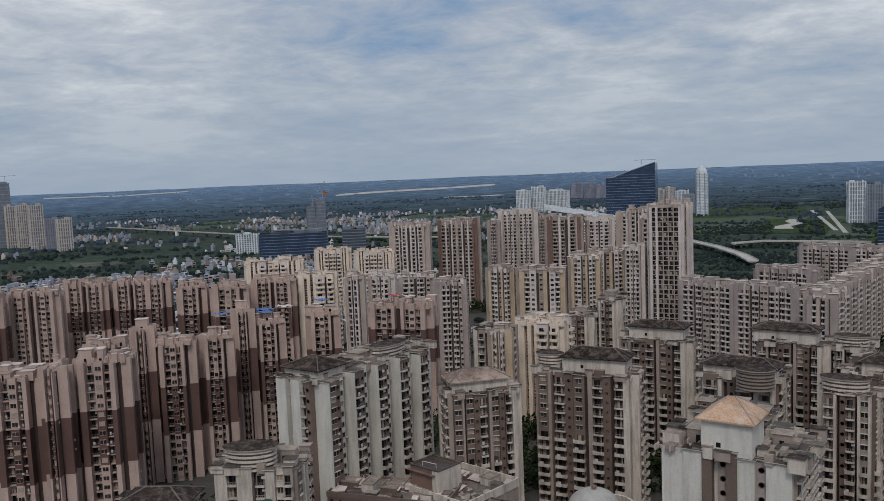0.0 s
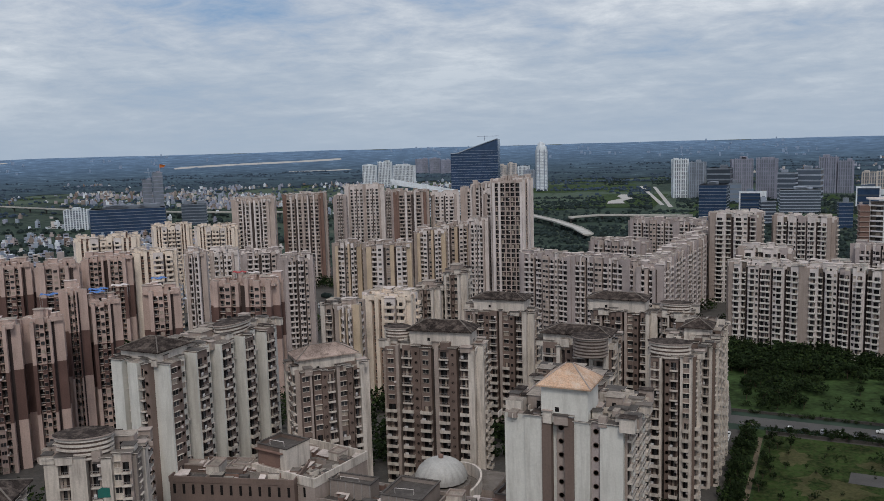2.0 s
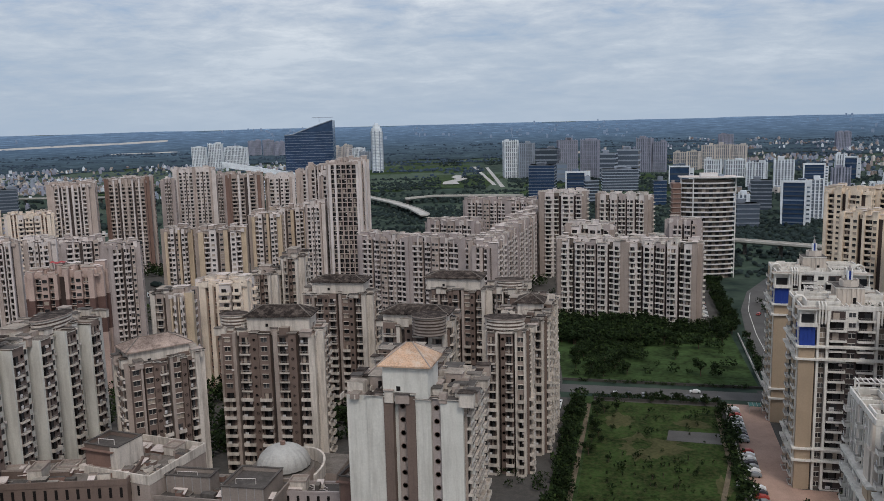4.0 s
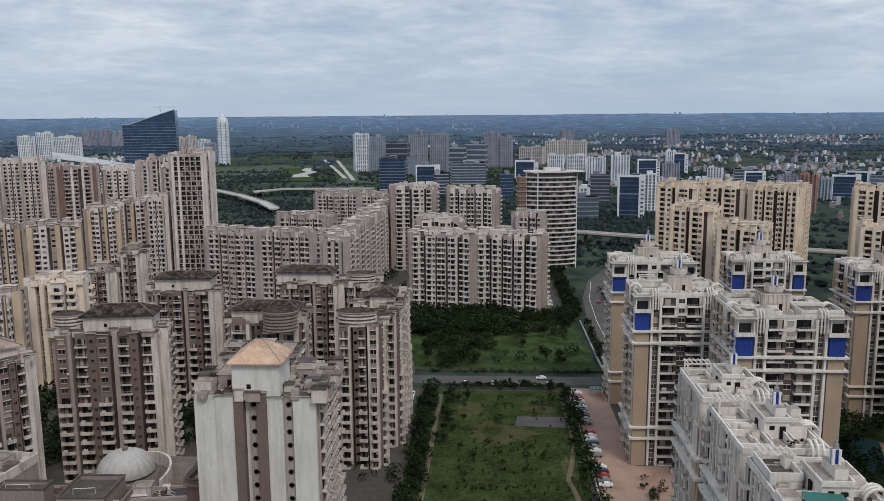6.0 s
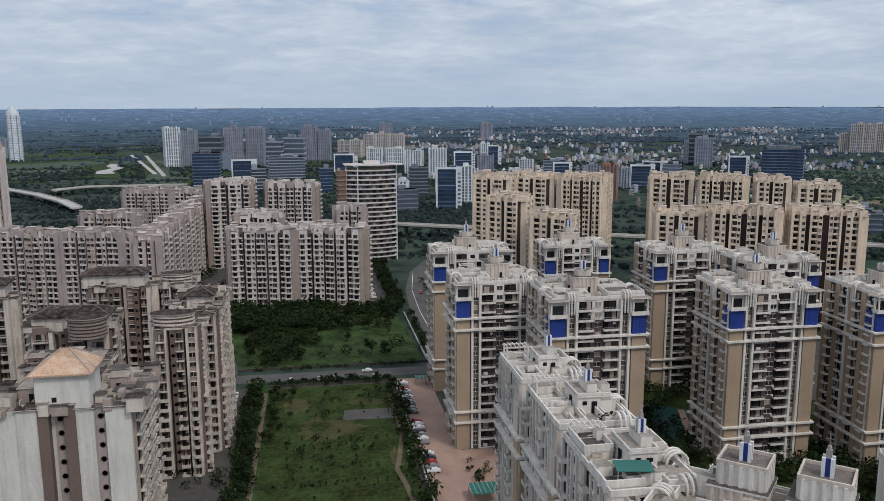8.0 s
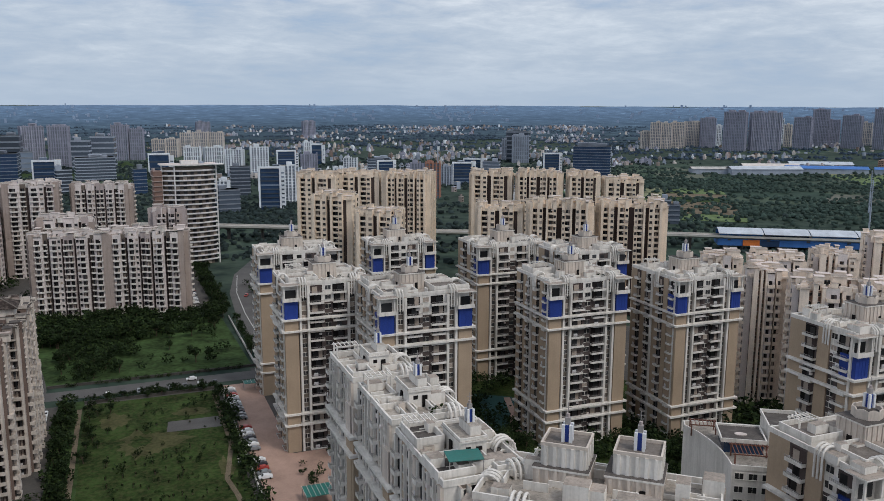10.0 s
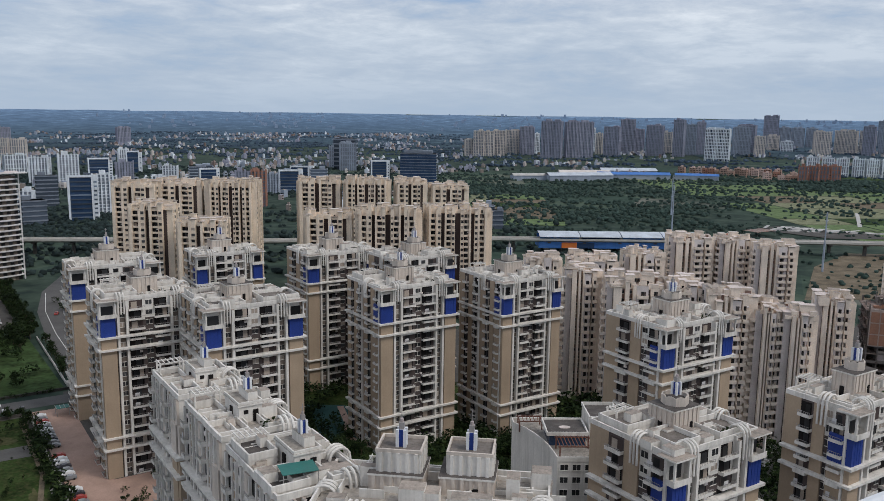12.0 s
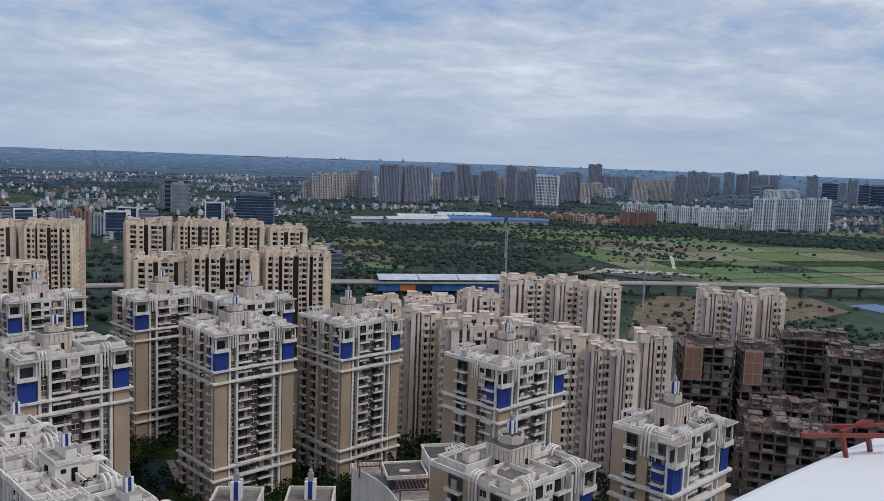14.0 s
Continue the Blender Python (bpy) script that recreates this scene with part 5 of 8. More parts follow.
th = tower("orange", -48.2, 161.6, 0, 31, 26, 51, near=1, tanks=2)
hip_house(th, 0.6, 5.4, 51, 10.0, 9.0, 7.7, "roof_tile_orange", "clean_white", 4.2)
th = tower("brick", -38.5, 241.5, 0, 17, 16, 45, near=1, tanks=0)
oval_tank(th, -1, 4.5, 45, 6.2, 3.8, 4.5)
th = tower("brick", -35.5, 259, 0, 18, 42, 45, near=1, tanks=3)
hip_house(th, 1, 12, 45, 8, 8, 4.5)
th = tower("white", -164.8, 158.5, 0, 17.5, 57, 53, near=1, tanks=1)
hip_house(th, 0.5, 9, 53, 13, 11, 4.2, rise=3.0)
oval_tank(th, 4, 38, 53, 3.6, 7.5, 5.2)
th = tower("pier", -127.5, 199.5, 49, 24, 14, 44, near=1, tanks=0)
hip_house(th, -1, 7, 44, 17, 9, 5.0, "roof_tile_pink", rise=3.0)
th = tower("pier", -112, 231, 8, 35, 16, 46, near=1, tanks=1)
hip_house(th, 3, 7, 46, 20, 9, 4.5, rise=3.0)
oval_tank(th, -13, 8, 46, 4.5, 3.2, 4.2)
th = tower("pier", -111, 288, 4, 29, 16, 46, near=0, tanks=0)
hip_house(th, 1, 6, 46, 20, 9, 4.5, rise=2.2)
th = tower("brick", -69, 247, 0, 26, 18, 44, near=0, tanks=2)
hip_house(th, 0, 6, 44, 21, 9, 5, rise=2.4)
oval_tank(th, 6, -3, 44, 5.4, 4.6, 6, "slab_shade")
th = tower("pier", -66, 300, 0, 26, 16, 46, near=0, tanks=1)
hip_house(th, -2, 6, 46, 21, 9, 4.5, rise=2.2)
th = tower("brick", -47, 302, 0, 14, 16, 45, near=0, tanks=0)
oval_tank(th, 0, 4, 45, 5.4, 3.6, 4.6)
th = tower("brick", -60, 205, 0, 22, 18, 44, near=0, tanks=3)
STYLE["court"] = dict(STYLE["weather"], label="stained white court block with balconies",
                      front=[("n", 3.4, 1.4, "old_white"), ("b", 2.8, 0.6, "old_cream"), ("n", 4.2, 1.8, "old_white"), ("n", 0.9, 0.0), ("b", 2.6, 1.0, "slab_shade"), ("n", 2.6, 1.6, "old_white"), ("w", 2.2, 0.5, "old_white"), ("b", 2.6, 0.9, "old_cream")],
                      side=[("b", 3.0, 0.8, "slab_shade"), ("n", 2.2, 1.6, "old_white"), ("b", 2.8, 0.6, "old_cream")])
cl = Shape()
cl.poly([(-1.3, 0, -1.1), (1.3, 0.1, -1.2), (1.2, 0.15, 0.9), (-0.2, 0.1, 1.2), (-1.3, 0.0, 0.7)], "green_sheet")
cl.box(-1.4, 0.1, 1.05, 1.4, 0.18, 1.15, "rail_grey")
tagged(cl.obj("balcony_cloth"), "teal cloth hung before a balcony", "cloth").matrix_world = pose(-138.4, 123.6, 37.5, 0, 0, 30)
th = tower("court", -146, 126, 30, 24, 16, 42, near=1, tanks=2)
oval_tank(th, -1.5, 5, 42, 6.4, 4.2, 5.2)
th = tower("court", -146, 97.8, 30, 18, 13, 42, near=0, tanks=0)
hip_house(th, 0, 6.5, 42, 14, 9, 1.8, rise=2.6, wall="old_cream")

# white and blue estate
STYLE["bluerow"] = dict(STYLE["blue"], label="white apartment row block with ribbed walls", rail=True,
                        side=[("n", 0.5, 0.45, "chalk_white"), ("b", 2.2, 0.0), ("n", 0.45, 0.4, "chalk_white"), ("w", 1.3, 0.16, "tan_wall"), ("n", 0.45, 0.4, "chalk_white"), ("w", 1.9, 0.0), ("n", 0.5, 0.45, "chalk_white"), ("w", 1.6, 0.0), ("n", 1.4, 0.5, "lift_cream")])
for x, y, w, d, near, sd, *tall in ((45.5, 248, 28, 22, 1, 1), (68, 221.7, 29, 24, 1, 2), (123.2, 221.5, 28.5, 24, 1, 3), (163.3, 211, 25, 26, 1, 4), (164, 143, 28, 22, 1, 5), (113, 95, 26, 22, 1, 6, 48),
                             (148, 82, 24, 15, 1, 7), (47, 303, 30, 20, 0, 8), (92, 308, 26, 18, 0, 9), (129, 289, 30, 22, 0, 10), (152, 264, 28, 20, 0, 11)):
    blue_tower(x, y, w, d, tall[0] if tall else 54, near, sd)
for x, y, w, d, sd in ((39.2, 146.5, 14, 19, 12), (39.5, 123.5, 14.5, 21, 13), (39.2, 99.5, 15, 22, 14)):
    blue_tower(x, y, w, d, 57, 1, sd, style="bluerow", corner=False, plants=sd == 13)
blue_tower(54 - 16.5, 84.9, 33, 16, 56, 1, 15, rot=-41, style="bluerow", lifts=((-5.5, 11), (4.5, 11.5)))
# green shade cloth on the row's roof
sh = Shape()
sh.box(-2.6, -1.9, 0, 2.6, 1.9, 0.08, "green_sheet")
for px in (-2.5, 2.5):
    for py in (-1.8, 1.8):
        sh.box(px - 0.06, py - 0.06, -2.4, px + 0.06, py + 0.06, 0, "rail_grey")
shade = tagged(sh.obj("shade_cloth"), "teal green shade cloth on thin posts", "shade")
shade.matrix_world = pose(44.5, 104, 59.4, 0, 0, -10)


def club_house():
    """Low wing with a rounded corner, a sunk black-roofed pavilion and a brown pergola."""
    th = thing("club_house", pose(118.2, 131.2, 0, 0, 0, -32), "pale club house with black roof and brown pergola", "building")
    bend = [(-7.6 + 7.4 * math.sin(k * math.pi / 12) ** 0.8, 21 - 21 * k / 6) for k in range(7)]
    foot = [(0, 0), (22, 0), (22, 24), (-7.6, 24)] + bend[:-1]
    s = Shape()
    s.prism(foot, 0, 33, "chalk_white", "roof_stained")
    s.obj("wall", th)
    r = Shape()
    for (x0, y0), (x1, y1) in zip(foot, foot[1:] + foot[:1]):
        ln, a = math.hypot(x1 - x0, y1 - y0), math.atan2(y1 - y0, x1 - x0)
        r.box(-0.1, -0.12, 33, ln + 0.1, 0.16, 34.1, "chalk_white", (x0, y0, 0, math.cos(a), math.sin(a)))
    r.obj("parapet", th)
    for k in range(5, 11):
        for x in (1.6, 4.4, 7.2):
            g = Shape()
            put_window(g, 1.7, STYLE["blue"], 0, (x, 0, k * 3.0, 1, 0), 2)
            g.obj("window", th)
    c = Shape()
    c.box(-0.5, 9, 33, 8, 17, 35.6, "tower_glass")
    c.box(-1.2, 8.4, 35.6, 8.6, 17.6, 36.1, "chalk_white", top="roof_black")
    rim(c, -1.2, 8.4, 8.6, 17.6, 36.1, 0.4, "chalk_white")
    c.oval(3.6, 12.5, 1.4, 0.9, 36.1, 36.22, "roof_pale", None, 14)
    c.obj("roof_pavilion", th, "glazed roof pavilion with black flat roof")
    d = Shape()
    d.box(9.5, 12, 33, 17, 22, 38.2, "chalk_white", top="roof_black")
    rim(d, 9.3, 11.8, 17.2, 22.2, 38.2, 0.8, "chalk_white")
    d.box(10.5, 11.9, 34, 12.0, 12.1, 36.4, "dark_opening")
    d.obj("stair_block", th)
    pergola(th, 4.6, 4.6, 33, 7.5, 5.6, "rust_frame")
    pergola(th, -3.6, 20.5, 32.4, 5.5, 3.4, "rust_frame")


club_house()
# dark lawn sheet added over the paving for the deep garden shade
sheet("garden_lawn", [(97, 118), (165, 105), (215, 150), (215, 222), (165, 300), (97, 305)], 0.07, "lawn", "garden lawn sheet laid dark for the shade between the towers", "lawn")
sheet("car_park", [(196, 96), (262, 110), (262, 168), (205, 150)], 0.07, "asphalt", "dark asphalt car park beside the towers", "car park")
sheet("tennis_court", [(112, 240), (126, 236), (134, 268), (122, 276)], 0.12, "court_shade_green", "dark green tennis court, deepened for garden shade", "court")
strip("garden_path", [(132, 268), (127, 252), (121, 240), (124, 228)], 2.4, 0.14, "brick_paving", "curving tan garden path", "path")

# ---- roads, lawns and paths of the estates ----
sheet("pavement", [(-520, -60), (420, -60), (420, 338), (47, 338), (47, 318), (-30, 318), (-30, 338), (-45, 470), (40, 455), (48, 500), (44, 640), (-520, 640)], 0.03, "paving", "grey concrete estate paving between the towers", "pavement")
sheet("lawn", [(-17, 120), (30.5, 120), (31, 316), (-16, 316)], 0.06, "lawn", "mown green park lawn with worn patches", "lawn")
def worn(cx, cy, rx, ry, seed, m="dry_grass", z=0.075):
    rng = random.Random(seed)
    return sheet("soil_patch", [(cx + rx * rng.uniform(0.55, 1.1) * math.cos(k * math.pi / 14), cy + ry * rng.uniform(0.55, 1.1) * math.sin(k * math.pi / 14)) for k in range(28)], z, m, "worn brown earth in the park lawn", "soil")


worn(2, 272, 8, 13, 1)
worn(7, 272, 13, 9, 6, "dry_grass", 0.079)
worn(-6, 296, 6, 8, 2)
worn(20, 296, 7, 5, 3)
worn(26, 244, 2.5, 9, 4)
worn(2, 274, 4, 6, 5, "lawn", 0.082)
sheet("play_court", [(10.5, 279), (28.5, 278), (28.5, 288), (11.5, 288.5)], 0.085, "asphalt", "cracked grey play court in the park", "court")
sheet("meadow", [(-30, 340), (48.5, 340), (46, 430), (-46, 452)], 0.05, "meadow", "rough green meadow with shrubs", "meadow")
sheet("planting_bed", [(-25, 120), (-17, 120), (-16, 321), (-25, 321)], 0.05, "meadow", "green planting bed with shrubs", "bed")
strip("park_path", [(-19, 120), (-18.8, 200), (-18, 260), (-17.5, 312)], 1.6, 0.09, "bare_soil", "narrow trodden earth path by the hedge", "path")
strip("park_path", [(28, 200), (26.5, 225), (25, 236), (27, 247), (29.5, 262), (29.5, 312)], 1.5, 0.09, "bare_soil", "winding earth path at the lawn edge", "path")
strip("road", [(-480, 330), (-100, 330), (50, 329.5), (75, 329)], 10, 0.07, "asphalt", "grey asphalt cross road between the estates")
strip("road", [(61, 322), (59.5, 380), (61.5, 430), (66, 480), (76, 530), (98, 590), (140, 640)], [15, 15, 15.5, 18, 20, 18, 16], 0.09, "asphalt", "curving asphalt road along the estate")
strip("lane_line", [(59.8, 340), (58.2, 380), (58.6, 430), (61, 480), (68, 530)], 0.24, 0.12, "road_paint", "white lane line on the curving road", "road marking")
strip("driveway", [(40, 90), (40.5, 200), (40.5, 320)], 13, 0.06, "brick_paving", "brick-red paved driveway with parked cars", "driveway")
strip("driveway", [(46, 220), (67, 220)], 54, 0.065, "brick_paving", "brick-red paved forecourt beside the tower", "driveway")
strip("lane", [(38, 640), (40, 560), (40.5, 470), (38, 450)], 8, 0.07, "paving", "concrete service lane with parked cars", "road")


def low_wall(pts, h, m, label):
    s = Shape()
    for (x0, y0), (x1, y1) in zip(pts, pts[1:]):
        ln, a = math.hypot(x1 - x0, y1 - y0), math.atan2(y1 - y0, x1 - x0)
        s.box(0, -0.12, 0, ln, 0.12, h, m, (x0, y0, 0, math.cos(a), math.sin(a)))
        s.box(0, -0.2, h, ln, 0.2, h + 0.1, m, (x0, y0, 0, math.cos(a), math.sin(a)))
    return tagged(s.obj("boundary_wall"), label, "wall", "", "structure")


low_wall([(32.6, 120), (32.6, 318)], 1.3, "kerb", "pale concrete boundary wall along the park")
low_wall([(49.8, 340), (49.4, 425)], 1.2, "kerb", "pale concrete boundary wall along the meadow")
low_wall([(-30, 340), (49.8, 340)], 1.0, "paving", "low concrete wall along the cross road")
low_wall([(-16, 317.5), (31, 317.5)], 1.0, "paving", "low concrete wall along the cross road")


# ---- trees ----
def crown_mesh(seed, h, leaf="foliage", n=230):
    rng = random.Random(seed)
    s = Shape()
    hubs = [Vector((rng.uniform(-0.26, 0.26) * h, rng.uniform(-0.26, 0.26) * h, rng.uniform(0.45, 0.85) * h)) for _ in range(7)]
    for k in range(n):
        hub = rng.choice(hubs)
        d = Vector((rng.gauss(0, 1), rng.gauss(0, 1), rng.gauss(0, 0.8)))
        p = hub + d.normalized() * rng.uniform(0.3, 1.0) * h * 0.23
        q = h * rng.uniform(0.04, 0.085)
        a, b, c = (Vector((rng.uniform(-1, 1), rng.uniform(-1, 1), rng.uniform(-0.7, 0.7))).normalized() * q for _ in range(3))
        i = len(s.v)
        s.v += [tuple(p + a), tuple(p + b), tuple(p + c), tuple(p - (a + b + c) * 0.6)]
        s.f += [(i, i + 1, i + 2), (i, i + 1, i + 3), (i + 1, i + 2, i + 3), (i, i + 2, i + 3)]
        s.m += [s.mi(leaf if rng.random() < 0.8 else "foliage_light")] * 4
    return s.mesh("crown")


def trunk_mesh(seed, h):
    rng = random.Random(seed)
    s = Shape()
    s.tube([(0, 0, 0), (0.02 * h, 0, 0.25 * h), (0, 0.02 * h, 0.5 * h)], 0.028 * h, "bark", 6)
    for k in range(4):
        a = rng.uniform(0, 6.28)
        s.tube([(0, 0, 0.3 * h), (math.cos(a) * 0.2 * h, math.sin(a) * 0.2 * h, rng.uniform(0.55, 0.7) * h)], 0.014 * h, "bark", 4)
    return s.mesh("tree")


KIND = [(trunk_mesh(k, 6.0), crown_mesh(k, 6.0)) for k in range(6)]
SHRUB = [(trunk_mesh(20 + k, 2.6), crown_mesh(20 + k, 2.6, "foliage", 90)) for k in range(3)]
TREE_RNG = random.Random(3)


def tree(x, y, size=1.0, shrub=False):
    tm, cm = TREE_RNG.choice(SHRUB if shrub else KIND)
    t = new("shrub" if shrub else "tree", tm)
    m = pose(x, y, 0, 0, 0, TREE_RNG.uniform(0, 360)) @ Matrix.Diagonal((size * TREE_RNG.uniform(0.85, 1.2), size * TREE_RNG.uniform(0.85, 1.2), size, 1))
    t.matrix_world = m
    tagged(t, "low dark green shrub with dense leaves" if shrub else "dark green broadleaf tree with rounded crown", "shrub" if shrub else "tree", "shrubs" if shrub else "estate trees")
    c = new("crown", cm)
    c.parent = t


def scatter_trees(n, x0, x1, y0, y1, s0, s1, shrub=False):
    for _ in range(n):
        tree(TREE_RNG.uniform(x0, x1), TREE_RNG.uniform(y0, y1), TREE_RNG.uniform(s0, s1), shrub)


scatter_trees(26, -24.5, -19.5, 200, 318, 0.6, 1.0)
scatter_trees(14, -16, -6, 255, 312, 0.4, 0.8)
scatter_trees(13, 29, 32, 215, 316, 0.5, 0.9)
scatter_trees(18, -14, 30, 316, 321.5, 0.35, 0.7)
scatter_trees(24, -42, 14, 392, 440, 0.9, 1.6)
scatter_trees(16, -28, -2, 345, 385, 0.6, 1.1)
scatter_trees(8, 5, 42, 352, 410, 0.8, 1.3)
scatter_trees(22, -58, 44, 420, 438, 0.8, 1.4)
scatter_trees(30, 44, 52, 425, 560, 0.8, 1.3)
scatter_trees(8, 50.5, 52, 345, 425, 0.7, 1.0)
scatter_trees(12, 72, 84, 400, 500, 0.9, 1.4)
scatter_trees(16, 104, 122, 205, 290, 0.7, 1.2)
scatter_trees(8, 46, 62, 205, 246, 0.4, 0.7)
scatter_trees(5, 148, 165, 110, 135, 0.7, 1.0)
scatter_trees(26, -14, 28, 205, 300, 0.5, 0.9, True)


def saplings():
    """Rows of staked young plants on the lawn."""
    rng = random.Random(17)
    s = Shape()
    rows = [(-12 + 3.0 * k + rng.uniform(-0.6, 0.6), 228.5 + rng.uniform(-0.8, 0.8)) for k in range(15)]
    rows += [(-8 + 4.2 * k + rng.uniform(-0.7, 0.7), y + rng.uniform(-1.5, 1.5)) for y in (212, 240, 247, 255, 262) for k in range(6)]
    rows += [(rng.uniform(-13, 27), rng.uniform(200, 310)) for _ in range(26)]
    for x, y in rows:
        h = rng.uniform(0.9, 1.9)
        s.tube([(x, y, 0), (x + rng.uniform(-0.1, 0.1), y, h)], 0.07, "bark", 4)
        for k in range(9):
            q = Vector((x + rng.uniform(-0.25, 0.25), y + rng.uniform(-0.25, 0.25), h * rng.uniform(0.35, 1.05)))
            a, b = (Vector((rng.uniform(-1, 1), rng.uniform(-1, 1), rng.uniform(-1, 1))).normalized() * 0.3 for _ in range(2))
            s.poly([q - a, q + b, q + a, q - b], "foliage")
    tagged(s.obj("saplings"), "rows of staked young plants on the lawn", "plants", "", "stuff")


saplings()
sheet("stone_pad", [(29.6, 246.2), (32.2, 247.0), (32.0, 251.4), (29.8, 251.0)], 0.1, "sand", "pale stone pad at the lawn edge", "pad")

# ---- woods and towns of the plain ----
def blob_base():
    bm = bmesh.new()
    bmesh.ops.create_icosphere(bm, subdivisions=1, radius=1.0)
    v = np.array([p.co[:] for p in bm.verts])
    f = np.array([[p.index for p in q.verts] for q in bm.faces])
    bm.free()
    return v, f[(v[f][:, :, 2].min(axis=1) > -0.95)]


BV, BF = blob_base()


def woods(name, zones, seed, m, label):
    """Many small uneven crowns in zones of (az0, az1, r0, r1, count, size0, size1)."""
    rng = np.random.default_rng(seed)
    allv, allf, base = [], [], 0
    for a0, a1, r0, r1, count, s0, s1 in zones:
        az = np.radians(rng.uniform(a0, a1, count))
        # trees gather in clumps and lines
        u = rng.uniform(0, 1, count)
        r = np.sqrt(r0 ** 2 + (r1 ** 2 - r0 ** 2) * u)
        groups = max(1, count // 26)
        grp = rng.integers(0, groups, count)
        cx, cr = rng.uniform(np.radians(a0), np.radians(a1), groups), np.sqrt(rng.uniform(r0 ** 2, r1 ** 2, groups))
        wide, deep = rng.uniform(18, 75, groups), rng.uniform(4, 15, groups)
        loose = rng.uniform(0, 1, count) < 0.06
        az = np.where(loose, az, cx[grp] + rng.normal(0, 1, count) * wide[grp] / cr[grp])
        r = np.where(loose, r, cr[grp] + rng.normal(0, 1, count) * deep[grp])
        # open water and the straight road stay clear
        deg = np.degrees(az)
        shut = ((np.abs(deg + 12.7) < 0.75) & (r > 1290) & (r < 1650)) | ((np.abs(deg + 9.6) < 0.8) & (r > 1300) & (r < 1960))
        r = np.where(shut, r + 680, r)
        size = rng.uniform(s0, s1, count)
        for k in range(count):
            j = rng.uniform(0.65, 1.3, (len(BV), 1))
            g = ground_z(float(r[k]))
            v = BV * j * np.array([size[k], size[k], size[k] * 0.75]) + np.array([r[k] * np.sin(az[k]), r[k] * np.cos(az[k]), g + size[k] * 0.55])
            allv.append(v)
            allf.append(BF + base)
            base += len(BV)
    me = bpy.data.meshes.new(name)
    v, f = np.concatenate(allv), np.concatenate(allf)
    me.vertices.add(len(v))
    me.vertices.foreach_set("co", v.astype(np.float32).ravel())
    me.loops.add(f.size)
    me.loops.foreach_set("vertex_index", f.astype(np.int32).ravel())
    me.polygons.add(len(f))
    me.polygons.foreach_set("loop_start", np.arange(0, f.size, 3, dtype=np.int32))
    me.update(calc_edges=True)
    me.materials.append(MATS[m])
    return tagged(new(name, me), label, "trees", "", "stuff")


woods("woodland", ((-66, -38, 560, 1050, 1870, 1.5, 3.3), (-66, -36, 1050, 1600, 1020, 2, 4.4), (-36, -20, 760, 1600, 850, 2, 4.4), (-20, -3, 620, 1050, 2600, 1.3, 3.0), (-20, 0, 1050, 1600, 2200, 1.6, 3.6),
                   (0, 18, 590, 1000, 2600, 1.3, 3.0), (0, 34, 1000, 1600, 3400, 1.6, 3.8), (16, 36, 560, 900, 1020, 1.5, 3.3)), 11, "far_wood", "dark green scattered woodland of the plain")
# outermost woods wear the haze tint
woods("woodland", ((-66, -36, 1600, 3200, 2550, 2, 5), (-36, 0, 1600, 3200, 2890, 2, 5), (0, 34, 1600, 3300, 4420, 2, 5), (32, 74, 1600, 3200, 3400, 2, 5.5)), 13, "hazy_wood", "woods far out on the plain, tinted blue-grey for haze")
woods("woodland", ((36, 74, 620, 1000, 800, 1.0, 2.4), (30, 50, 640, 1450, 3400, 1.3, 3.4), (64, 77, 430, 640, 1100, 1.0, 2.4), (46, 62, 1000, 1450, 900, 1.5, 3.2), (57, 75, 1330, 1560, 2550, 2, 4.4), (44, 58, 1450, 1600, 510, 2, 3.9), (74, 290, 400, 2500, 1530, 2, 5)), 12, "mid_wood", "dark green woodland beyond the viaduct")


def thicket(name, areas, seed, label, leaves=46):
    """Dense shrubs and young trees as one mass of leaf clumps: areas of (x0, x1, y0, y1, count, height0, height1)."""
    rng = random.Random(seed)
    s = Shape()
    ids = [s.mi("foliage"), s.mi("foliage"), s.mi("foliage_light")]
    for x0, x1, y0, y1, count, h0, h1 in areas:
        for _ in range(count):
            x, y, h = rng.uniform(x0, x1), rng.uniform(y0, y1), rng.uniform(h0, h1)
            for k in range(leaves):
                d = Vector((rng.gauss(0, 1), rng.gauss(0, 1), rng.gauss(0, 0.8))).normalized() * rng.uniform(0.45, 1.0)
                p = Vector((x, y, h * 0.55)) + Vector((d.x * h * 0.55, d.y * h * 0.55, d.z * h * 0.45))
                q = h * rng.uniform(0.07, 0.15)
                a, b, c = (Vector((rng.uniform(-1, 1), rng.uniform(-1, 1), rng.uniform(-0.7, 0.7))).normalized() * q for _ in range(3))
                i = len(s.v)
                s.v += [tuple(p + a), tuple(p + b), tuple(p + c), tuple(p - (a + b + c) * 0.6)]
                s.f += [(i, i + 1, i + 2), (i, i + 1, i + 3), (i + 1, i + 2, i + 3), (i, i + 2, i + 3)]
                s.m += [rng.choice(ids)] * 4
    return tagged(s.obj(name), label, "shrubs", "", "stuff")


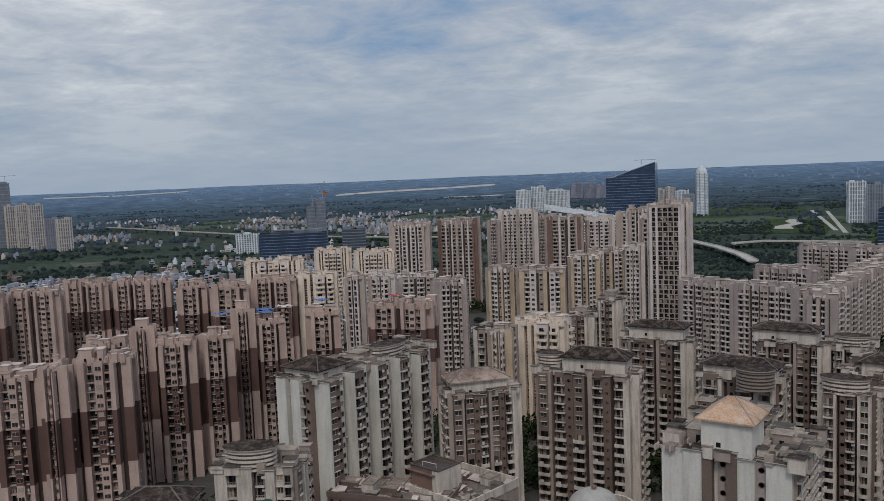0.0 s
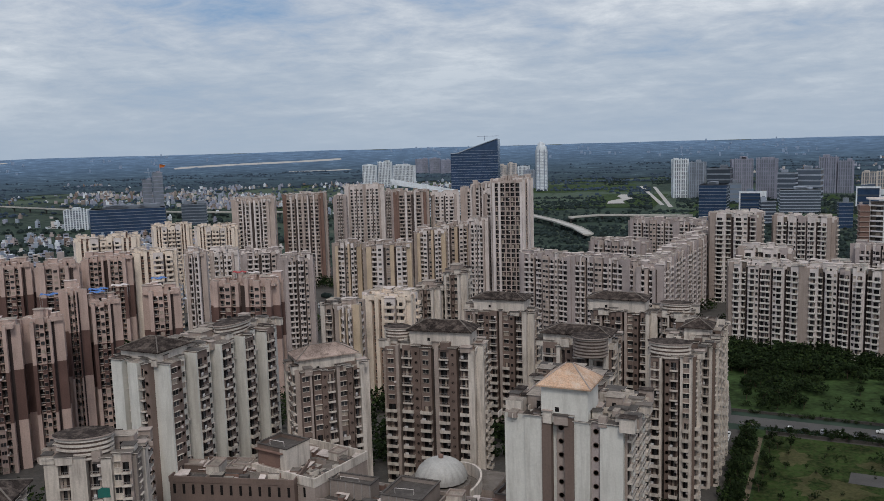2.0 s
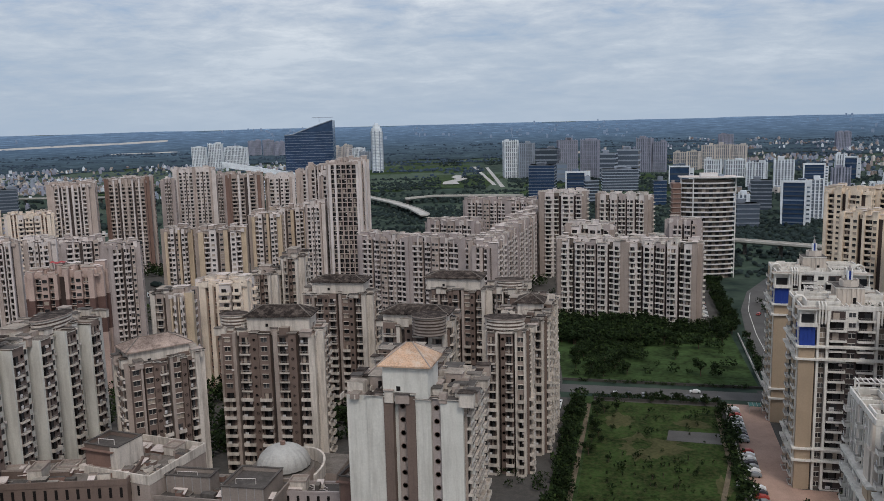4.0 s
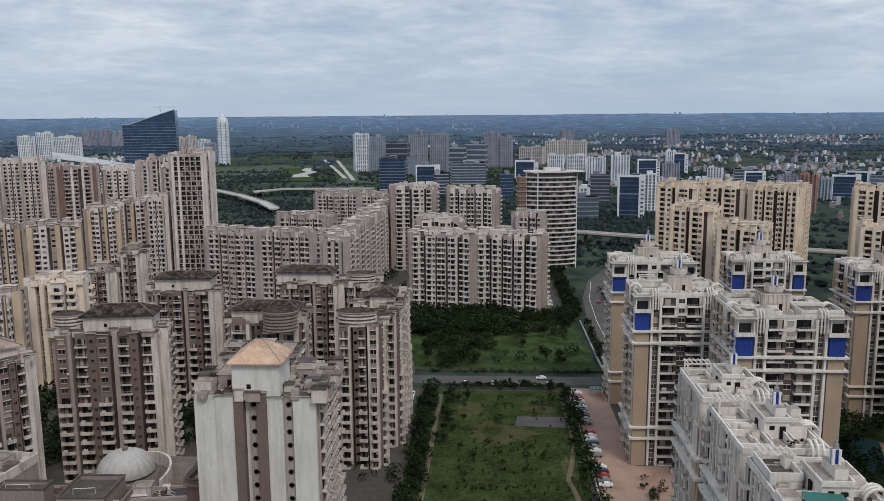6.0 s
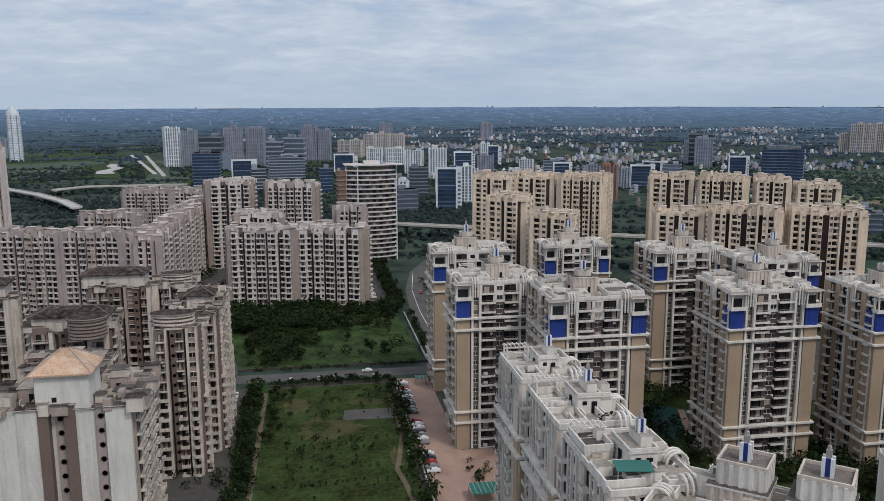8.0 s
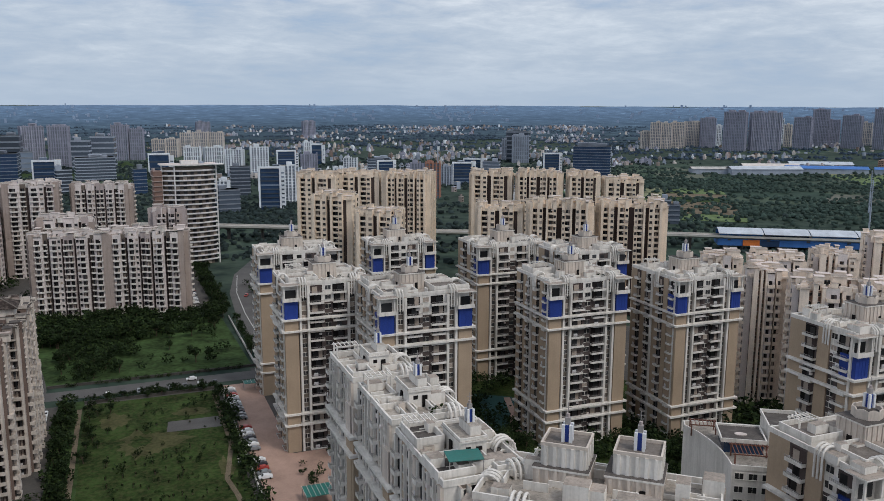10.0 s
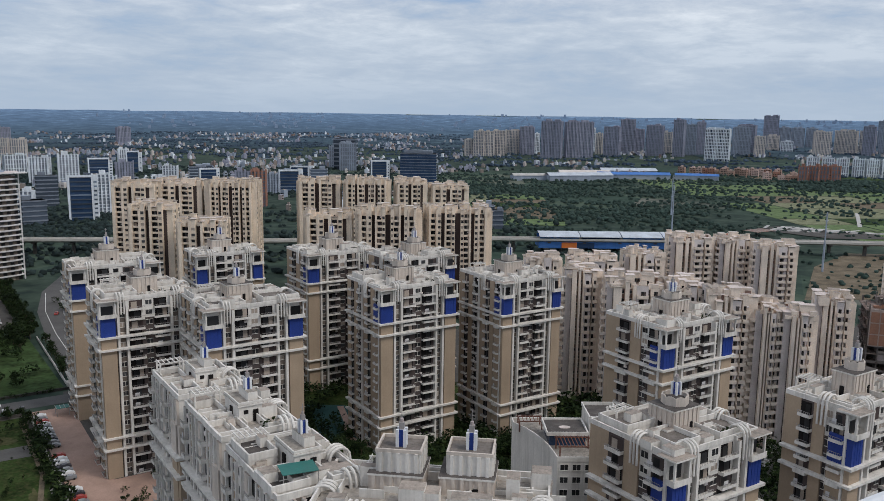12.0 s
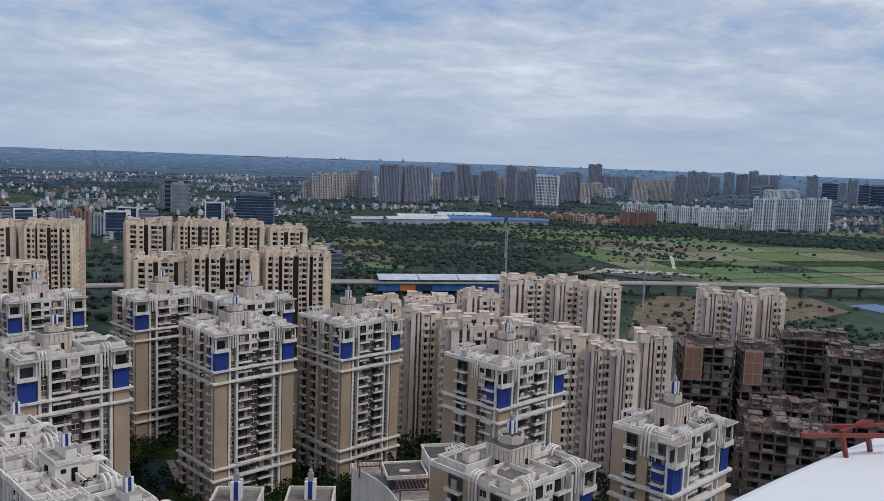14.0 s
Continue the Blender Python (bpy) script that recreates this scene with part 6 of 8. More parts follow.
thicket("thicket", ((-44, 12, 398, 445, 190, 4, 8), (-28, 2, 372, 402, 60, 3, 6), (-26, -6, 343, 366, 34, 2.5, 5), (10, 46, 425, 442, 40, 3, 6), (-62, 44, 428, 442, 60, 4, 7), (12, 44, 405, 428, 22, 3, 6), (-15, 45, 345, 420, 26, 3, 6.5), (-12, 28, 250, 312, 14, 1.5, 4), (-14, 28, 140, 250, 10, 1, 2.5), (12, 16, 257, 261, 5, 1, 1.6), (16, 20.4, 250.5, 256, 6, 1, 1.6), (12, 19.8, 238, 243, 8, 0.8, 1.5), (-4, 6, 228, 238, 8, 0.6, 1.2), (-2, 12, 296, 302, 10, 0.8, 1.6)), 31, "dense dark green thicket on the meadow")
thicket("hedge", ((-24.5, -18.5, 125, 320, 150, 2.5, 5.5), (29.5, 33.5, 130, 316, 95, 2, 5.5), (-16, 31, 317.8, 321.5, 70, 1.2, 2.6), (44, 51, 428, 570, 90, 3, 6), (69, 82, 395, 500, 60, 3, 6), (-24, 45, 338, 341, 60, 1, 2.2)), 32, "dense dark green hedge and verge planting")
# garden trees, with filler ones added to darken gaps between the towers
thicket("garden", ((104, 121, 120, 300, 110, 2.5, 5.5), (98, 116, 118, 215, 80, 2.5, 5.5), (144, 162, 105, 140, 80, 3, 6), (98, 165, 150, 205, 110, 3, 6), (172, 216, 190, 222, 90, 4, 9), (125.2, 143.2, 274.1, 290.1, 22, 3, 6.5), (142.7, 160.7, 212.8, 228.8, 22, 3, 6.5), (123.3, 141.3, 206.1, 222.1, 22, 3, 6.5), (151.7, 169.7, 189.4, 205.4, 22, 3, 6.5), (150.1, 168.1, 202.1, 218.1, 22, 3, 6.5), (96, 124, 240, 300, 60, 3, 6), (100, 125, 225, 252, 30, 2, 5), (140, 166, 190, 212, 40, 3, 6), (186, 212, 160, 200, 50, 3, 7), (86, 100, 150, 218, 40, 2.5, 5), (165, 230, 60, 140, 90, 3, 7), (-300, -250, 240, 300, 90, 4, 9), (47, 62, 208, 245, 20, 1.5, 3), (186, 236, 104, 148, 150, 3, 6), (-92, -78, 205, 235, 24, 3, 6), (-152, -136, 205, 280, 70, 4, 8), (-235, -185, 165, 265, 150, 4, 8), (-100, -78, 250, 330, 60, 4, 8), (-330, -280, 215, 330, 120, 4, 8), (-180, -142, 250, 310, 60, 4, 9), (-235, -195, 240, 300, 70, 5, 10), (-215, -185, 225, 260, 30, 4, 9), (-116, -96, 258, 292, 40, 4, 8), (-300, -265, 400, 440, 40, 4, 8), (-375, -335, 535, 575, 40, 4, 8), (-42, -26, 228, 246, 14, 2, 4), (-350, -290, 255, 340, 60, 4, 9), (-215, -180, 290, 420, 110, 4, 8), (-90, -20, 470, 560, 60, 4, 8), (208, 250, 138, 170, 70, 3, 6)), 33, "dark green garden and filler trees between the towers", 32)


def town(name, zones, seed, label):
    """Small flat-roofed houses, close together, in zones of (az0, az1, r0, r1, count)."""
    rng = random.Random(seed)
    s = Shape()
    for a0, a1, r0, r1, count in zones:
        for _ in range(count):
            if rng.random() < 0.94 and s.v:
                x, y = last[0] + rng.gauss(0, wide), last[1] + rng.gauss(0, wide * 0.6)
            else:
                a, r = radians(rng.uniform(a0, a1)), math.sqrt(rng.uniform(r0 ** 2, r1 ** 2))
                x, y = r * math.sin(a), r * math.cos(a)
                last, wide = (x, y), rng.uniform(22, 75)
            g = ground_z(math.hypot(x, y))
            w, d, h, q = rng.uniform(3.6, 7), rng.uniform(3.6, 7), rng.choice((3.2, 3.2, 6.4, 6.4, 9.6)), rng.uniform(0, 3.14)
            T = (x, y, g, math.cos(q), math.sin(q))
            m = rng.choice(("hazed_white", "hazed_grey", "far_cream", "hazed_grey", "slab_grey", "hazed_brown", "slab_shade", "hazed_brown", "mauve_wall"))
            s.box(-w / 2, -d / 2, 0, w / 2, d / 2, h, m, T, top=rng.choice(("hazed_white", "hazed_grey", "roof_concrete", "hazed_brown", "far_cream")), bottom=False)
            if rng.random() < 0.5:
                s.box(-w * 0.2, -d * 0.2, h, w * 0.3, d * 0.3, h + 2.6, m, T, bottom=False)
            for fl in range(int(h / 3.2) if math.hypot(x, y) < 1500 else 0):
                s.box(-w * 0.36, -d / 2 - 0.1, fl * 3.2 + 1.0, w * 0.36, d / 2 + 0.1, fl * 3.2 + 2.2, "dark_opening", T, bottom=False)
    return tagged(s.obj(name), label, "houses", "", "stuff")


town("low_town", ((-68, -53, 590, 1020, 420), (-60, -38, 600, 1150, 620), (-50, -22, 1250, 2400, 1100), (-66, -40, 1500, 2800, 420)), 21, "pale low-rise houses among trees by the fields")
town("low_town", ((4, 34, 1150, 3200, 1500), (-5, 4, 1750, 2950, 170), (8, 30, 850, 1150, 90)), 22, "pale low-rise town among trees on the plain")
town("low_town", ((34, 72, 1900, 3000, 700), (60, 72, 1650, 1900, 160), (34, 46, 1500, 1800, 120)), 23, "low-rise houses and sheds beyond the green")

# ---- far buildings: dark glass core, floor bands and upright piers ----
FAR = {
    "white": ("hazed_white", "hazed_white", "hazed_opening", 3.2, "pale white tower block far off", "distant apartments"),
    "grey": ("hazed_grey", "hazed_grey", "hazed_opening", 3.2, "grey unfinished high-rise far off", "distant apartments"),
    "brown": ("hazed_brown", "hazed_brown", "hazed_opening", 3.2, "brown-grey high-rise tower far off", "distant apartments"),
    "cream": ("far_cream", "far_cream", "hazed_opening", 3.2, "cream high-rise tower far off", "distant apartments"),
    "office": ("hazed_opening", "pane_office", "pane_office", 4.0, "dark glass office block with grey bands", "distant offices"),
    "band": ("hazed_grey", "pane_office", "pane_office", 4.0, "office block with pale floor bands", "distant offices"),
    "blue": ("hazed_opening", "tower_glass", "tower_glass", 4.0, "dark blue glass office tower", "distant offices"),
    "red": ("terracotta", "terracotta", "hazed_opening", 3.2, "red-brown tower under construction", "distant apartments"),
    "dark": ("hazed_brown", "hazed_opening", "hazed_opening", 3.4, "dark unfinished tower with bare floors", "distant apartments"),
    "silver": ("hazed_white", "hazed_white", "hazed_opening", 3.1, "silver-grey apartment slab with floor bands", "distant apartments"),
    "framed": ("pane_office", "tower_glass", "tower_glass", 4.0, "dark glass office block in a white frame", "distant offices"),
    "glasswhite": ("hazed_white", "hazed_white", "pane_blue", 3.6, "white and blue glass office tower", "distant offices"),
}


def far_tower(kind, x, y, rot, w, d, h, rank=1):
    band, pier, core, fh, label, group = FAR[kind]
    rng = random.Random(int(x * 3 + y))
    r = math.hypot(x, y)
    th = thing("office_block" if "office" in group else "apartment_tower", pose(x, y, ground_z(r), 0, 0, rot), label, "building", group)
    c = Shape()
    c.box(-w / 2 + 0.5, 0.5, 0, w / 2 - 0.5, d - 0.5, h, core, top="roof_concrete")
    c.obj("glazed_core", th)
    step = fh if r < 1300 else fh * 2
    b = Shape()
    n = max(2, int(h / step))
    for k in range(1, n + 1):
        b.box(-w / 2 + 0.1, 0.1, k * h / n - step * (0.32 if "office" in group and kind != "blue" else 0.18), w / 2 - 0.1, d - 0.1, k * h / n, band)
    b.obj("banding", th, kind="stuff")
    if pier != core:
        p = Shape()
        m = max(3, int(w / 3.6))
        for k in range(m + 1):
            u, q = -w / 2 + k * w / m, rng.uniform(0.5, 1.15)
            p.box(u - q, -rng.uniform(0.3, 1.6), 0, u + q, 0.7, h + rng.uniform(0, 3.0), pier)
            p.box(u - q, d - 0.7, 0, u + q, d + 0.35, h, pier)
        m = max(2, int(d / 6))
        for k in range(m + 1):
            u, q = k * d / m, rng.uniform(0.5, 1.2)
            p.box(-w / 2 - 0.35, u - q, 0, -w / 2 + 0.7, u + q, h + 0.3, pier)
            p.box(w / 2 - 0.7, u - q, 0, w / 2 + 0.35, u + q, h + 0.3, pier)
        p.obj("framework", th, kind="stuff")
    if kind == "framed":
        for u in (-w / 2, w / 2):
            f = Shape()
            f.box(u - 0.9, -0.6, 0, u + 0.9, 1.4, h + 1.6, "hazed_white")
            f.obj("frame_upright", th, "white frame upright")
        f = Shape()
        f.box(-w / 2 + 0.9, -0.6, h - 0.8, w / 2 - 0.9, 1.2, h + 1.4, "hazed_white")
        f.obj("frame_head", th, "white frame head")
        f = Shape()
        f.box(w / 2 + 0.1, d * 0.35, 0, w / 2 + w * 0.22, d * 0.95, h * rng.uniform(0.88, 1.06), "hazed_white", top="roof_concrete")
        for k in range(1, n):
            f.box(w / 2 + w * 0.04, d * 0.35 - 0.15, k * h / n - 2.2, w / 2 + w * 0.18, d * 0.35 + 0.1, k * h / n - 0.6, "pane_office")
        f.obj("stair_core", th, "white stair core with dark windows")
    t = Shape()
    for k in range(max(1, int(w / 14))):
        u = rng.uniform(-w * 0.3, w * 0.3)
        t.box(u - w * 0.12 - 1, d * 0.3, h, u + w * 0.12 + 1, d * 0.7, h + rng.uniform(2, 5), band if band != "pane_blue" else "hazed_grey")
    t.obj("roof_house", th)
    if kind in ("red", "dark") and rank == 1:
        k = Shape()
        k.tube([(w * 0.3, d * 0.5, h), (w * 0.3, d * 0.5, h + 14)], 0.5, "hazed_grey", 4)
        k.tube([(w * 0.3 - 8, d * 0.5, h + 13), (w * 0.3 + 20, d * 0.5, h + 15)], 0.4, "hazed_grey", 4)
        k.obj("crane", th)
    return th


# office quarter and towers beyond the meadow
far_tower("white", -228, 1526, 20, 24, 20, 69)
far_tower("grey", -201, 1523, -5, 24, 20, 64)
far_tower("office", -159, 1478, -4, 39, 30, 55)
far_tower("blue", -123, 1082, -1, 34, 29, 49)
far_tower("brown", -123, 1516, 14, 33, 25, 68)
far_tower("brown", -86, 1513, -8, 30, 22, 68)
far_tower("band", -51, 1430, -11, 27, 22, 48)
far_tower("band", -18, 1452, -11, 36, 23, 53)
far_tower("band", -25, 1232, 6, 52, 30, 33)
far_tower("framed", -80, 1101, -1, 25, 17, 38)
far_tower("brown", 10, 1658, -13, 28, 19, 65)
far_tower("brown", 39, 1655, -10, 23, 18, 58)
far_tower("cream", 81, 1721, -8, 24, 21, 35)
far_tower("cream", 105, 1718, -17, 21, 19, 36)
far_tower("cream", 137, 1752, -1, 24, 17, 46)
far_tower("cream", 164, 1750, -11, 26, 18, 47)
far_tower("cream", 193, 1747, -16, 27, 22, 46)
far_tower("white", 124, 1493, -11, 26, 22, 31)
far_tower("white", 164, 1518, 4, 32, 21, 29)
far_tower("brown", 257, 2637, 5, 39, 24, 42)
far_tower("white", 163, 1256, -21, 24, 17, 39)
far_tower("white", 201, 1253, -6, 25, 21, 42)
far_tower("framed", 240, 1250, -4, 27, 23, 36)
far_tower("office", 136, 992, -4, 23, 15, 34)
far_tower("framed", 146, 852, -14, 21, 14, 43)
far_tower("white", 174, 899, -4, 16, 11, 41)
far_tower("blue", 27, 1051, 10, 16, 10, 30)
far_tower("white", 324, 1475, 0, 15, 10, 38)
far_tower("framed", 332, 1448, -18, 19, 14, 35)
far_tower("brown", 549, 2483, 1, 35, 24, 48)
far_tower("white", 337, 1243, -22, 20, 14, 24)
far_tower("white", 290, 1130, -26, 14, 11, 18)
far_tower("framed", 360, 1134, -4, 23, 15, 26)
far_tower("red", 339, 890, -25, 16, 12, 40)
far_tower("brown", 379, 1049, -16, 20, 17, 28)
far_tower("grey", 405, 1013, -10, 15, 11, 26)
far_tower("framed", 433, 1025, -18, 26, 23, 29)
far_tower("framed", 505, 1157, -35, 27, 19, 24)
far_tower("band", 517, 1115, -29, 25, 21, 23)
far_tower("band", 719, 1440, -36, 40, 30, 54)
far_tower("grey", 698, 1442, -31, 13, 10, 39)
far_tower("white", 102, 903, -19, 16, 11, 26)
far_tower("office", 104, 841, 6, 22, 17, 23)
far_tower("white", 172, 1028, -23, 19, 14, 20)
far_tower("band", -57, 1077, 14, 18, 12, 29)
far_tower("framed", 62, 1330, -3, 30, 20, 30)
far_tower("white", 222, 1105, -12, 20, 14, 22)
far_tower("brown", 262, 1190, -8, 22, 15, 34)
far_tower("office", -125, 1411, 11, 18, 13, 33)
# glass box and slabs east of them
far_tower("blue", 630, 1021, -36, 53, 30, 48)
far_tower("office", 694, 1384, -37, 41, 30, 56)
far_tower("grey", 687, 1355, -22, 28, 21, 49)
far_tower("band", 371, 1200, -13, 35, 29, 25)
far_tower("framed", 614, 1107, -18, 24, 19, 33)
far_tower("band", 492, 662, -30, 13, 11, 17)
far_tower("office", 472, 620, -25, 11, 10, 18)
# high-rises across the green
far_tower("cream", 1188, 1685, -22, 19, 13, 41)
far_tower("cream", 1199, 1661, -45, 24, 14, 62)
far_tower("cream", 1227, 1657, -30, 23, 16, 61)
far_tower("cream", 1274, 1674, -25, 27, 22, 62)
far_tower("cream", 1348, 1714, -31, 35, 28, 62)
far_tower("brown", 1355, 1664, -32, 33, 28, 72)
far_tower("white", 1423, 1706, -26, 11, 10, 53)
far_tower("brown", 1319, 1531, -50, 47, 30, 88)
far_tower("brown", 1400, 1517, -29, 65, 30, 87)
far_tower("cream", 1576, 1635, -55, 16, 13, 55)
far_tower("brown", 1530, 1542, -55, 38, 30, 75)
far_tower("brown", 1673, 1623, -40, 36, 28, 93)
far_tower("brown", 1711, 1618, -36, 26, 16, 67)
far_tower("brown", 1664, 1522, -57, 41, 30, 79)
far_tower("cream", 1811, 1605, -54, 20, 16, 59)
far_tower("brown", 1695, 1468, -63, 25, 22, 95)
far_tower("grey", 1785, 1503, -53, 26, 17, 82)
far_tower("brown", 1821, 1498, -37, 19, 14, 89)
far_tower("glasswhite", 1635, 1298, -59, 54, 30, 76)
far_tower("brown", 2018, 1504, -63, 46, 30, 79)
far_tower("brown", 2282, 1611, -52, 42, 30, 100)
far_tower("cream", 1914, 1380, -42, 23, 20, 54)
far_tower("cream", 2187, 1532, -41, 29, 22, 44)
far_tower("white", 2182, 1484, -52, 32, 24, 30)
far_tower("grey", 2333, 1595, -42, 31, 21, 64)
far_tower("grey", 2382, 1581, -44, 34, 25, 62)
far_tower("grey", 2430, 1566, -49, 31, 20, 61)
far_tower("cream", 2156, 1355, -49, 42, 30, 64)
far_tower("cream", 2219, 1328, -69, 54, 30, 66)
far_tower("cream", 2334, 1331, -67, 40, 28, 63)
far_tower("grey", 2718, 1501, -68, 28, 25, 82)
far_tower("grey", 2767, 1484, -54, 36, 30, 79)
far_tower("grey", 2819, 1464, -56, 32, 29, 63)
far_tower("grey", 2884, 1441, -56, 32, 28, 80)
far_tower("grey", 2938, 1419, -74, 40, 27, 73)
far_tower("grey", 2990, 1399, -56, 29, 21, 86)
far_tower("grey", 3035, 1380, -52, 29, 20, 69)
far_tower("grey", 3080, 1361, -62, 29, 18, 70)
far_tower("grey", 2995, 1185, -63, 34, 21, 78)
far_tower("blue", 2997, 1126, -82, 51, 30, 57)
far_tower("grey", 3195, 1153, -64, 21, 15, 52)
far_tower("grey", 2885, 1011, -76, 28, 19, 74)
far_tower("blue", 2735, 925, -82, 29, 20, 66)
far_tower("blue", 2792, 900, -62, 43, 30, 63)
far_tower("band", 2755, 1282, -68, 27, 17, 39)
far_tower("band", 2809, 1261, -57, 37, 26, 43)
far_tower("white", 2895, 1226, -56, 75, 30, 28)
far_tower("white", 1418, 907, -50, 19, 16, 34, rank=2)
far_tower("white", 1435, 888, -62, 19, 13, 33, rank=2)
far_tower("white", 1452, 869, -49, 19, 12, 33, rank=2)
far_tower("white", 1470, 850, -63, 19, 16, 33, rank=2)
far_tower("white", 1487, 832, -51, 19, 15, 32, rank=2)
far_tower("white", 1504, 813, -49, 19, 16, 32, rank=2)
far_tower("white", 1521, 794, -55, 18, 16, 32, rank=2)
far_tower("white", 1538, 776, -76, 18, 14, 32, rank=2)
far_tower("white", 1555, 757, -70, 18, 11, 31, rank=2)
far_tower("white", 1572, 738, -55, 18, 14, 31, rank=2)
far_tower("white", 1442, 764, -49, 17, 11, 30, rank=2)
far_tower("white", 1470, 754, -52, 17, 15, 30, rank=2)
far_tower("white", 1498, 743, -55, 17, 12, 30, rank=2)
far_tower("white", 1527, 732, -68, 17, 11, 30, rank=2)
far_tower("white", 1556, 721, -77, 17, 14, 31, rank=2)
far_tower("silver", 1449, 666, -72, 16, 11, 58)
far_tower("silver", 1472, 656, -80, 17, 14, 58)
far_tower("silver", 1498, 646, -71, 19, 12, 59)
far_tower("silver", 1528, 634, -78, 19, 12, 59)
far_tower("silver", 1564, 620, -58, 19, 14, 60)
far_tower("silver", 1595, 607, -79, 19, 14, 60)
far_tower("red", 1257, 821, -61, 13, 10, 27)
far_tower("red", 1277, 814, -68, 14, 11, 27)
far_tower("red", 1296, 807, -54, 14, 10, 27)
far_tower("red", 1316, 799, -46, 14, 10, 27)
# towers by the river road
far_tower("dark", -1627, 827, 67, 32, 26, 126)
far_tower("white", -1681, 814, 73, 23, 21, 61)
far_tower("cream", -1605, 830, 76, 16, 10, 81)
far_tower("cream", -1573, 836, 67, 18, 14, 83)
far_tower("cream", -1506, 827, 74, 23, 17, 82)
far_tower("brown", -1429, 810, 55, 19, 14, 58)
far_tower("cream", -1396, 817, 72, 23, 16, 57)
far_tower("white", -973, 860, 37, 31, 27, 29)
far_tower("blue", -821, 809, 41, 94, 26, 37)
far_tower("office", -841, 957, 37, 36, 23, 31)
far_tower("dark", -1169, 1206, 50, 17, 15, 57)
far_tower("dark", -1144, 1209, 57, 18, 12, 70)
far_tower("white", -1061, 1872, 21, 33, 24, 58)
far_tower("white", -1042, 1918, 15, 32, 24, 65)
far_tower("white", -1037, 2018, 16, 56, 30, 52)
far_tower("brown", -1240, 2558, 38, 38, 24, 50)
far_tower("brown", -1189, 2552, 32, 34, 23, 51)
far_tower("brown", -1144, 2546, 37, 37, 30, 45)
far_tower("cream", -866, 2329, 28, 29, 24, 39)
far_tower("cream", -829, 2320, 30, 23, 19, 45)
far_tower("white", -728, 2125, 32, 29, 20, 41)
far_tower("grey", -615, 1830, 9, 22, 17, 42)

# flag on the unfinished tower
fl = Shape()
fl.tube([(0, 0, 0), (0, 0, 16)], 0.35, "hazed_grey", 4)
fl.poly([(0.3, 0, 9), (9, 1.5, 10), (14, 0.5, 13), (8, -0.5, 15), (0.3, 0, 15.6)], "orange_sign")
tagged(fl.obj("flag"), "orange flag on a tall pole", "flag").matrix_world = pose(-1144, 1215, 69.6)

# ---- metro viaduct and station ----
def viaduct(pts, z, w, label, piers=28.0):
    th = thing("viaduct", Matrix.Identity(4), label, "viaduct", "viaducts")
    s = Shape()
    carry = 0.0
    for (x0, y0), (x1, y1) in zip(pts, pts[1:]):
        ln, a = math.hypot(x1 - x0, y1 - y0), math.atan2(y1 - y0, x1 - x0)
        T = (x0, y0, 0, math.cos(a), math.sin(a))
        u = carry
        while u < ln:
            p = Shape()
            p.box(u - 1.1, -1.1, 0, u + 1.1, 1.1, z - 2.6, "paving", T)
            p.box(u - 1.2, -w * 0.42, z - 2.6, u + 1.2, w * 0.42, z - 1.6, "paving", T)
            p.obj("pier", th)
            u += piers
        carry = u - ln
    e = w / 2
    s.along(pts, [(-e - 0.2, z - 0.4), (-e * 0.55, z - 1.7), (e * 0.55, z - 1.7), (e + 0.2, z - 0.4), (e + 0.2, z + 1.2), (e - 0.15, z + 1.2), (e - 0.15, z), (-e + 0.15, z), (-e + 0.15, z + 1.2), (-e - 0.2, z + 1.2)], "kerb")
    s.obj("deck", th)
    return th


viaduct([(-120, 775), (68, 686), (127, 654), (225, 594), (396, 516), (609, 380), (793, 243), (1040, 60)], 10.5, 10, "grey concrete metro viaduct on round-headed piers")
viaduct([(-1900, 1225), (-1474, 1130), (-1258, 1084), (-940, 1060), (-700, 1090)], 9.0, 9, "long pale concrete viaduct across the fields", 60)
viaduct([(-420, 1130), (-366, 1093), (-306, 1016), (-257, 938), (-229, 880)], 7.5, 12, "curving pale concrete flyover", 50)
viaduct([(-300, 1065), (-271, 1101), (-150, 1106)], 7.5, 12, "curving pale concrete flyover ramp", 50)
strip("road", [(-212, 1320), (-335, 1863)], 7, 1.1, "sand", "pale straight road across the fields")
strip("road", [(-232, 1361), (-372, 1900)], 7, 1.1, "sand", "pale straight road across the fields")
strip("pond", [(-312, 1385), (-326, 1440), (-318, 1505), (-338, 1560), (-348, 1610)], [30, 24, 20, 24, 12], 1.3, "sand", "pale pond among the green fields", "pond")


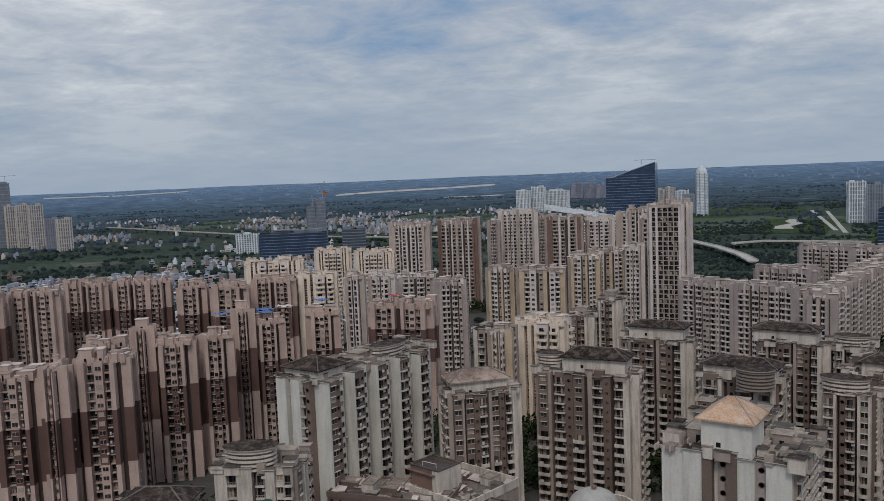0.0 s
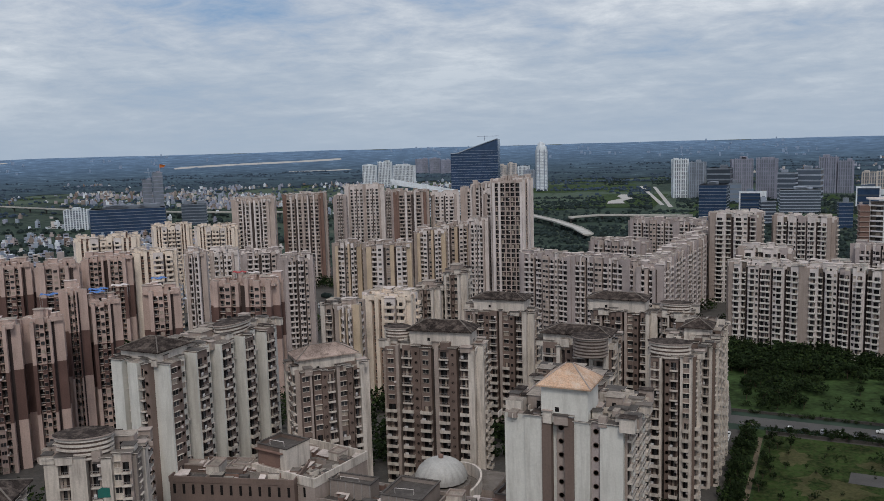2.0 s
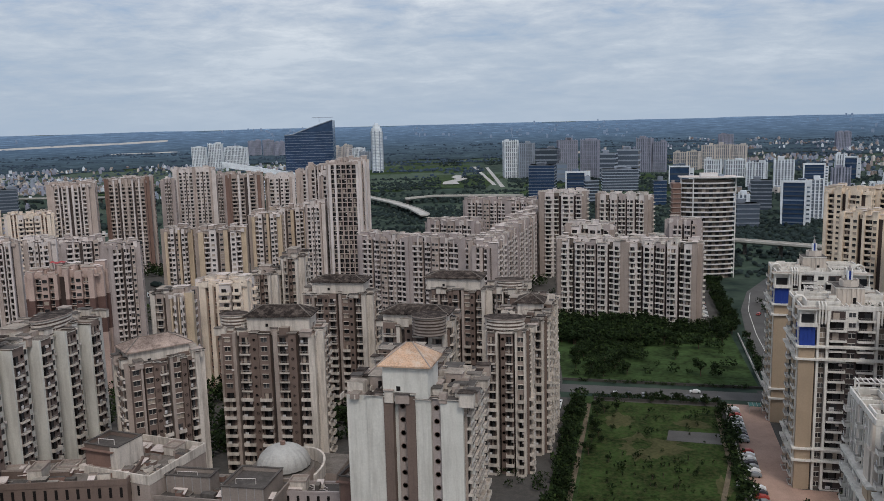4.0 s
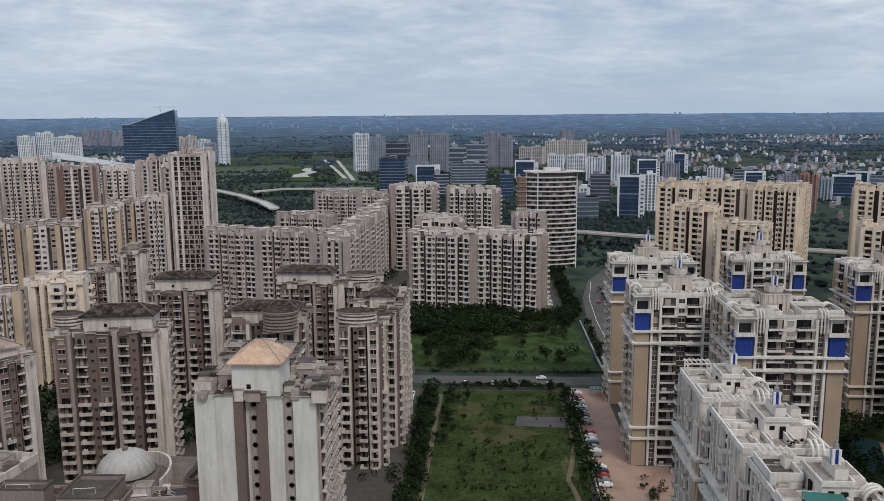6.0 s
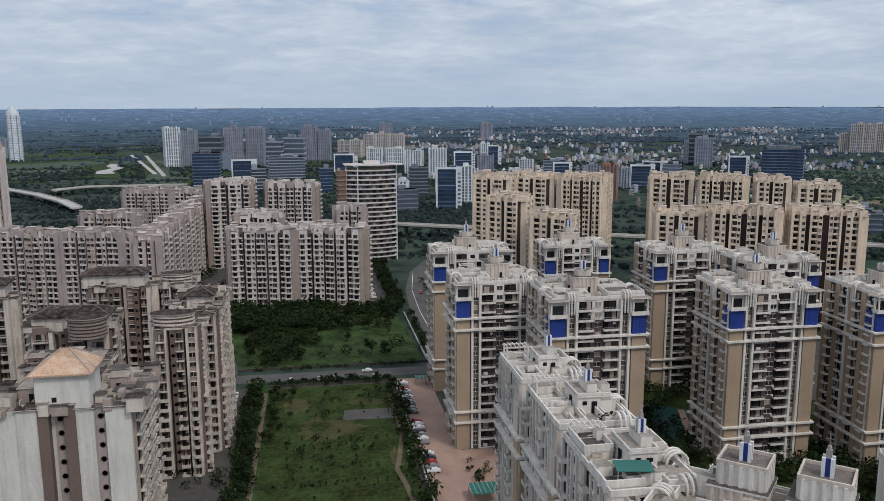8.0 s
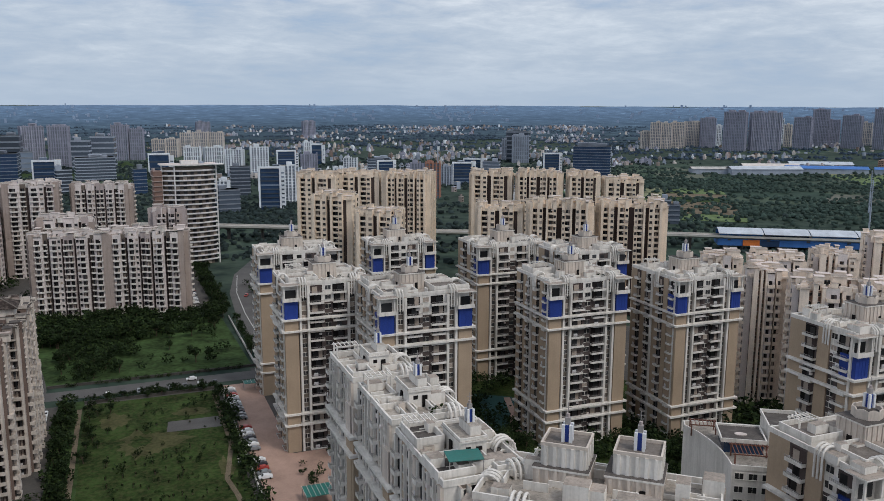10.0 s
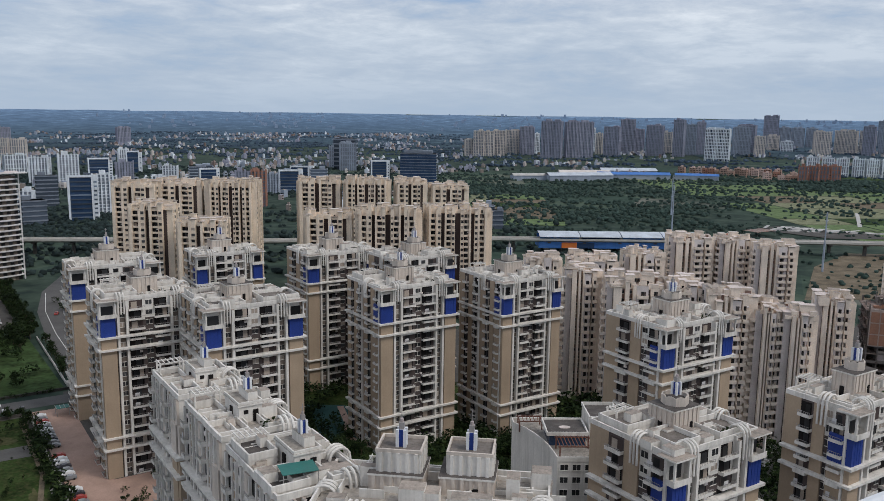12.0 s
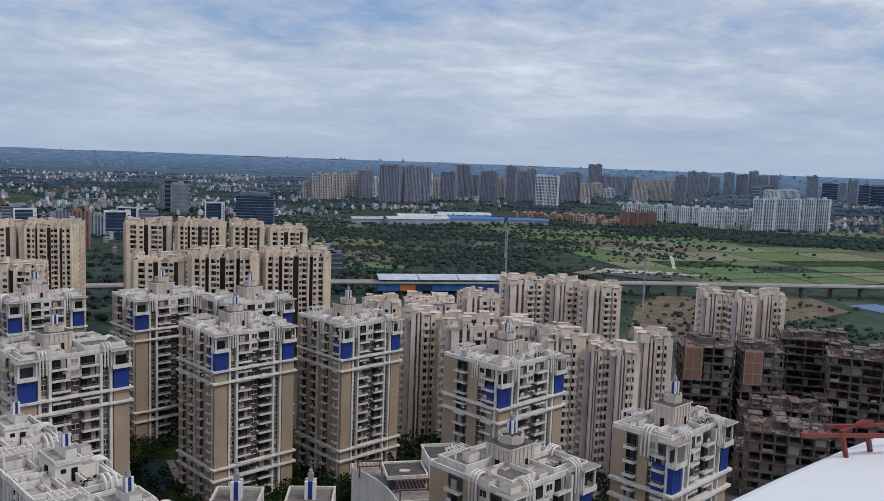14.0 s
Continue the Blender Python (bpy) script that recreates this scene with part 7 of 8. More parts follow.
def station():
    ang = math.degrees(math.atan2(436 - 506, 536 - 425))
    th = thing("metro_station", pose(425, 506, 0, 0, 0, ang), "blue metro station with white metal roof", "station")
    ln = 131.0
    s = Shape()
    s.box(0, -11, 4.0, ln, 11, 9.0, "blue_sheet")
    s.box(4, -11.3, 0, 8, -9, 4, "paving")
    for k in range(10):
        s.box(4 + k * 13, -9, 0, 6 + k * 13, -7, 4, "paving")
        s.box(4 + k * 13, 7, 0, 6 + k * 13, 9, 4, "paving")
    s.obj("concourse", th, "blue clad station concourse")
    for k in range(4):
        for y0 in (-10.5, 10.1):
            w = Shape()
            w.box(k * ln / 4 + 1, y0, 9.0, (k + 1) * ln / 4 - 1, y0 + 0.4, 13.0, "blue_sheet" if k != 1 or y0 > 0 else "pane_blue")
            w.obj("platform_wall", th, "blue platform screen wall")
    for k in range(4):
        r = Shape()
        n = 9
        x0, x1 = k * ln / 4 + 0.3, (k + 1) * ln / 4 - 0.3
        prof = [(-13 + 26 * q / n, 13.2 + 2.8 * math.sin(math.pi * q / n)) for q in range(n + 1)]
        for (ya, za), (yb, zb) in zip(prof, prof[1:]):
            r.poly([(x0, ya, za), (x1, ya, za), (x1, yb, zb), (x0, yb, zb)], "metal_sheet")
            r.poly([(x0, ya, za - 0.25), (x0, yb, zb - 0.25), (x1, yb, zb - 0.25), (x1, ya, za - 0.25)], "metal_sheet")
        for q in range(7):
            u = x0 + (x1 - x0) * q / 6
            r.box(u - 0.12, -13, 13.2, u + 0.12, -12.8, 13.5, "hazed_grey")
        r.obj("roof", th, "white curved sheet metal roof")
    a = Shape()
    a.box(18, -11.5, 4.2, 30, -11.05, 8.6, "orange_sign")
    a.box(30.4, -11.5, 4.2, 44, -11.05, 8.6, "pane_blue")
    a.obj("billboard", th, "orange and blue billboard")


station()


# ---- unfinished concrete frames ----
def frame_building(x, y, rot, w, d, floors, seed, label="unfinished dark concrete frame with bare floors"):
    rng = random.Random(seed)
    th = thing("building_shell", pose(x, y, 0, 0, 0, rot), label, "building", "unfinished shells")
    nx, ny, fh = max(3, round(w / 3.4)), max(3, round(d / 3.6)), 3.1
    top = floors * fh
    for k in range(1, floors + 1):
        s = Shape()
        ex = rng.uniform(0, 0.9)
        s.box(-w / 2 - 0.5 - ex, -0.9, k * fh - 0.22, w / 2 + 0.5, d + 0.5, k * fh, "raw_concrete", top="rust_deck")
        for i in range(nx):                # upstands of the balconies
            if rng.random() < 0.55:
                x0 = -w / 2 + i * w / nx
                s.box(x0 + 0.1, -0.9, k * fh, x0 + w / nx - 0.3, -0.78, k * fh + rng.uniform(0.3, 1.0), "raw_concrete", bottom=False)
        s.obj("floor_slab", th)
    c = Shape()
    for i in range(nx + 1):
        for j in range(ny + 1):
            cx, cy = -w / 2 + i * w / nx, j * d / ny
            if rng.random() < 0.85:
                up = rng.uniform(0, 3.4) if rng.random() < 0.7 else 0.0
                c.box(cx - 0.26, cy - 0.26, 0, cx + 0.26, cy + 0.26, top + up, "raw_concrete")
                if rng.random() < 0.4:     # starter bars
                    c.tube([(cx, cy, top + up), (cx + rng.uniform(-0.2, 0.2), cy, top + up + 1.3)], 0.05, "rust_frame", 3)
    # a storey just begun: broken slabs on their props
    for i in range(nx):
        for j in range(ny):
            if rng.random() < 0.3:
                x0, y0, z = -w / 2 + i * w / nx, j * d / ny, top + rng.uniform(2.3, 3.2)
                c.box(x0 - 0.2, y0 - 0.2, z - 0.2, x0 + w / nx + 0.2, y0 + d / ny + 0.2, z, "raw_concrete", top="rust_deck")
                for px in (x0, x0 + w / nx):
                    c.box(px - 0.16, y0 - 0.1, top, px + 0.16, y0 + 0.25, z - 0.2 + (rng.uniform(0.5, 2.4) if rng.random() < 0.4 else 0), "raw_concrete")
    c.obj("column_grid", th, "bare concrete columns", "stuff")
    b = Shape()
    for k in range(floors):
        for i in range(nx):
            for side in (0, d):
                if rng.random() < 0.42:
                    x0 = -w / 2 + i * w / nx
                    hh, cut = rng.choice((1.0, 2.8, 2.8)), rng.uniform(0.3, 1.4)
                    b.box(x0 + 0.3, side - 0.1, k * fh, x0 + w / nx - cut, side + 0.1, k * fh + hh, rng.choice(("raw_concrete", "raw_concrete", "slab_shade", "slab_grey", "umber")))
        for j in range(ny):
            for side in (-w / 2, w / 2):
                if rng.random() < 0.45:
                    y0 = j * d / ny
                    b.box(side - 0.1, y0 + 0.3, k * fh, side + 0.1, y0 + d / ny - rng.uniform(0.3, 1.4), k * fh + 2.8, rng.choice(("raw_concrete", "umber", "slab_shade")))
        b.box(-w / 2 + 1, d * 0.45, k * fh, w / 2 - 1, d * 0.5, k * fh + 2.9, "raw_concrete")
    b.obj("infill", th, "patchy brick and block infill", "stuff")
    core = Shape()
    core.box(-w * 0.18, d * 0.35, 0, w * 0.18, d * 0.7, top + 2.4, "raw_concrete", top="rust_deck")
    core.obj("stair_core", th)
    r = Shape()
    for q in range(int(w * d / 14)):
        px, py = rng.uniform(-w / 2 + 1, w / 2 - 1), rng.uniform(0.5, d - 1)
        if rng.random() < 0.6:
            r.box(px - rng.uniform(0.4, 1.8), py - 0.1, top, px + rng.uniform(0.4, 1.8), py + 0.1, top + rng.uniform(0.4, 1.6), rng.choice(("raw_concrete", "raw_brick", "slab_shade")))
        else:
            r.box(px - rng.uniform(0.3, 1.2), py - rng.uniform(0.3, 1.2), top, px + rng.uniform(0.3, 1.2), py + rng.uniform(0.3, 1.2), top + rng.uniform(0.2, 0.9), rng.choice(("rust_deck", "umber", "slab_shade", "raw_brick")))
    r.obj("roof_clutter", th, "low walls and rubble on the bare roof", "stuff")
    if seed % 2:
        # tall brick panels in a pale frame at one corner
        for i in range(2):
            for k in range(3):
                p = Shape()
                z0 = top - 12.4 + k * 4.1
                p.box(-w / 2 + 0.5 + i * 3.1, -1.15, z0, -w / 2 + 3.2 + i * 3.1, -0.92, z0 + 3.7, "raw_brick")
                p.obj("brick_panel", th, "orange-brown brick panel")
        f = Shape()
        f.box(-w / 2 + 0.1, -1.05, top - 12.8, -w / 2 + 6.7, -0.86, top + 0.4, "old_cream")
        f.obj("panel_frame", th)
    return th


for x, y, rot, w, d, fl, sd in ((286, 146, -52, 18, 16, 14, 1), (297, 130, -52, 14, 16, 14, 3), (334, 126, -58, 26, 16, 14, 2), (316, 100, -66, 24, 18, 14, 4), (292, 118, -58, 30, 18, 8, 6), (246, 98, -62, 22, 16, 10, 8), (268, 112, -60, 20, 16, 5, 10), (345, 92, -70, 26, 16, 13, 12)):
    frame_building(x, y, rot, w, d, fl, sd)


# ---- round tower, glass tower with the slanted top, slim tower ----
def round_tower():
    r0, az = 575.0, radians(4.6)
    th = thing("round_tower", pose(r0 * math.sin(az), r0 * math.cos(az), 0, 0, 0, 4), "curved white apartment tower with long balconies", "building")
    h, half, bow, deep = 66.0, 17.6, 5.5, 17.0

    def outline(o):
        n = 14
        arc = [(-half - o + 2 * (half + o) * k / n, bow - o - (bow * (1 - (2 * k / n - 1) ** 2))) for k in range(n + 1)]
        return arc + [(half + o, deep + o), (-half - o, deep + o)]

    c = Shape()
    c.prism(outline(-1.3), 0, h, "recess_grey", "roof_pale")
    c.obj("core", th)
    for k in range(1, 21):
        b = Shape()
        b.prism(outline(0.0), k * 3.2 - 0.3, k * 3.2, "tower_white")
        b.obj("floor_slab", th)
        b = Shape()
        arc = outline(0.0)[:15]
        b.along([(x, y) for x, y in arc], [(-0.1, k * 3.2), (0.1, k * 3.2), (0.1, k * 3.2 + 0.7), (-0.1, k * 3.2 + 0.7)], "tower_white")
        b.obj("balcony_wall", th)
        g = Shape()
        for q in range(1, 14, 2):
            (x0, y0), (x1, y1) = outline(-1.22)[q], outline(-1.22)[q + 1]
            g.poly([(x0, y0, k * 3.2 - 3.0), (x1, y1, k * 3.2 - 3.0), (x1, y1, k * 3.2 - 0.7), (x0, y0, k * 3.2 - 0.7)], "pane" if (k + q) % 4 else "curtain")
        g.obj("glazing", th, kind="stuff")
    for x, y in [outline(0.1)[q] for q in (0, 3, 14)]:
        t = Shape()
        t.box(x - 0.35, y - 0.2, 0, x + 0.35, y + 1.2, h + 1.6, "tower_white")
        t.obj("column", th)
    t = Shape()
    t.prism(outline(0.9), h + 1.6, h + 2.4, "tower_white", "roof_pale")
    t.box(half - 3, 1, h + 1.7, half + 4.5, 9, h + 2.3, "tower_white")
    t.obj("roof_slab", th)
    t = Shape()
    t.box(-5, 5, h + 2.4, 6, 12, h + 4.6, "tower_white", top="roof_pale")
    t.box(7, 6, h + 2.4, 10, 10, h + 3.8, "hazed_grey")
    t.obj("roof_house", th)
    t = Shape()
    t.box(-half - 5.5, 4, 0, -half - 0.1, deep - 1, h - 2, "umber")
    for k in range(1, 20):
        t.box(-half - 6.2, 3.4, k * 3.2 - 0.25, -half - 0.1, deep - 0.6, k * 3.2 + 0.1, "old_cream")
    t.obj("stair_wing", th, "brown unfinished side wing", "stuff")


round_tower()


def slanted_glass_tower():
    az, r = radians(-22.3), 1330.0
    th = thing("glass_tower", pose(r * math.sin(az), r * math.cos(az), 0, 0, 0, 14), "dark blue glass tower with slanted curved top", "building")
    w, d = 76.0, 34.0
    n = 12
    s = Shape()
    top = lambda u: 92 + 22 * max(0.0, (u - 0.14) / 0.86) ** 0.92
    for k in range(n):
        x0, x1 = -w / 2 + k * w / n, -w / 2 + (k + 1) * w / n
        z0, z1 = top(k / n), top((k + 1) / n)
        s.poly([(x0, 0, 0), (x1, 0, 0), (x1, 0, z1), (x0, 0, z0)], "tower_glass")
        s.poly([(x1, d, 0), (x0, d, 0), (x0, d, z0), (x1, d, z1)], "tower_glass")
        s.poly([(x0, 0, z0), (x1, 0, z1), (x1, d, z1), (x0, d, z0)], "hazed_grey")
    s.poly([(-w / 2, d, 0), (-w / 2, 0, 0), (-w / 2, 0, top(0)), (-w / 2, d, top(0))], "tower_glass")
    s.poly([(w / 2, 0, 0), (w / 2, d, 0), (w / 2, d, top(1)), (w / 2, 0, top(1))], "tower_glass")
    s.obj("glass_body", th)
    b = Shape()
    for k in range(1, 24):
        z = k * 4.2
        u = 0.0 if z < 92 else min(1.0, 0.14 + 0.86 * ((z - 92) / 22) ** 1.087)
        b.box(-w / 2 + u * w, -0.35, z - 0.35, w / 2 + 0.3, 0.2, z, "hazed_grey")
    b.obj("banding", th, kind="stuff")
    e = Shape()
    pts = [(-w / 2 + k * w / n, -0.3, top(k / n) + 0.8) for k in range(n + 1)]
    e.tube(pts, 0.9, "hazed_grey", 5)
    e.tube([(w * 0.2, d / 2, 112), (w * 0.2, d / 2, 120)], 0.6, "hazed_grey", 4)
    e.tube([(w * 0.05, d / 2, 119), (w * 0.5, d / 2, 119)], 0.5, "hazed_grey", 4)
    e.obj("roof_edge", th)


slanted_glass_tower()


def slim_tower():
    az, r = radians(-17.7), 1830.0
    th = thing("slim_tower", pose(r * math.sin(az), r * math.cos(az), 0), "slim pale tower with a rounded cap", "building")
    s = Shape()
    for k, (a, h0, h1) in enumerate(((13, 0, 88), (11.5, 88, 97), (8.5, 97, 103), (4.5, 103, 107))):
        s.oval(0, 0, a, a, h0, h1, "hazed_white", None, 12)
    s.obj("shaft", th)
    b = Shape()
    for k in range(8):
        a = k * math.pi / 4
        b.box(math.cos(a) * 13 - 0.9, math.sin(a) * 13 - 0.9, 4, math.cos(a) * 13 + 0.9, math.sin(a) * 13 + 0.9, 90, "hazed_grey")
    for k in range(1, 28):
        b.oval(0, 0, 13.2, 13.2, k * 3.2, k * 3.2 + 0.7, "hazed_grey", None, 12)
    b.obj("shaft_trim", th, kind="stuff")


slim_tower()


def sloped_hall():
    az, r = radians(-25.6), 1250.0
    th = thing("long_hall", pose(r * math.sin(az), r * math.cos(az), 0, 0, 0, 20), "white hall with long sloping roof beams", "building")
    s = Shape()
    s.box(-50, 0, 0, 52, 40, 26, "hazed_white")
    for k in range(6):
        s.box(-48, -0.3, 3 + k * 4, 50, 0.2, 5 + k * 4, "pane_office")
    s.obj("hall_wall", th)
    for q in range(2):
        b = Shape()
        y = q * 16
        b.v += [(-55, y, 54 - q * 5), (58, y, 34 - q * 5), (58, y + 5, 34 - q * 5), (-55, y + 5, 54 - q * 5), (-55, y, 58 - q * 5), (58, y, 37 - q * 5), (58, y + 5, 37 - q * 5), (-55, y + 5, 58 - q * 5)]
        b.f += [(3, 2, 1, 0), (0, 1, 5, 4), (1, 2, 6, 5), (2, 3, 7, 6), (3, 0, 4, 7), (4, 5, 6, 7)]
        b.m += [b.mi("hazed_white")] * 6
        b.obj("roof_beam", th)


sloped_hall()

# ---- distance ----
def far_strip(name, rows, half, m, label, category):
    """A ribbon on the far land from rows of (azimuth, angle below level); half: half its width as an angle."""
    s = Shape()
    for (a0, e0), (a1, e1) in zip(rows, rows[1:]):
        q = [on_ground(a0, e0 + half), on_ground(a1, e1 + half), on_ground(a1, e1 - half), on_ground(a0, e0 - half)]
        s.poly([(x, y, z + 1.5) for x, y, z in q], m)
    return tagged(s.obj(name), label, category, "", "structure")


far_strip("river", [(-42.4, 1.2), (-41, 1.13), (-38.3, 1.06), (-34.5, 1.0), (-31.4, 0.9)], 0.06, "sand", "pale wide river on the plain", "river")
far_strip("river", [(-34.95, 1.66), (-32.5, 1.66), (-30.7, 1.62)], 0.045, "sand", "pale river arm on the plain", "river")
far_strip("river", [(-61, 0.55), (-56, 0.6), (-52, 0.5)], 0.03, "sand", "pale river reach on the plain", "river")


def distant_land():
    """The last land before the horizon: woods and fields, their colour hazed bluer outwards."""
    s = Shape()
    n, rows, r0, r1 = 240, 20, 2350.0, 4890.0
    for q in range(rows + 1):
        for k in range(n):
            a = 2 * math.pi * k / n
            v = noise.fractal(Vector((math.sin(a) * 14, math.cos(a) * 14, 3)), 0.8, 2.2, 5)
            r = r0 + (r1 - r0) * q / rows + (260 * v if q == 0 else 0)
            s.v.append((r * math.sin(a), r * math.cos(a), ground_z(r) + 1.5 + (5 * v if q == rows else 0)))
    for q in range(rows):
        for k in range(n):
            j = (k + 1) % n
            s.f.append((q * n + k, q * n + j, (q + 1) * n + j, (q + 1) * n + k))
            s.m.append(0)
    s.names.append("distant_plain")
    m = bpy.data.materials.new("distant_plain")
    m.use_nodes = True
    t = m.node_tree
    b = t.nodes["Principled BSDF"]
    b.inputs["Roughness"].default_value = 1.0
    b.inputs["Specular IOR Level"].default_value = 0.0
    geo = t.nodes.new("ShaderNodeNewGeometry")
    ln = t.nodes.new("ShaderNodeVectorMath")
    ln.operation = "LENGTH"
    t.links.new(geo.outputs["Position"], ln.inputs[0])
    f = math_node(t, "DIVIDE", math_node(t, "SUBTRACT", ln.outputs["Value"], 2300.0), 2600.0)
    # haze put into the colour: bluer and paler as the radius grows
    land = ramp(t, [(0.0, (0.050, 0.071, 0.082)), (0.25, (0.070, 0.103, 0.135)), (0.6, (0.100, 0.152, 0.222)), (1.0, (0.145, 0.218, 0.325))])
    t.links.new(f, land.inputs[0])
    nz = t.nodes.new("ShaderNodeTexNoise")
    nz.inputs["Scale"].default_value, nz.inputs["Detail"].default_value, nz.inputs["Roughness"].default_value = 0.017, 9, 0.74
    t.links.new(geo.outputs["Position"], nz.inputs["Vector"])
    rm = ramp(t, [(0.32, (0.65, 0.65, 0.65)), (0.5, (0.95, 0.95, 0.95)), (0.60, (1.25, 1.25, 1.22)), (0.66, (1.9, 1.85, 1.8)), (0.72, (3.4, 3.2, 3.0))])
    t.links.new(nz.outputs[0], rm.inputs[0])
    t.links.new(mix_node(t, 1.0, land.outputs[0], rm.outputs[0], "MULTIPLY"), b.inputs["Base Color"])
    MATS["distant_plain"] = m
    return tagged(s.obj("backdrop"), "distant plain hazed blue-grey up to the horizon", "backdrop", "", "structure")


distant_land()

# ---- the roof that the camera stands on ----
def own_roof():
    s = Shape()
    s.box(-14, -26, 0, 16, 0.3, 108.4, "old_white", top="roof_concrete")
    tagged(s.obj("own_tower"), "white-plastered tower under the viewpoint", "building")
    p = Shape()
    rows = ((-14, 1.26), (-6, 1.25), (0, 1.23), (2.3, 1.207), (2.6, 1.195), (2.9, 1.18), (3.2, 1.158), (3.45, 1.138), (3.7, 1.11), (4.2, 1.04), (5, 0.9), (6.5, 0.62), (8, 0.42))
    for x, f in rows:
        prof = [(-0.3, 108.4), (f + 0.015, 108.4), (f + 0.015, 108.84), (f + 0.01, 108.88), (f, 108.9), (f - 0.03, 108.912), (f - 0.1, 108.918), (-0.3, 108.94)]
        p.v += [(x, y, z) for y, z in prof]
    k = 8
    i = p.mi("parapet_white")
    for q in range(len(rows) - 1):
        for j in range(k):
            p.f.append((q * k + j, q * k + (j + 1) % k, (q + 1) * k + (j + 1) % k, (q + 1) * k + j))
            p.m.append(i)
    p.f += [tuple(range(k)), tuple(range(len(p.v) - 1, len(p.v) - k - 1, -1))]
    p.m += [i, i]
    tagged(p.obj("roof_ledge"), "smooth white painted roof ledge", "ledge", "", "structure")
    th = thing("steel_bracket", pose(0, 0, 0), "rusty red steel beam bolted to the ledge", "bracket")
    for a, e, r in (((3.148, 1.209, 109.0), (3.84, 0.684, 108.99), 0.0115), ((3.298, 1.172, 109.012), (3.80, 0.82, 109.02), 0.010)):
        b = Shape()
        b.tube([a, e], r, "steel_red", 4)
        b.obj("beam", th)
    b = Shape()
    b.tube([(3.285, 1.115, 109.008), (3.426, 1.082, 109.03), (3.47, 1.06, 109.02)], 0.011, "steel_red", 4)
    b.obj("brace", th)
    for a, e in (((3.272, 1.102, 109.0), (3.292, 1.087, 108.91)), ((3.372, 1.042, 108.99), (3.44, 1.05, 108.91))):
        g = Shape()
        g.tube([a, e], 0.0105, "steel_red", 4)
        g.obj("leg", th)


own_roof()


# ---- low buildings between the weathered towers ----
def low_roof(x, y, rot, w, d, h, m, label, rim_m=None, rim_h=1.6, seed=1, rooms=3, deck="roof_dirty"):
    th = thing("low_building", pose(x, y, 0, 0, 0, rot), label, "building", "low buildings")
    s = Shape()
    s.box(-w / 2, 0, 0, w / 2, d, h, m, top=deck)
    s.obj("wall", th)
    r = Shape()
    rim(r, -w / 2 - 0.15, -0.15, w / 2 + 0.15, d + 0.15, h, rim_h, rim_m or m, 0.4)
    r.obj("parapet", th)
    rng = random.Random(seed)
    for k in range(int(w / 2.6)):
        u = -w / 2 + 1.3 + k * 2.6
        g = Shape()
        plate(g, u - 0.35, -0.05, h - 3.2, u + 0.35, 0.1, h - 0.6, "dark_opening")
        g.obj("window", th)
    for q in range(rooms):
        b = Shape()
        a, e, g = rng.uniform(1.5, 3.5), rng.uniform(1.5, 3), rng.uniform(1.4, 3)
        px, py = rng.uniform(-w / 2 + 3, w / 2 - 3), rng.uniform(3, d - 3)
        b.box(px - a, py - e, h, px + a, py + e, h + g, rng.choice((m, "old_white", "old_cream")), top="roof_concrete")
        rim(b, px - a - 0.1, py - e - 0.1, px + a + 0.1, py + e + 0.1, h + g, 0.5, "old_cream", 0.25)
        b.obj("roof_room", th)
    c = Shape()
    for q in range(int(w * d / 13)):
        px, py, up = rng.uniform(-w / 2 + 1, w / 2 - 1), rng.uniform(1, d - 1), rng.uniform(0.3, 1.6)
        a, e = rng.uniform(0.5, 2.0), rng.uniform(0.4, 1.3)
        if q % 3:
            c.box(px - a, py - e, h, px + a, py + e, h + up, rng.choice(("old_white", "mauve_wall", "roof_black", "old_cream", "umber")), top=rng.choice(("roof_black", "roof_dirty", "roof_stained")), bottom=False)
        else:
            # tilted sheet roof on a low wall
            c.box(px - a, py - e, h, px + a, py + e, h + up, "umber", bottom=False)
            c.poly([(px - a - 0.3, py - e - 0.3, h + up + 0.1), (px + a + 0.3, py - e - 0.3, h + up + 0.1), (px + a + 0.3, py + e + 0.3, h + up + 0.8), (px - a - 0.3, py + e + 0.3, h + up + 0.8)], "roof_pale")
    for q in range(4):
        px, py, ln = rng.uniform(-w / 2 + 1, 0), rng.uniform(1, d - 1), rng.uniform(3, w / 2)
        c.tube([(px, py, h + 0.4), (px + ln * 0.6, py + 0.3, h + 0.4), (px + ln, py - 1.0, h + 0.2)], 0.08, "slab_white", 4)
    c.obj("roof_clutter", th, kind="stuff")
    return th


low_roof(-137, 163, 16, 34, 14, 24, "pier_brown", "brown-walled low block with cluttered roof", "pier_brown", 1.5, 1, 4)
low_roof(-127, 171, -8, 23, 22, 23.5, "old_cream", "low block with walled white roof terrace", "old_white", 2.4, 2, 3, "roof_dirty")
low_roof(-101, 171, 2, 32, 14, 19.5, "slab_shade", "low grey block with cluttered dark roof", "slab_shade", 0.9, 4, 0, "roof_black")


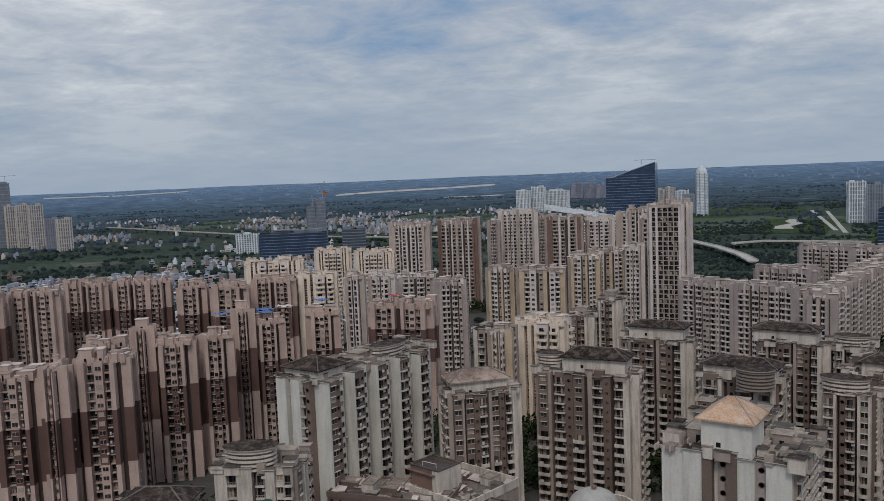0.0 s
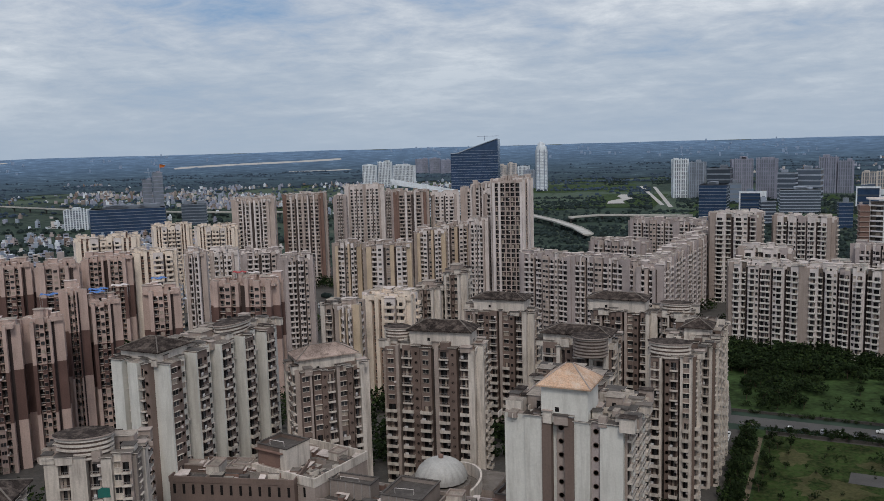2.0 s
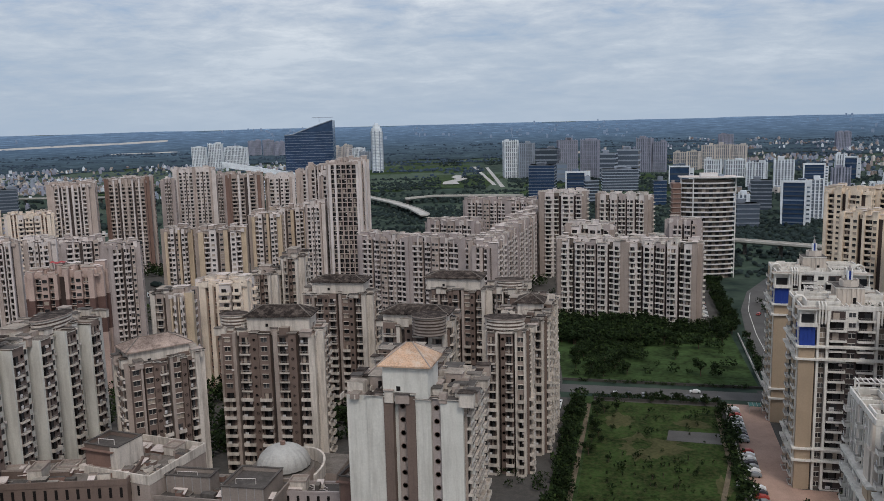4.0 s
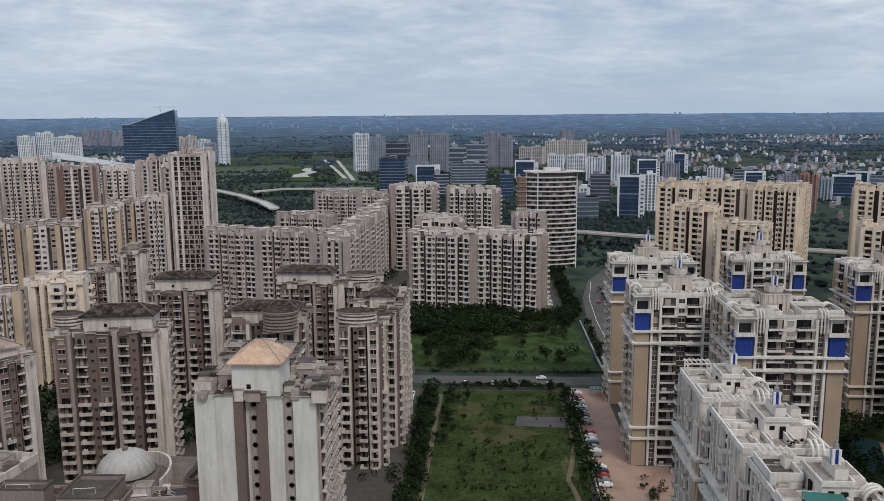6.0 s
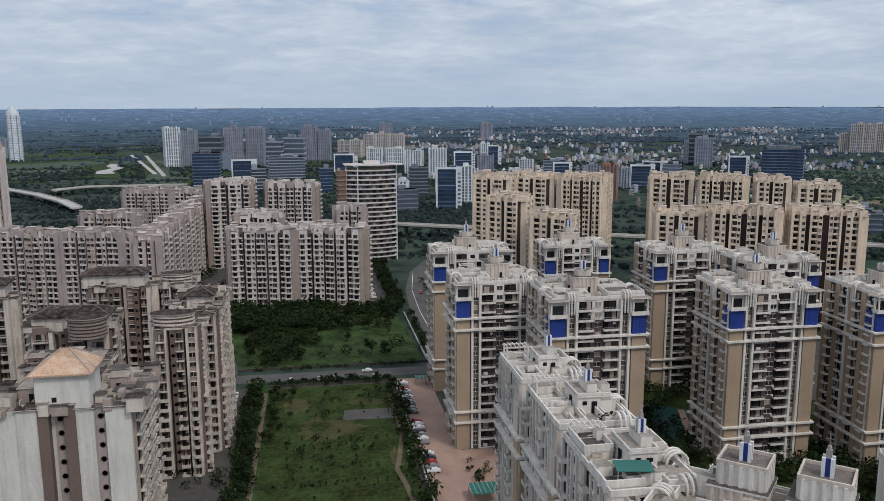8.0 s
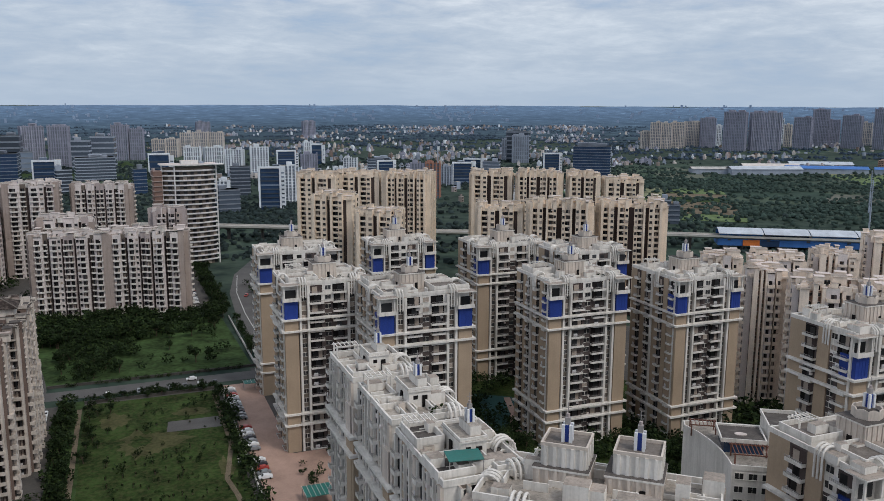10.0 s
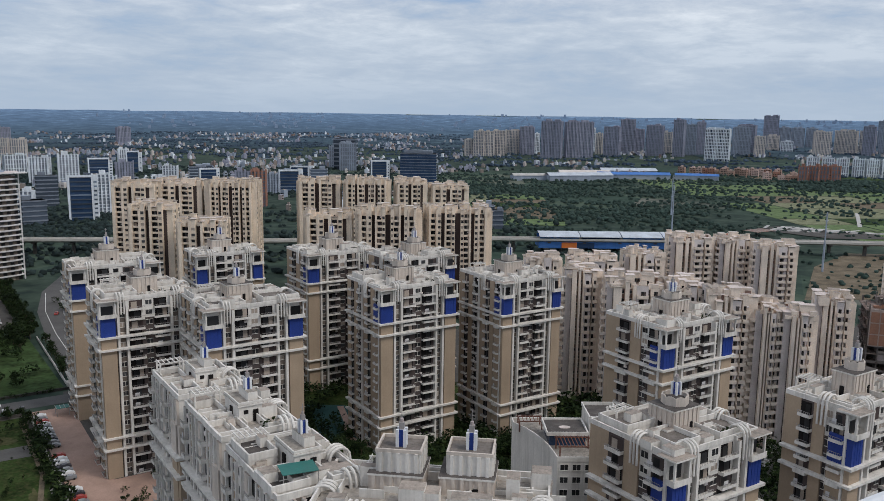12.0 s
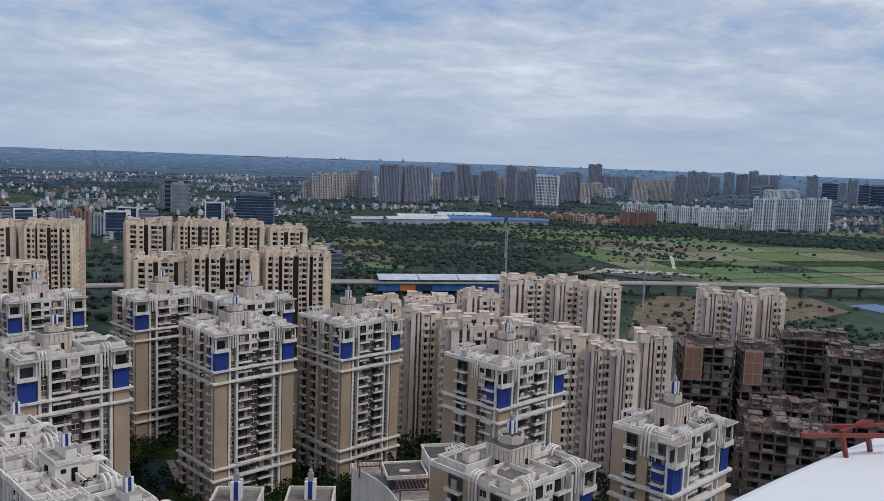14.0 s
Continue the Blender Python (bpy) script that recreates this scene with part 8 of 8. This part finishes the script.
def open_box(x, y, rot, w, d, z0, z1, m, floor, label, ribs=True, front=None, limed=False):
    """A roof room or tank screen with an open, dark-edged top."""
    th = thing("roof_enclosure", pose(x, y, z0, 0, 0, rot), label, "enclosure", "roof enclosures")
    h = z1 - z0
    s = Shape()
    s.box(-w / 2, 0, 0, w / 2, d, h - 1.0, m, top=floor)
    rim(s, -w / 2, 0, w / 2, d, h - 1.0, 1.0, m, 0.3)
    s.obj("wall", th)
    e = Shape()
    rim(e, -w / 2 - 0.2, -0.2, w / 2 + 0.2, d + 0.2, h, 0.22, "roof_black", 0.6)
    e.obj("edge", th, "black weathered coping")
    if ribs:
        for k in range(int(w / 2.2) + 1):
            r = Shape()
            u = -w / 2 + 0.2 + k * (w - 0.4) / int(w / 2.2)
            r.box(u - 0.09, -0.12, 0, u + 0.09, 0.05, h, "rail_grey")
            r.obj("rib", th)
    if front:
        f = Shape()
        f.box(-w / 2 + 0.5, -0.1, 0.3, w / 2 - 2.0, 0.1, h - 1.6, front)
        f.obj("panel", th, "dark brown recessed panel")
        f = Shape()
        f.box(-w / 2 - 0.5, -0.9, h - 1.4, w / 2 - 1.0, 0.1, h - 1.15, "umber")
        f.obj("shade_slab", th)
    if limed:
        f = Shape()
        f.box(w / 2 - 0.05, -0.06, 0, w / 2 + 0.12, d, h - 0.1, "old_white")
        f.box(w / 2 - 2.2, -0.14, 0, w / 2 + 0.05, 0.02, h - 0.1, "old_white")
        f.obj("limewashed_wall", th, "flaking white limewash on the wall")
    p = Shape()
    p.tube([(-w * 0.3, d * 0.3, h - 0.9), (-w * 0.3, d * 0.3, h + 0.5), (w * 0.15, d * 0.35, h + 0.5), (w * 0.15, d * 0.35, h - 0.9)], 0.09, "slab_white", 5)
    p.obj("pipe", th, "pale water pipe")
    return th


open_box(-108.4, 174.8, 2, 12, 4.8, 19.5, 24, "slab_shade", "roof_black", "grey sheet tank screen with open top")
open_box(-91.8, 171.2, 2, 11, 12, 19.5, 24, "slab_shade", "roof_black", "grey roof room with stained open deck")
open_box(-131.5, 173.5, -8, 10.5, 9, 23.5, 31, "pier_brown", "roof_black", "brown roof room with open stained deck", False, "umber", True)
open_box(-64.6, 177, -4, 9.6, 10, 0, 26, "pier_brown", "roof_concrete", "brown room block with open roof deck", False, "umber")
low_roof(-52, 152, 0, 11, 8, 20, "old_white", "low white block with dark cluttered roof", "old_white", 0.9, 11, 2, "roof_black")


def dome_house():
    th = thing("dome_hall", pose(-91.5, 194.5, 0), "round hall under a ribbed grey dome", "building")
    s = Shape()
    s.oval(0, 0, 8.0, 8.0, 0, 19.5, "old_cream", "roof_dirty", 36)
    s.box(-11, 2, 0, 14, 15, 17.5, "old_cream", top="roof_dirty")
    s.obj("drum", th)
    r = Shape()
    n, R, z0 = 44, 7.2, 19.5
    rings = 9
    for q in range(rings + 1):
        a = q * math.pi / 2 / rings
        for k in range(n):
            t = 2 * math.pi * k / n
            rr = R * math.cos(a) * (1.0 if k % 2 else 0.965)
            r.v.append((rr * math.cos(t), rr * math.sin(t), z0 + 0.6 + R * 0.78 * math.sin(a)))
    for q in range(rings):
        for k in range(n):
            j = (k + 1) % n
            r.f.append((q * n + k, q * n + j, (q + 1) * n + j, (q + 1) * n + k))
            r.m.append(r.mi("dome_grey"))
    r.obj("dome", th, "ribbed grey metal dome")
    w = Shape()
    arc = [(math.cos(math.pi * (k - 3) / 26) * 10.8, math.sin(math.pi * (k - 3) / 26) * 10.8, 1.6 * math.sin(math.pi * k / 20)) for k in range(21)]
    w.along(arc, [(-0.3, 16.0), (0.3, 16.0), (0.3, 19.5), (-0.3, 19.5)], "old_white")
    w.obj("curved_wall", th, "pale curved parapet wall")
    f = Shape()
    f.oval(0, 0, 0.7, 0.7, z0 + 5.9, z0 + 7.0, "umber", None, 10)
    f.obj("finial", th)


dome_house()
low_roof(-79, 183, 8, 15, 6, 18, "slab_grey", "low grey block with slit windows", "slab_grey", 0.7, 7, 1, "roof_black")


# ---- parked cars ----
def car_model(paint):
    body = Shape()
    prof = [(-2.05, 0.35), (-2.05, 0.8), (-1.2, 0.95), (-0.6, 1.42), (0.9, 1.45), (1.6, 0.98), (2.05, 0.92), (2.1, 0.35)]
    n = len(prof)
    for y in (-0.82, 0.82):
        for k, (px, pz) in enumerate(prof):
            body.v.append((px, y * (0.84 if pz > 1.2 else 1), pz))
    i = body.mi(paint)
    for k in range(n):
        j = (k + 1) % n
        body.f.append((k, j, n + j, n + k))
        body.m.append(i)
    body.f += [tuple(range(n - 1, -1, -1)), tuple(range(n, 2 * n))]
    body.m += [i, i]
    car = tagged(new("car", body.mesh("car")), {"car_white": "white", "car_grey": "grey", "car_red": "dark red", "car_dark": "black"}[paint] + " small car parked on the paving", "car", "parked cars")
    g = Shape()
    for y in (-1, 1):
        g.poly([(-1.05, y * 0.80, 0.98), (1.4, y * 0.80, 1.0), (0.85, y * 0.705, 1.38), (-0.55, y * 0.705, 1.36)], "pane")
    g.poly([(-1.22, -0.66, 0.98), (-1.22, 0.66, 0.98), (-0.66, 0.6, 1.4), (-0.66, -0.6, 1.4)], "pane")
    g.obj("windscreen", car)
    wheel = Shape()
    wheel.tube([(0, -0.1, 0), (0, 0.1, 0)], 0.31, "tyre", 10)
    me = wheel.mesh("wheel")
    for px in (-1.3, 1.3):
        for py in (-0.78, 0.78):
            w = new("wheel", me)
            w.parent = car
            w.location = (px, py, 0.31)
    return car


CARS = [car_model(p) for p in ("car_white", "car_grey", "car_red", "car_dark")]
CAR_RNG = random.Random(8)
spots = [(35.6, 232 + 3.1 * k, CAR_RNG.uniform(-6, 6)) for k in range(27) if k not in (5, 6, 14, 15)]
spots += [(-8 + 5.6 * k, 323.5, 90) for k in range(8)] + [(23, 331, 0), (56, 356, 88), (65, 470, 70)]
spots += [(222 + 3.0 * k, 150 + 1.6 * k, 62) for k in range(6)]
spots += [(36.2 + 0.1 * k, 462 + 4.5 * k, CAR_RNG.uniform(-8, 8)) for k in range(10)] + [(-28.5, 300 + 5 * k, 90) for k in range(3)]
for q, (x, y, r) in enumerate(spots):
    m = pose(x, y, 0.13, 0, 0, r)
    src = CAR_RNG.choice([CARS[0]] * 6 + [CARS[1]] * 4 + [CARS[3]] * 3 + [CARS[2]])
    if q < 4:
        CARS[q].matrix_world = m
    else:
        copy_thing(src, m)


def canopy(x, y, w, d, h, m, label, ribs=True):
    th = thing("canopy", pose(x, y, 0), label, "canopy")
    for px in (-w / 2 + 0.2, w / 2 - 0.2):
        for py in (-d / 2 + 0.2, d / 2 - 0.2):
            p = Shape()
            p.box(px - 0.08, py - 0.08, 0, px + 0.08, py + 0.08, h, "rail_grey")
            p.obj("post", th)
    s = Shape()
    s.box(-w / 2, -d / 2, h, w / 2, d / 2, h + 0.15, m)
    n = int(w / 1.2)
    for k in range(n + 1):
        u = -w / 2 + k * (w - 0.1) / n
        r = Shape()
        r.box(u, -d / 2, h + 0.15, u + 0.1, d / 2, h + 0.28, "kerb")
        r.obj("roof_rib", th)
    s.obj("roof_sheet", th)


canopy(47, 213, 8, 7, 3.2, "green_sheet", "green ribbed car canopy on posts")
canopy(43, 312, 4.5, 4, 3.0, "green_sheet", "small green gate canopy on posts")

# ---- green fields and yards beyond the viaduct ----
def patchwork(name, cx, cy, rot, nx, ny, cell, seed, label, kinds=("crop_field", "crop_field", "crop_field", "pale_field", "pale_field", "meadow", "bare_soil")):
    """Adjoining fields of uneven size."""
    rng = random.Random(seed)
    s = Shape()
    c, q = math.cos(radians(rot)), math.sin(radians(rot))
    xs, ys = [0.0], [0.0]
    for _ in range(nx):
        xs.append(xs[-1] + cell * rng.uniform(0.5, 1.5))
    for _ in range(ny):
        ys.append(ys[-1] + cell * rng.uniform(0.4, 1.1))
    for i in range(nx):
        for j in range(ny):
            if rng.random() < 0.22:
                continue
            pts = [(xs[i] + 1.5, ys[j] + 1.5), (xs[i + 1] - 1.5, ys[j] + 1.5), (xs[i + 1] - 1.5, ys[j + 1] - 1.5), (xs[i] + 1.5, ys[j + 1] - 1.5)]
            s.poly([(cx + x * c - y * q, cy + x * q + y * c, 0.24 + seed * 0.05) for x, y in pts], rng.choice(kinds))
    return tagged(s.obj(name), label, "fields", "", "stuff")


patchwork("fields", 700, 380, -28, 7, 7, 85, 3, "patchwork of green fields beyond the viaduct")
patchwork("fields", 545, 600, 55, 6, 4, 70, 4, "patchwork of green and yellow fields")
patchwork("fields", 900, 760, -28, 7, 5, 90, 5, "patchwork of green fields before the white blocks")
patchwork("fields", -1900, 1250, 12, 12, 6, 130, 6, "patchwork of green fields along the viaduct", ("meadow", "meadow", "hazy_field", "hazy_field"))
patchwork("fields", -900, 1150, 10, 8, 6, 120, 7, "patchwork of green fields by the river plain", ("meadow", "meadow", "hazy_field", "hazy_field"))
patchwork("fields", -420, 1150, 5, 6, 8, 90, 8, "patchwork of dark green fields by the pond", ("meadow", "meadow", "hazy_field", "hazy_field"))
sheet("yard", [(452, 287), (560, 350), (640, 372), (742, 290), (690, 235), (520, 250)], 0.22, "bare_soil", "brown earth building yard", "yard")
sheet("yard", [(690, 500), (700, 425), (745, 395), (770, 430), (730, 500)], 0.75, "paving", "grey paved parking yard", "yard")
for k in range(7):
    strip("parking_roof", [(696 + k * 8, 490 - k * 9), (716 + k * 8, 500 - k * 11)], 3.0, 2.6, "sand", "pale parking roof strip over the yard", "roof")
strip("path", [(800, 455), (912, 524)], 4, 0.8, "sand", "pale double path across the field", "path")
strip("path", [(790, 440), (760, 392), (900, 330), (1080, 262)], 2, 0.8, "paving", "pale field path", "path")
strip("road", [(380, 560), (560, 800), (700, 1000)], 9, 0.4, "asphalt", "tree-lined road across the green")
sheet("tarpaulin", [(720, 250), (752, 236), (738, 206), (708, 214)], 0.4, "tarp_blue", "blue tarpaulin over a yard", "tarpaulin")
canopy(660, 470, 26, 16, 5, "terracotta", "red-roofed open pavilion by the road")


# ---- sheds, red terraces, paved lots and masts beyond the viaduct ----
def long_shed(x, y, rot, w, d, h, roof, label):
    th = thing("shed", pose(x, y, 0, 0, 0, rot), label, "shed", "long sheds")
    s = Shape()
    s.box(-w / 2, 0, 0, w / 2, d, h, "hazed_grey")
    s.obj("wall", th)
    r = Shape()
    for y0, y1, z0, z1 in ((-1.0, d / 2, h, h + d * 0.16), (d / 2, d + 1.0, h + d * 0.16, h)):
        r.poly([(-w / 2 - 1, y0, z0), (w / 2 + 1, y0, z0), (w / 2 + 1, y1, z1), (-w / 2 - 1, y1, z1)], roof)
    r.obj("roof", th)


for x, y, rot, w, d, h, m in ((930, 1000, -20, 110, 26, 9, "metal_sheet"), (1035, 985, -35, 120, 24, 8, "blue_sheet"), (1090, 1050, -30, 100, 26, 9, "metal_sheet"), (1120, 925, -45, 70, 20, 8, "blue_sheet"), (985, 1050, -25, 90, 22, 9, "far_cream"), (870, 1040, -20, 80, 20, 8, "sand")):
    long_shed(x, y, rot, w, d, h, m, {"metal_sheet": "long shed with white metal roof", "blue_sheet": "long shed with blue sheet roof", "far_cream": "long shed with cream roof", "sand": "long shed with pale roof"}[m])


def terrace_row(x, y, rot, n, label, seed):
    rng = random.Random(seed)
    for k in range(n):
        c, s_ = math.cos(radians(rot)), math.sin(radians(rot))
        th = thing("row_house", pose(x + c * k * 13 + rng.uniform(-2, 2), y + s_ * k * 13 + rng.uniform(-9, 9), 0, 0, 0, rot + rng.uniform(-6, 6)), label, "house", "red-brown terraces")
        s = Shape()
        hh = rng.choice((9.6, 12.8, 12.8))
        s.box(-6, 0, 0, 6, 12, hh, rng.choice(("terracotta", "brick_paving", "beige_pink")), top="brick_paving")
        s.box(-2, 3, hh, 2, 8, hh + 2.6, "beige_pink")
        s.obj("wall", th)
        g = Shape()
        for fl in range(int(hh / 3.2)):
            for u in (-4, -1.2, 1.6, 4.2):
                plate(g, u - 0.7, -0.1, fl * 3.2 + 0.9, u + 0.7, 0.1, fl * 3.2 + 2.4, "dark_opening")
        g.obj("window_grid", th, kind="stuff")


terrace_row(1215, 1040, -62, 11, "red-brown terrace house with flat roof", 3)
terrace_row(1262, 1020, -60, 12, "red-brown terrace house with flat roof", 4)
terrace_row(1240, 870, -40, 8, "red-brown terrace house with flat roof", 5)
for k in range(7):
    sheet("yard", [(690 + k * 14, 486 - k * 13), (700 + k * 14, 478 - k * 13), (742 + k * 6, 488 - k * 12), (732 + k * 6, 496 - k * 12)], 0.95, "sand", "pale paved lot among hedges", "yard")


def red_hall():
    th = thing("red_hall", pose(566, 432, 0, 0, 0, -40), "hall with tiered dark red roof", "hall")
    s = Shape()
    s.box(-11, 0, 0, 11, 14, 6, "beige_pink")
    s.obj("wall", th)
    r = Shape()
    r.hip(-13, -2, 13, 16, 6, 9.5, "terracotta", 5.5)
    r.obj("lower_roof", th, "dark red hipped roof")
    r = Shape()
    r.hip(-7, 3.5, 7, 10.5, 10, 13, "terracotta", 3.2)
    r.box(-5.5, 5, 9, 5.5, 9, 10, "beige_pink")
    r.obj("upper_roof", th, "dark red upper roof")


red_hall()
for x, y, h in ((592, 514, 46), (546, 335, 43), (700, 610, 44)):
    th = thing("power_mast", pose(x, y, 0), "slim grey steel power mast", "mast", "power masts")
    s = Shape()
    s.tube([(0, 0, 0), (0, 0, h * 0.5)], 0.75, "hazed_grey", 8)
    s.tube([(0, 0, h * 0.5), (0, 0, h)], 0.5, "hazed_grey", 8)
    s.obj("shaft", th)
    for z in (h - 2, h - 6, h - 10):
        a = Shape()
        a.tube([(-2.4, 0, z), (2.4, 0, z)], 0.15, "hazed_grey", 5)
        a.obj("arm", th)
# more high-rises along the skyline
rng = random.Random(77)
for k in range(8):
    a, r = radians(rng.uniform(38, 66)), rng.uniform(2350, 3000)
    w = rng.uniform(24, 46)
    far_tower(rng.choice(("brown", "grey", "cream", "brown", "white")), r * math.sin(a), r * math.cos(a), -math.degrees(a) + rng.uniform(-20, 20), w, w * 0.7, rng.uniform(42, 82), 2)

# ---- sheets spread over roof rooms of the brown estate ----
for x, y, z, rot, w, d, m, word in ((-262.3, 240, 53.2, 40, 4.5, 3, "blue_sheet", "blue"), (-258.5, 236, 53.0, 40, 3.6, 2.6, "blue_sheet", "blue"), (-257, 268, 53.4, 40, 4, 3, "blue_sheet", "blue"), (-260.5, 249.5, 53.3, 35, 4, 3, "slab_white", "pale"),
                                    (-272.8, 226, 53, 40, 4.5, 2.8, "blue_sheet", "blue"), (-266.5, 232, 53, 50, 3, 2.2, "blue_sheet", "blue"), (-233, 292, 53.2, 20, 3.6, 3, "red_sheet", "red"), (-229, 296, 52.6, 20, 4, 2.4, "slab_white", "pale")):
    s = Shape()
    n, w, d, z = 5, w * 1.6, d * 1.5, z + 3.0
    for i in range(n + 1):
        for j in range(3):
            s.v.append((-w / 2 + w * i / n, -d / 2 + d * j / 2, 0.35 * math.sin(i * 1.9 + j) - 0.25 * (j != 1)))
    for i in range(n):
        for j in range(2):
            a = i * 3 + j
            s.f.append((a, a + 3, a + 4, a + 1))
            s.m.append(s.mi(m))
    for px in (-w / 2, w / 2):
        for py in (-d / 2, d / 2):
            s.box(px - 0.06, py - 0.06, -5.2, px + 0.06, py + 0.06, 0.0, "rail_grey")
    tagged(s.obj("roof_sheet"), word + " plastic sheet on poles over a roof", "sheet", "roof sheets").matrix_world = pose(x, y, z, 0, 0, rot)

# ---- faint city blocks along the horizon, haze put into their colour ----
rng = random.Random(91)
s = Shape()
for a0, a1, count in ((-28, -8, 40), (-8, 28, 120), (30, 46, 60), (46, 72, 150), (-66, -45, 30)):
    mid = [rng.uniform(a0, a1) for _ in range(6)]
    for k in range(count):
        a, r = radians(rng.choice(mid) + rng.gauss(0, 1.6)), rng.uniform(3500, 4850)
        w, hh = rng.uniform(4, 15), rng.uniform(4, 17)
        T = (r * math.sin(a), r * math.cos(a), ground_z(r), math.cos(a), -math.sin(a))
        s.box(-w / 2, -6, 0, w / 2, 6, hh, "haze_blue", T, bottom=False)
tagged(s.obj("skyline"), "faint city blocks on the horizon, tinted blue for haze", "skyline", "", "stuff")
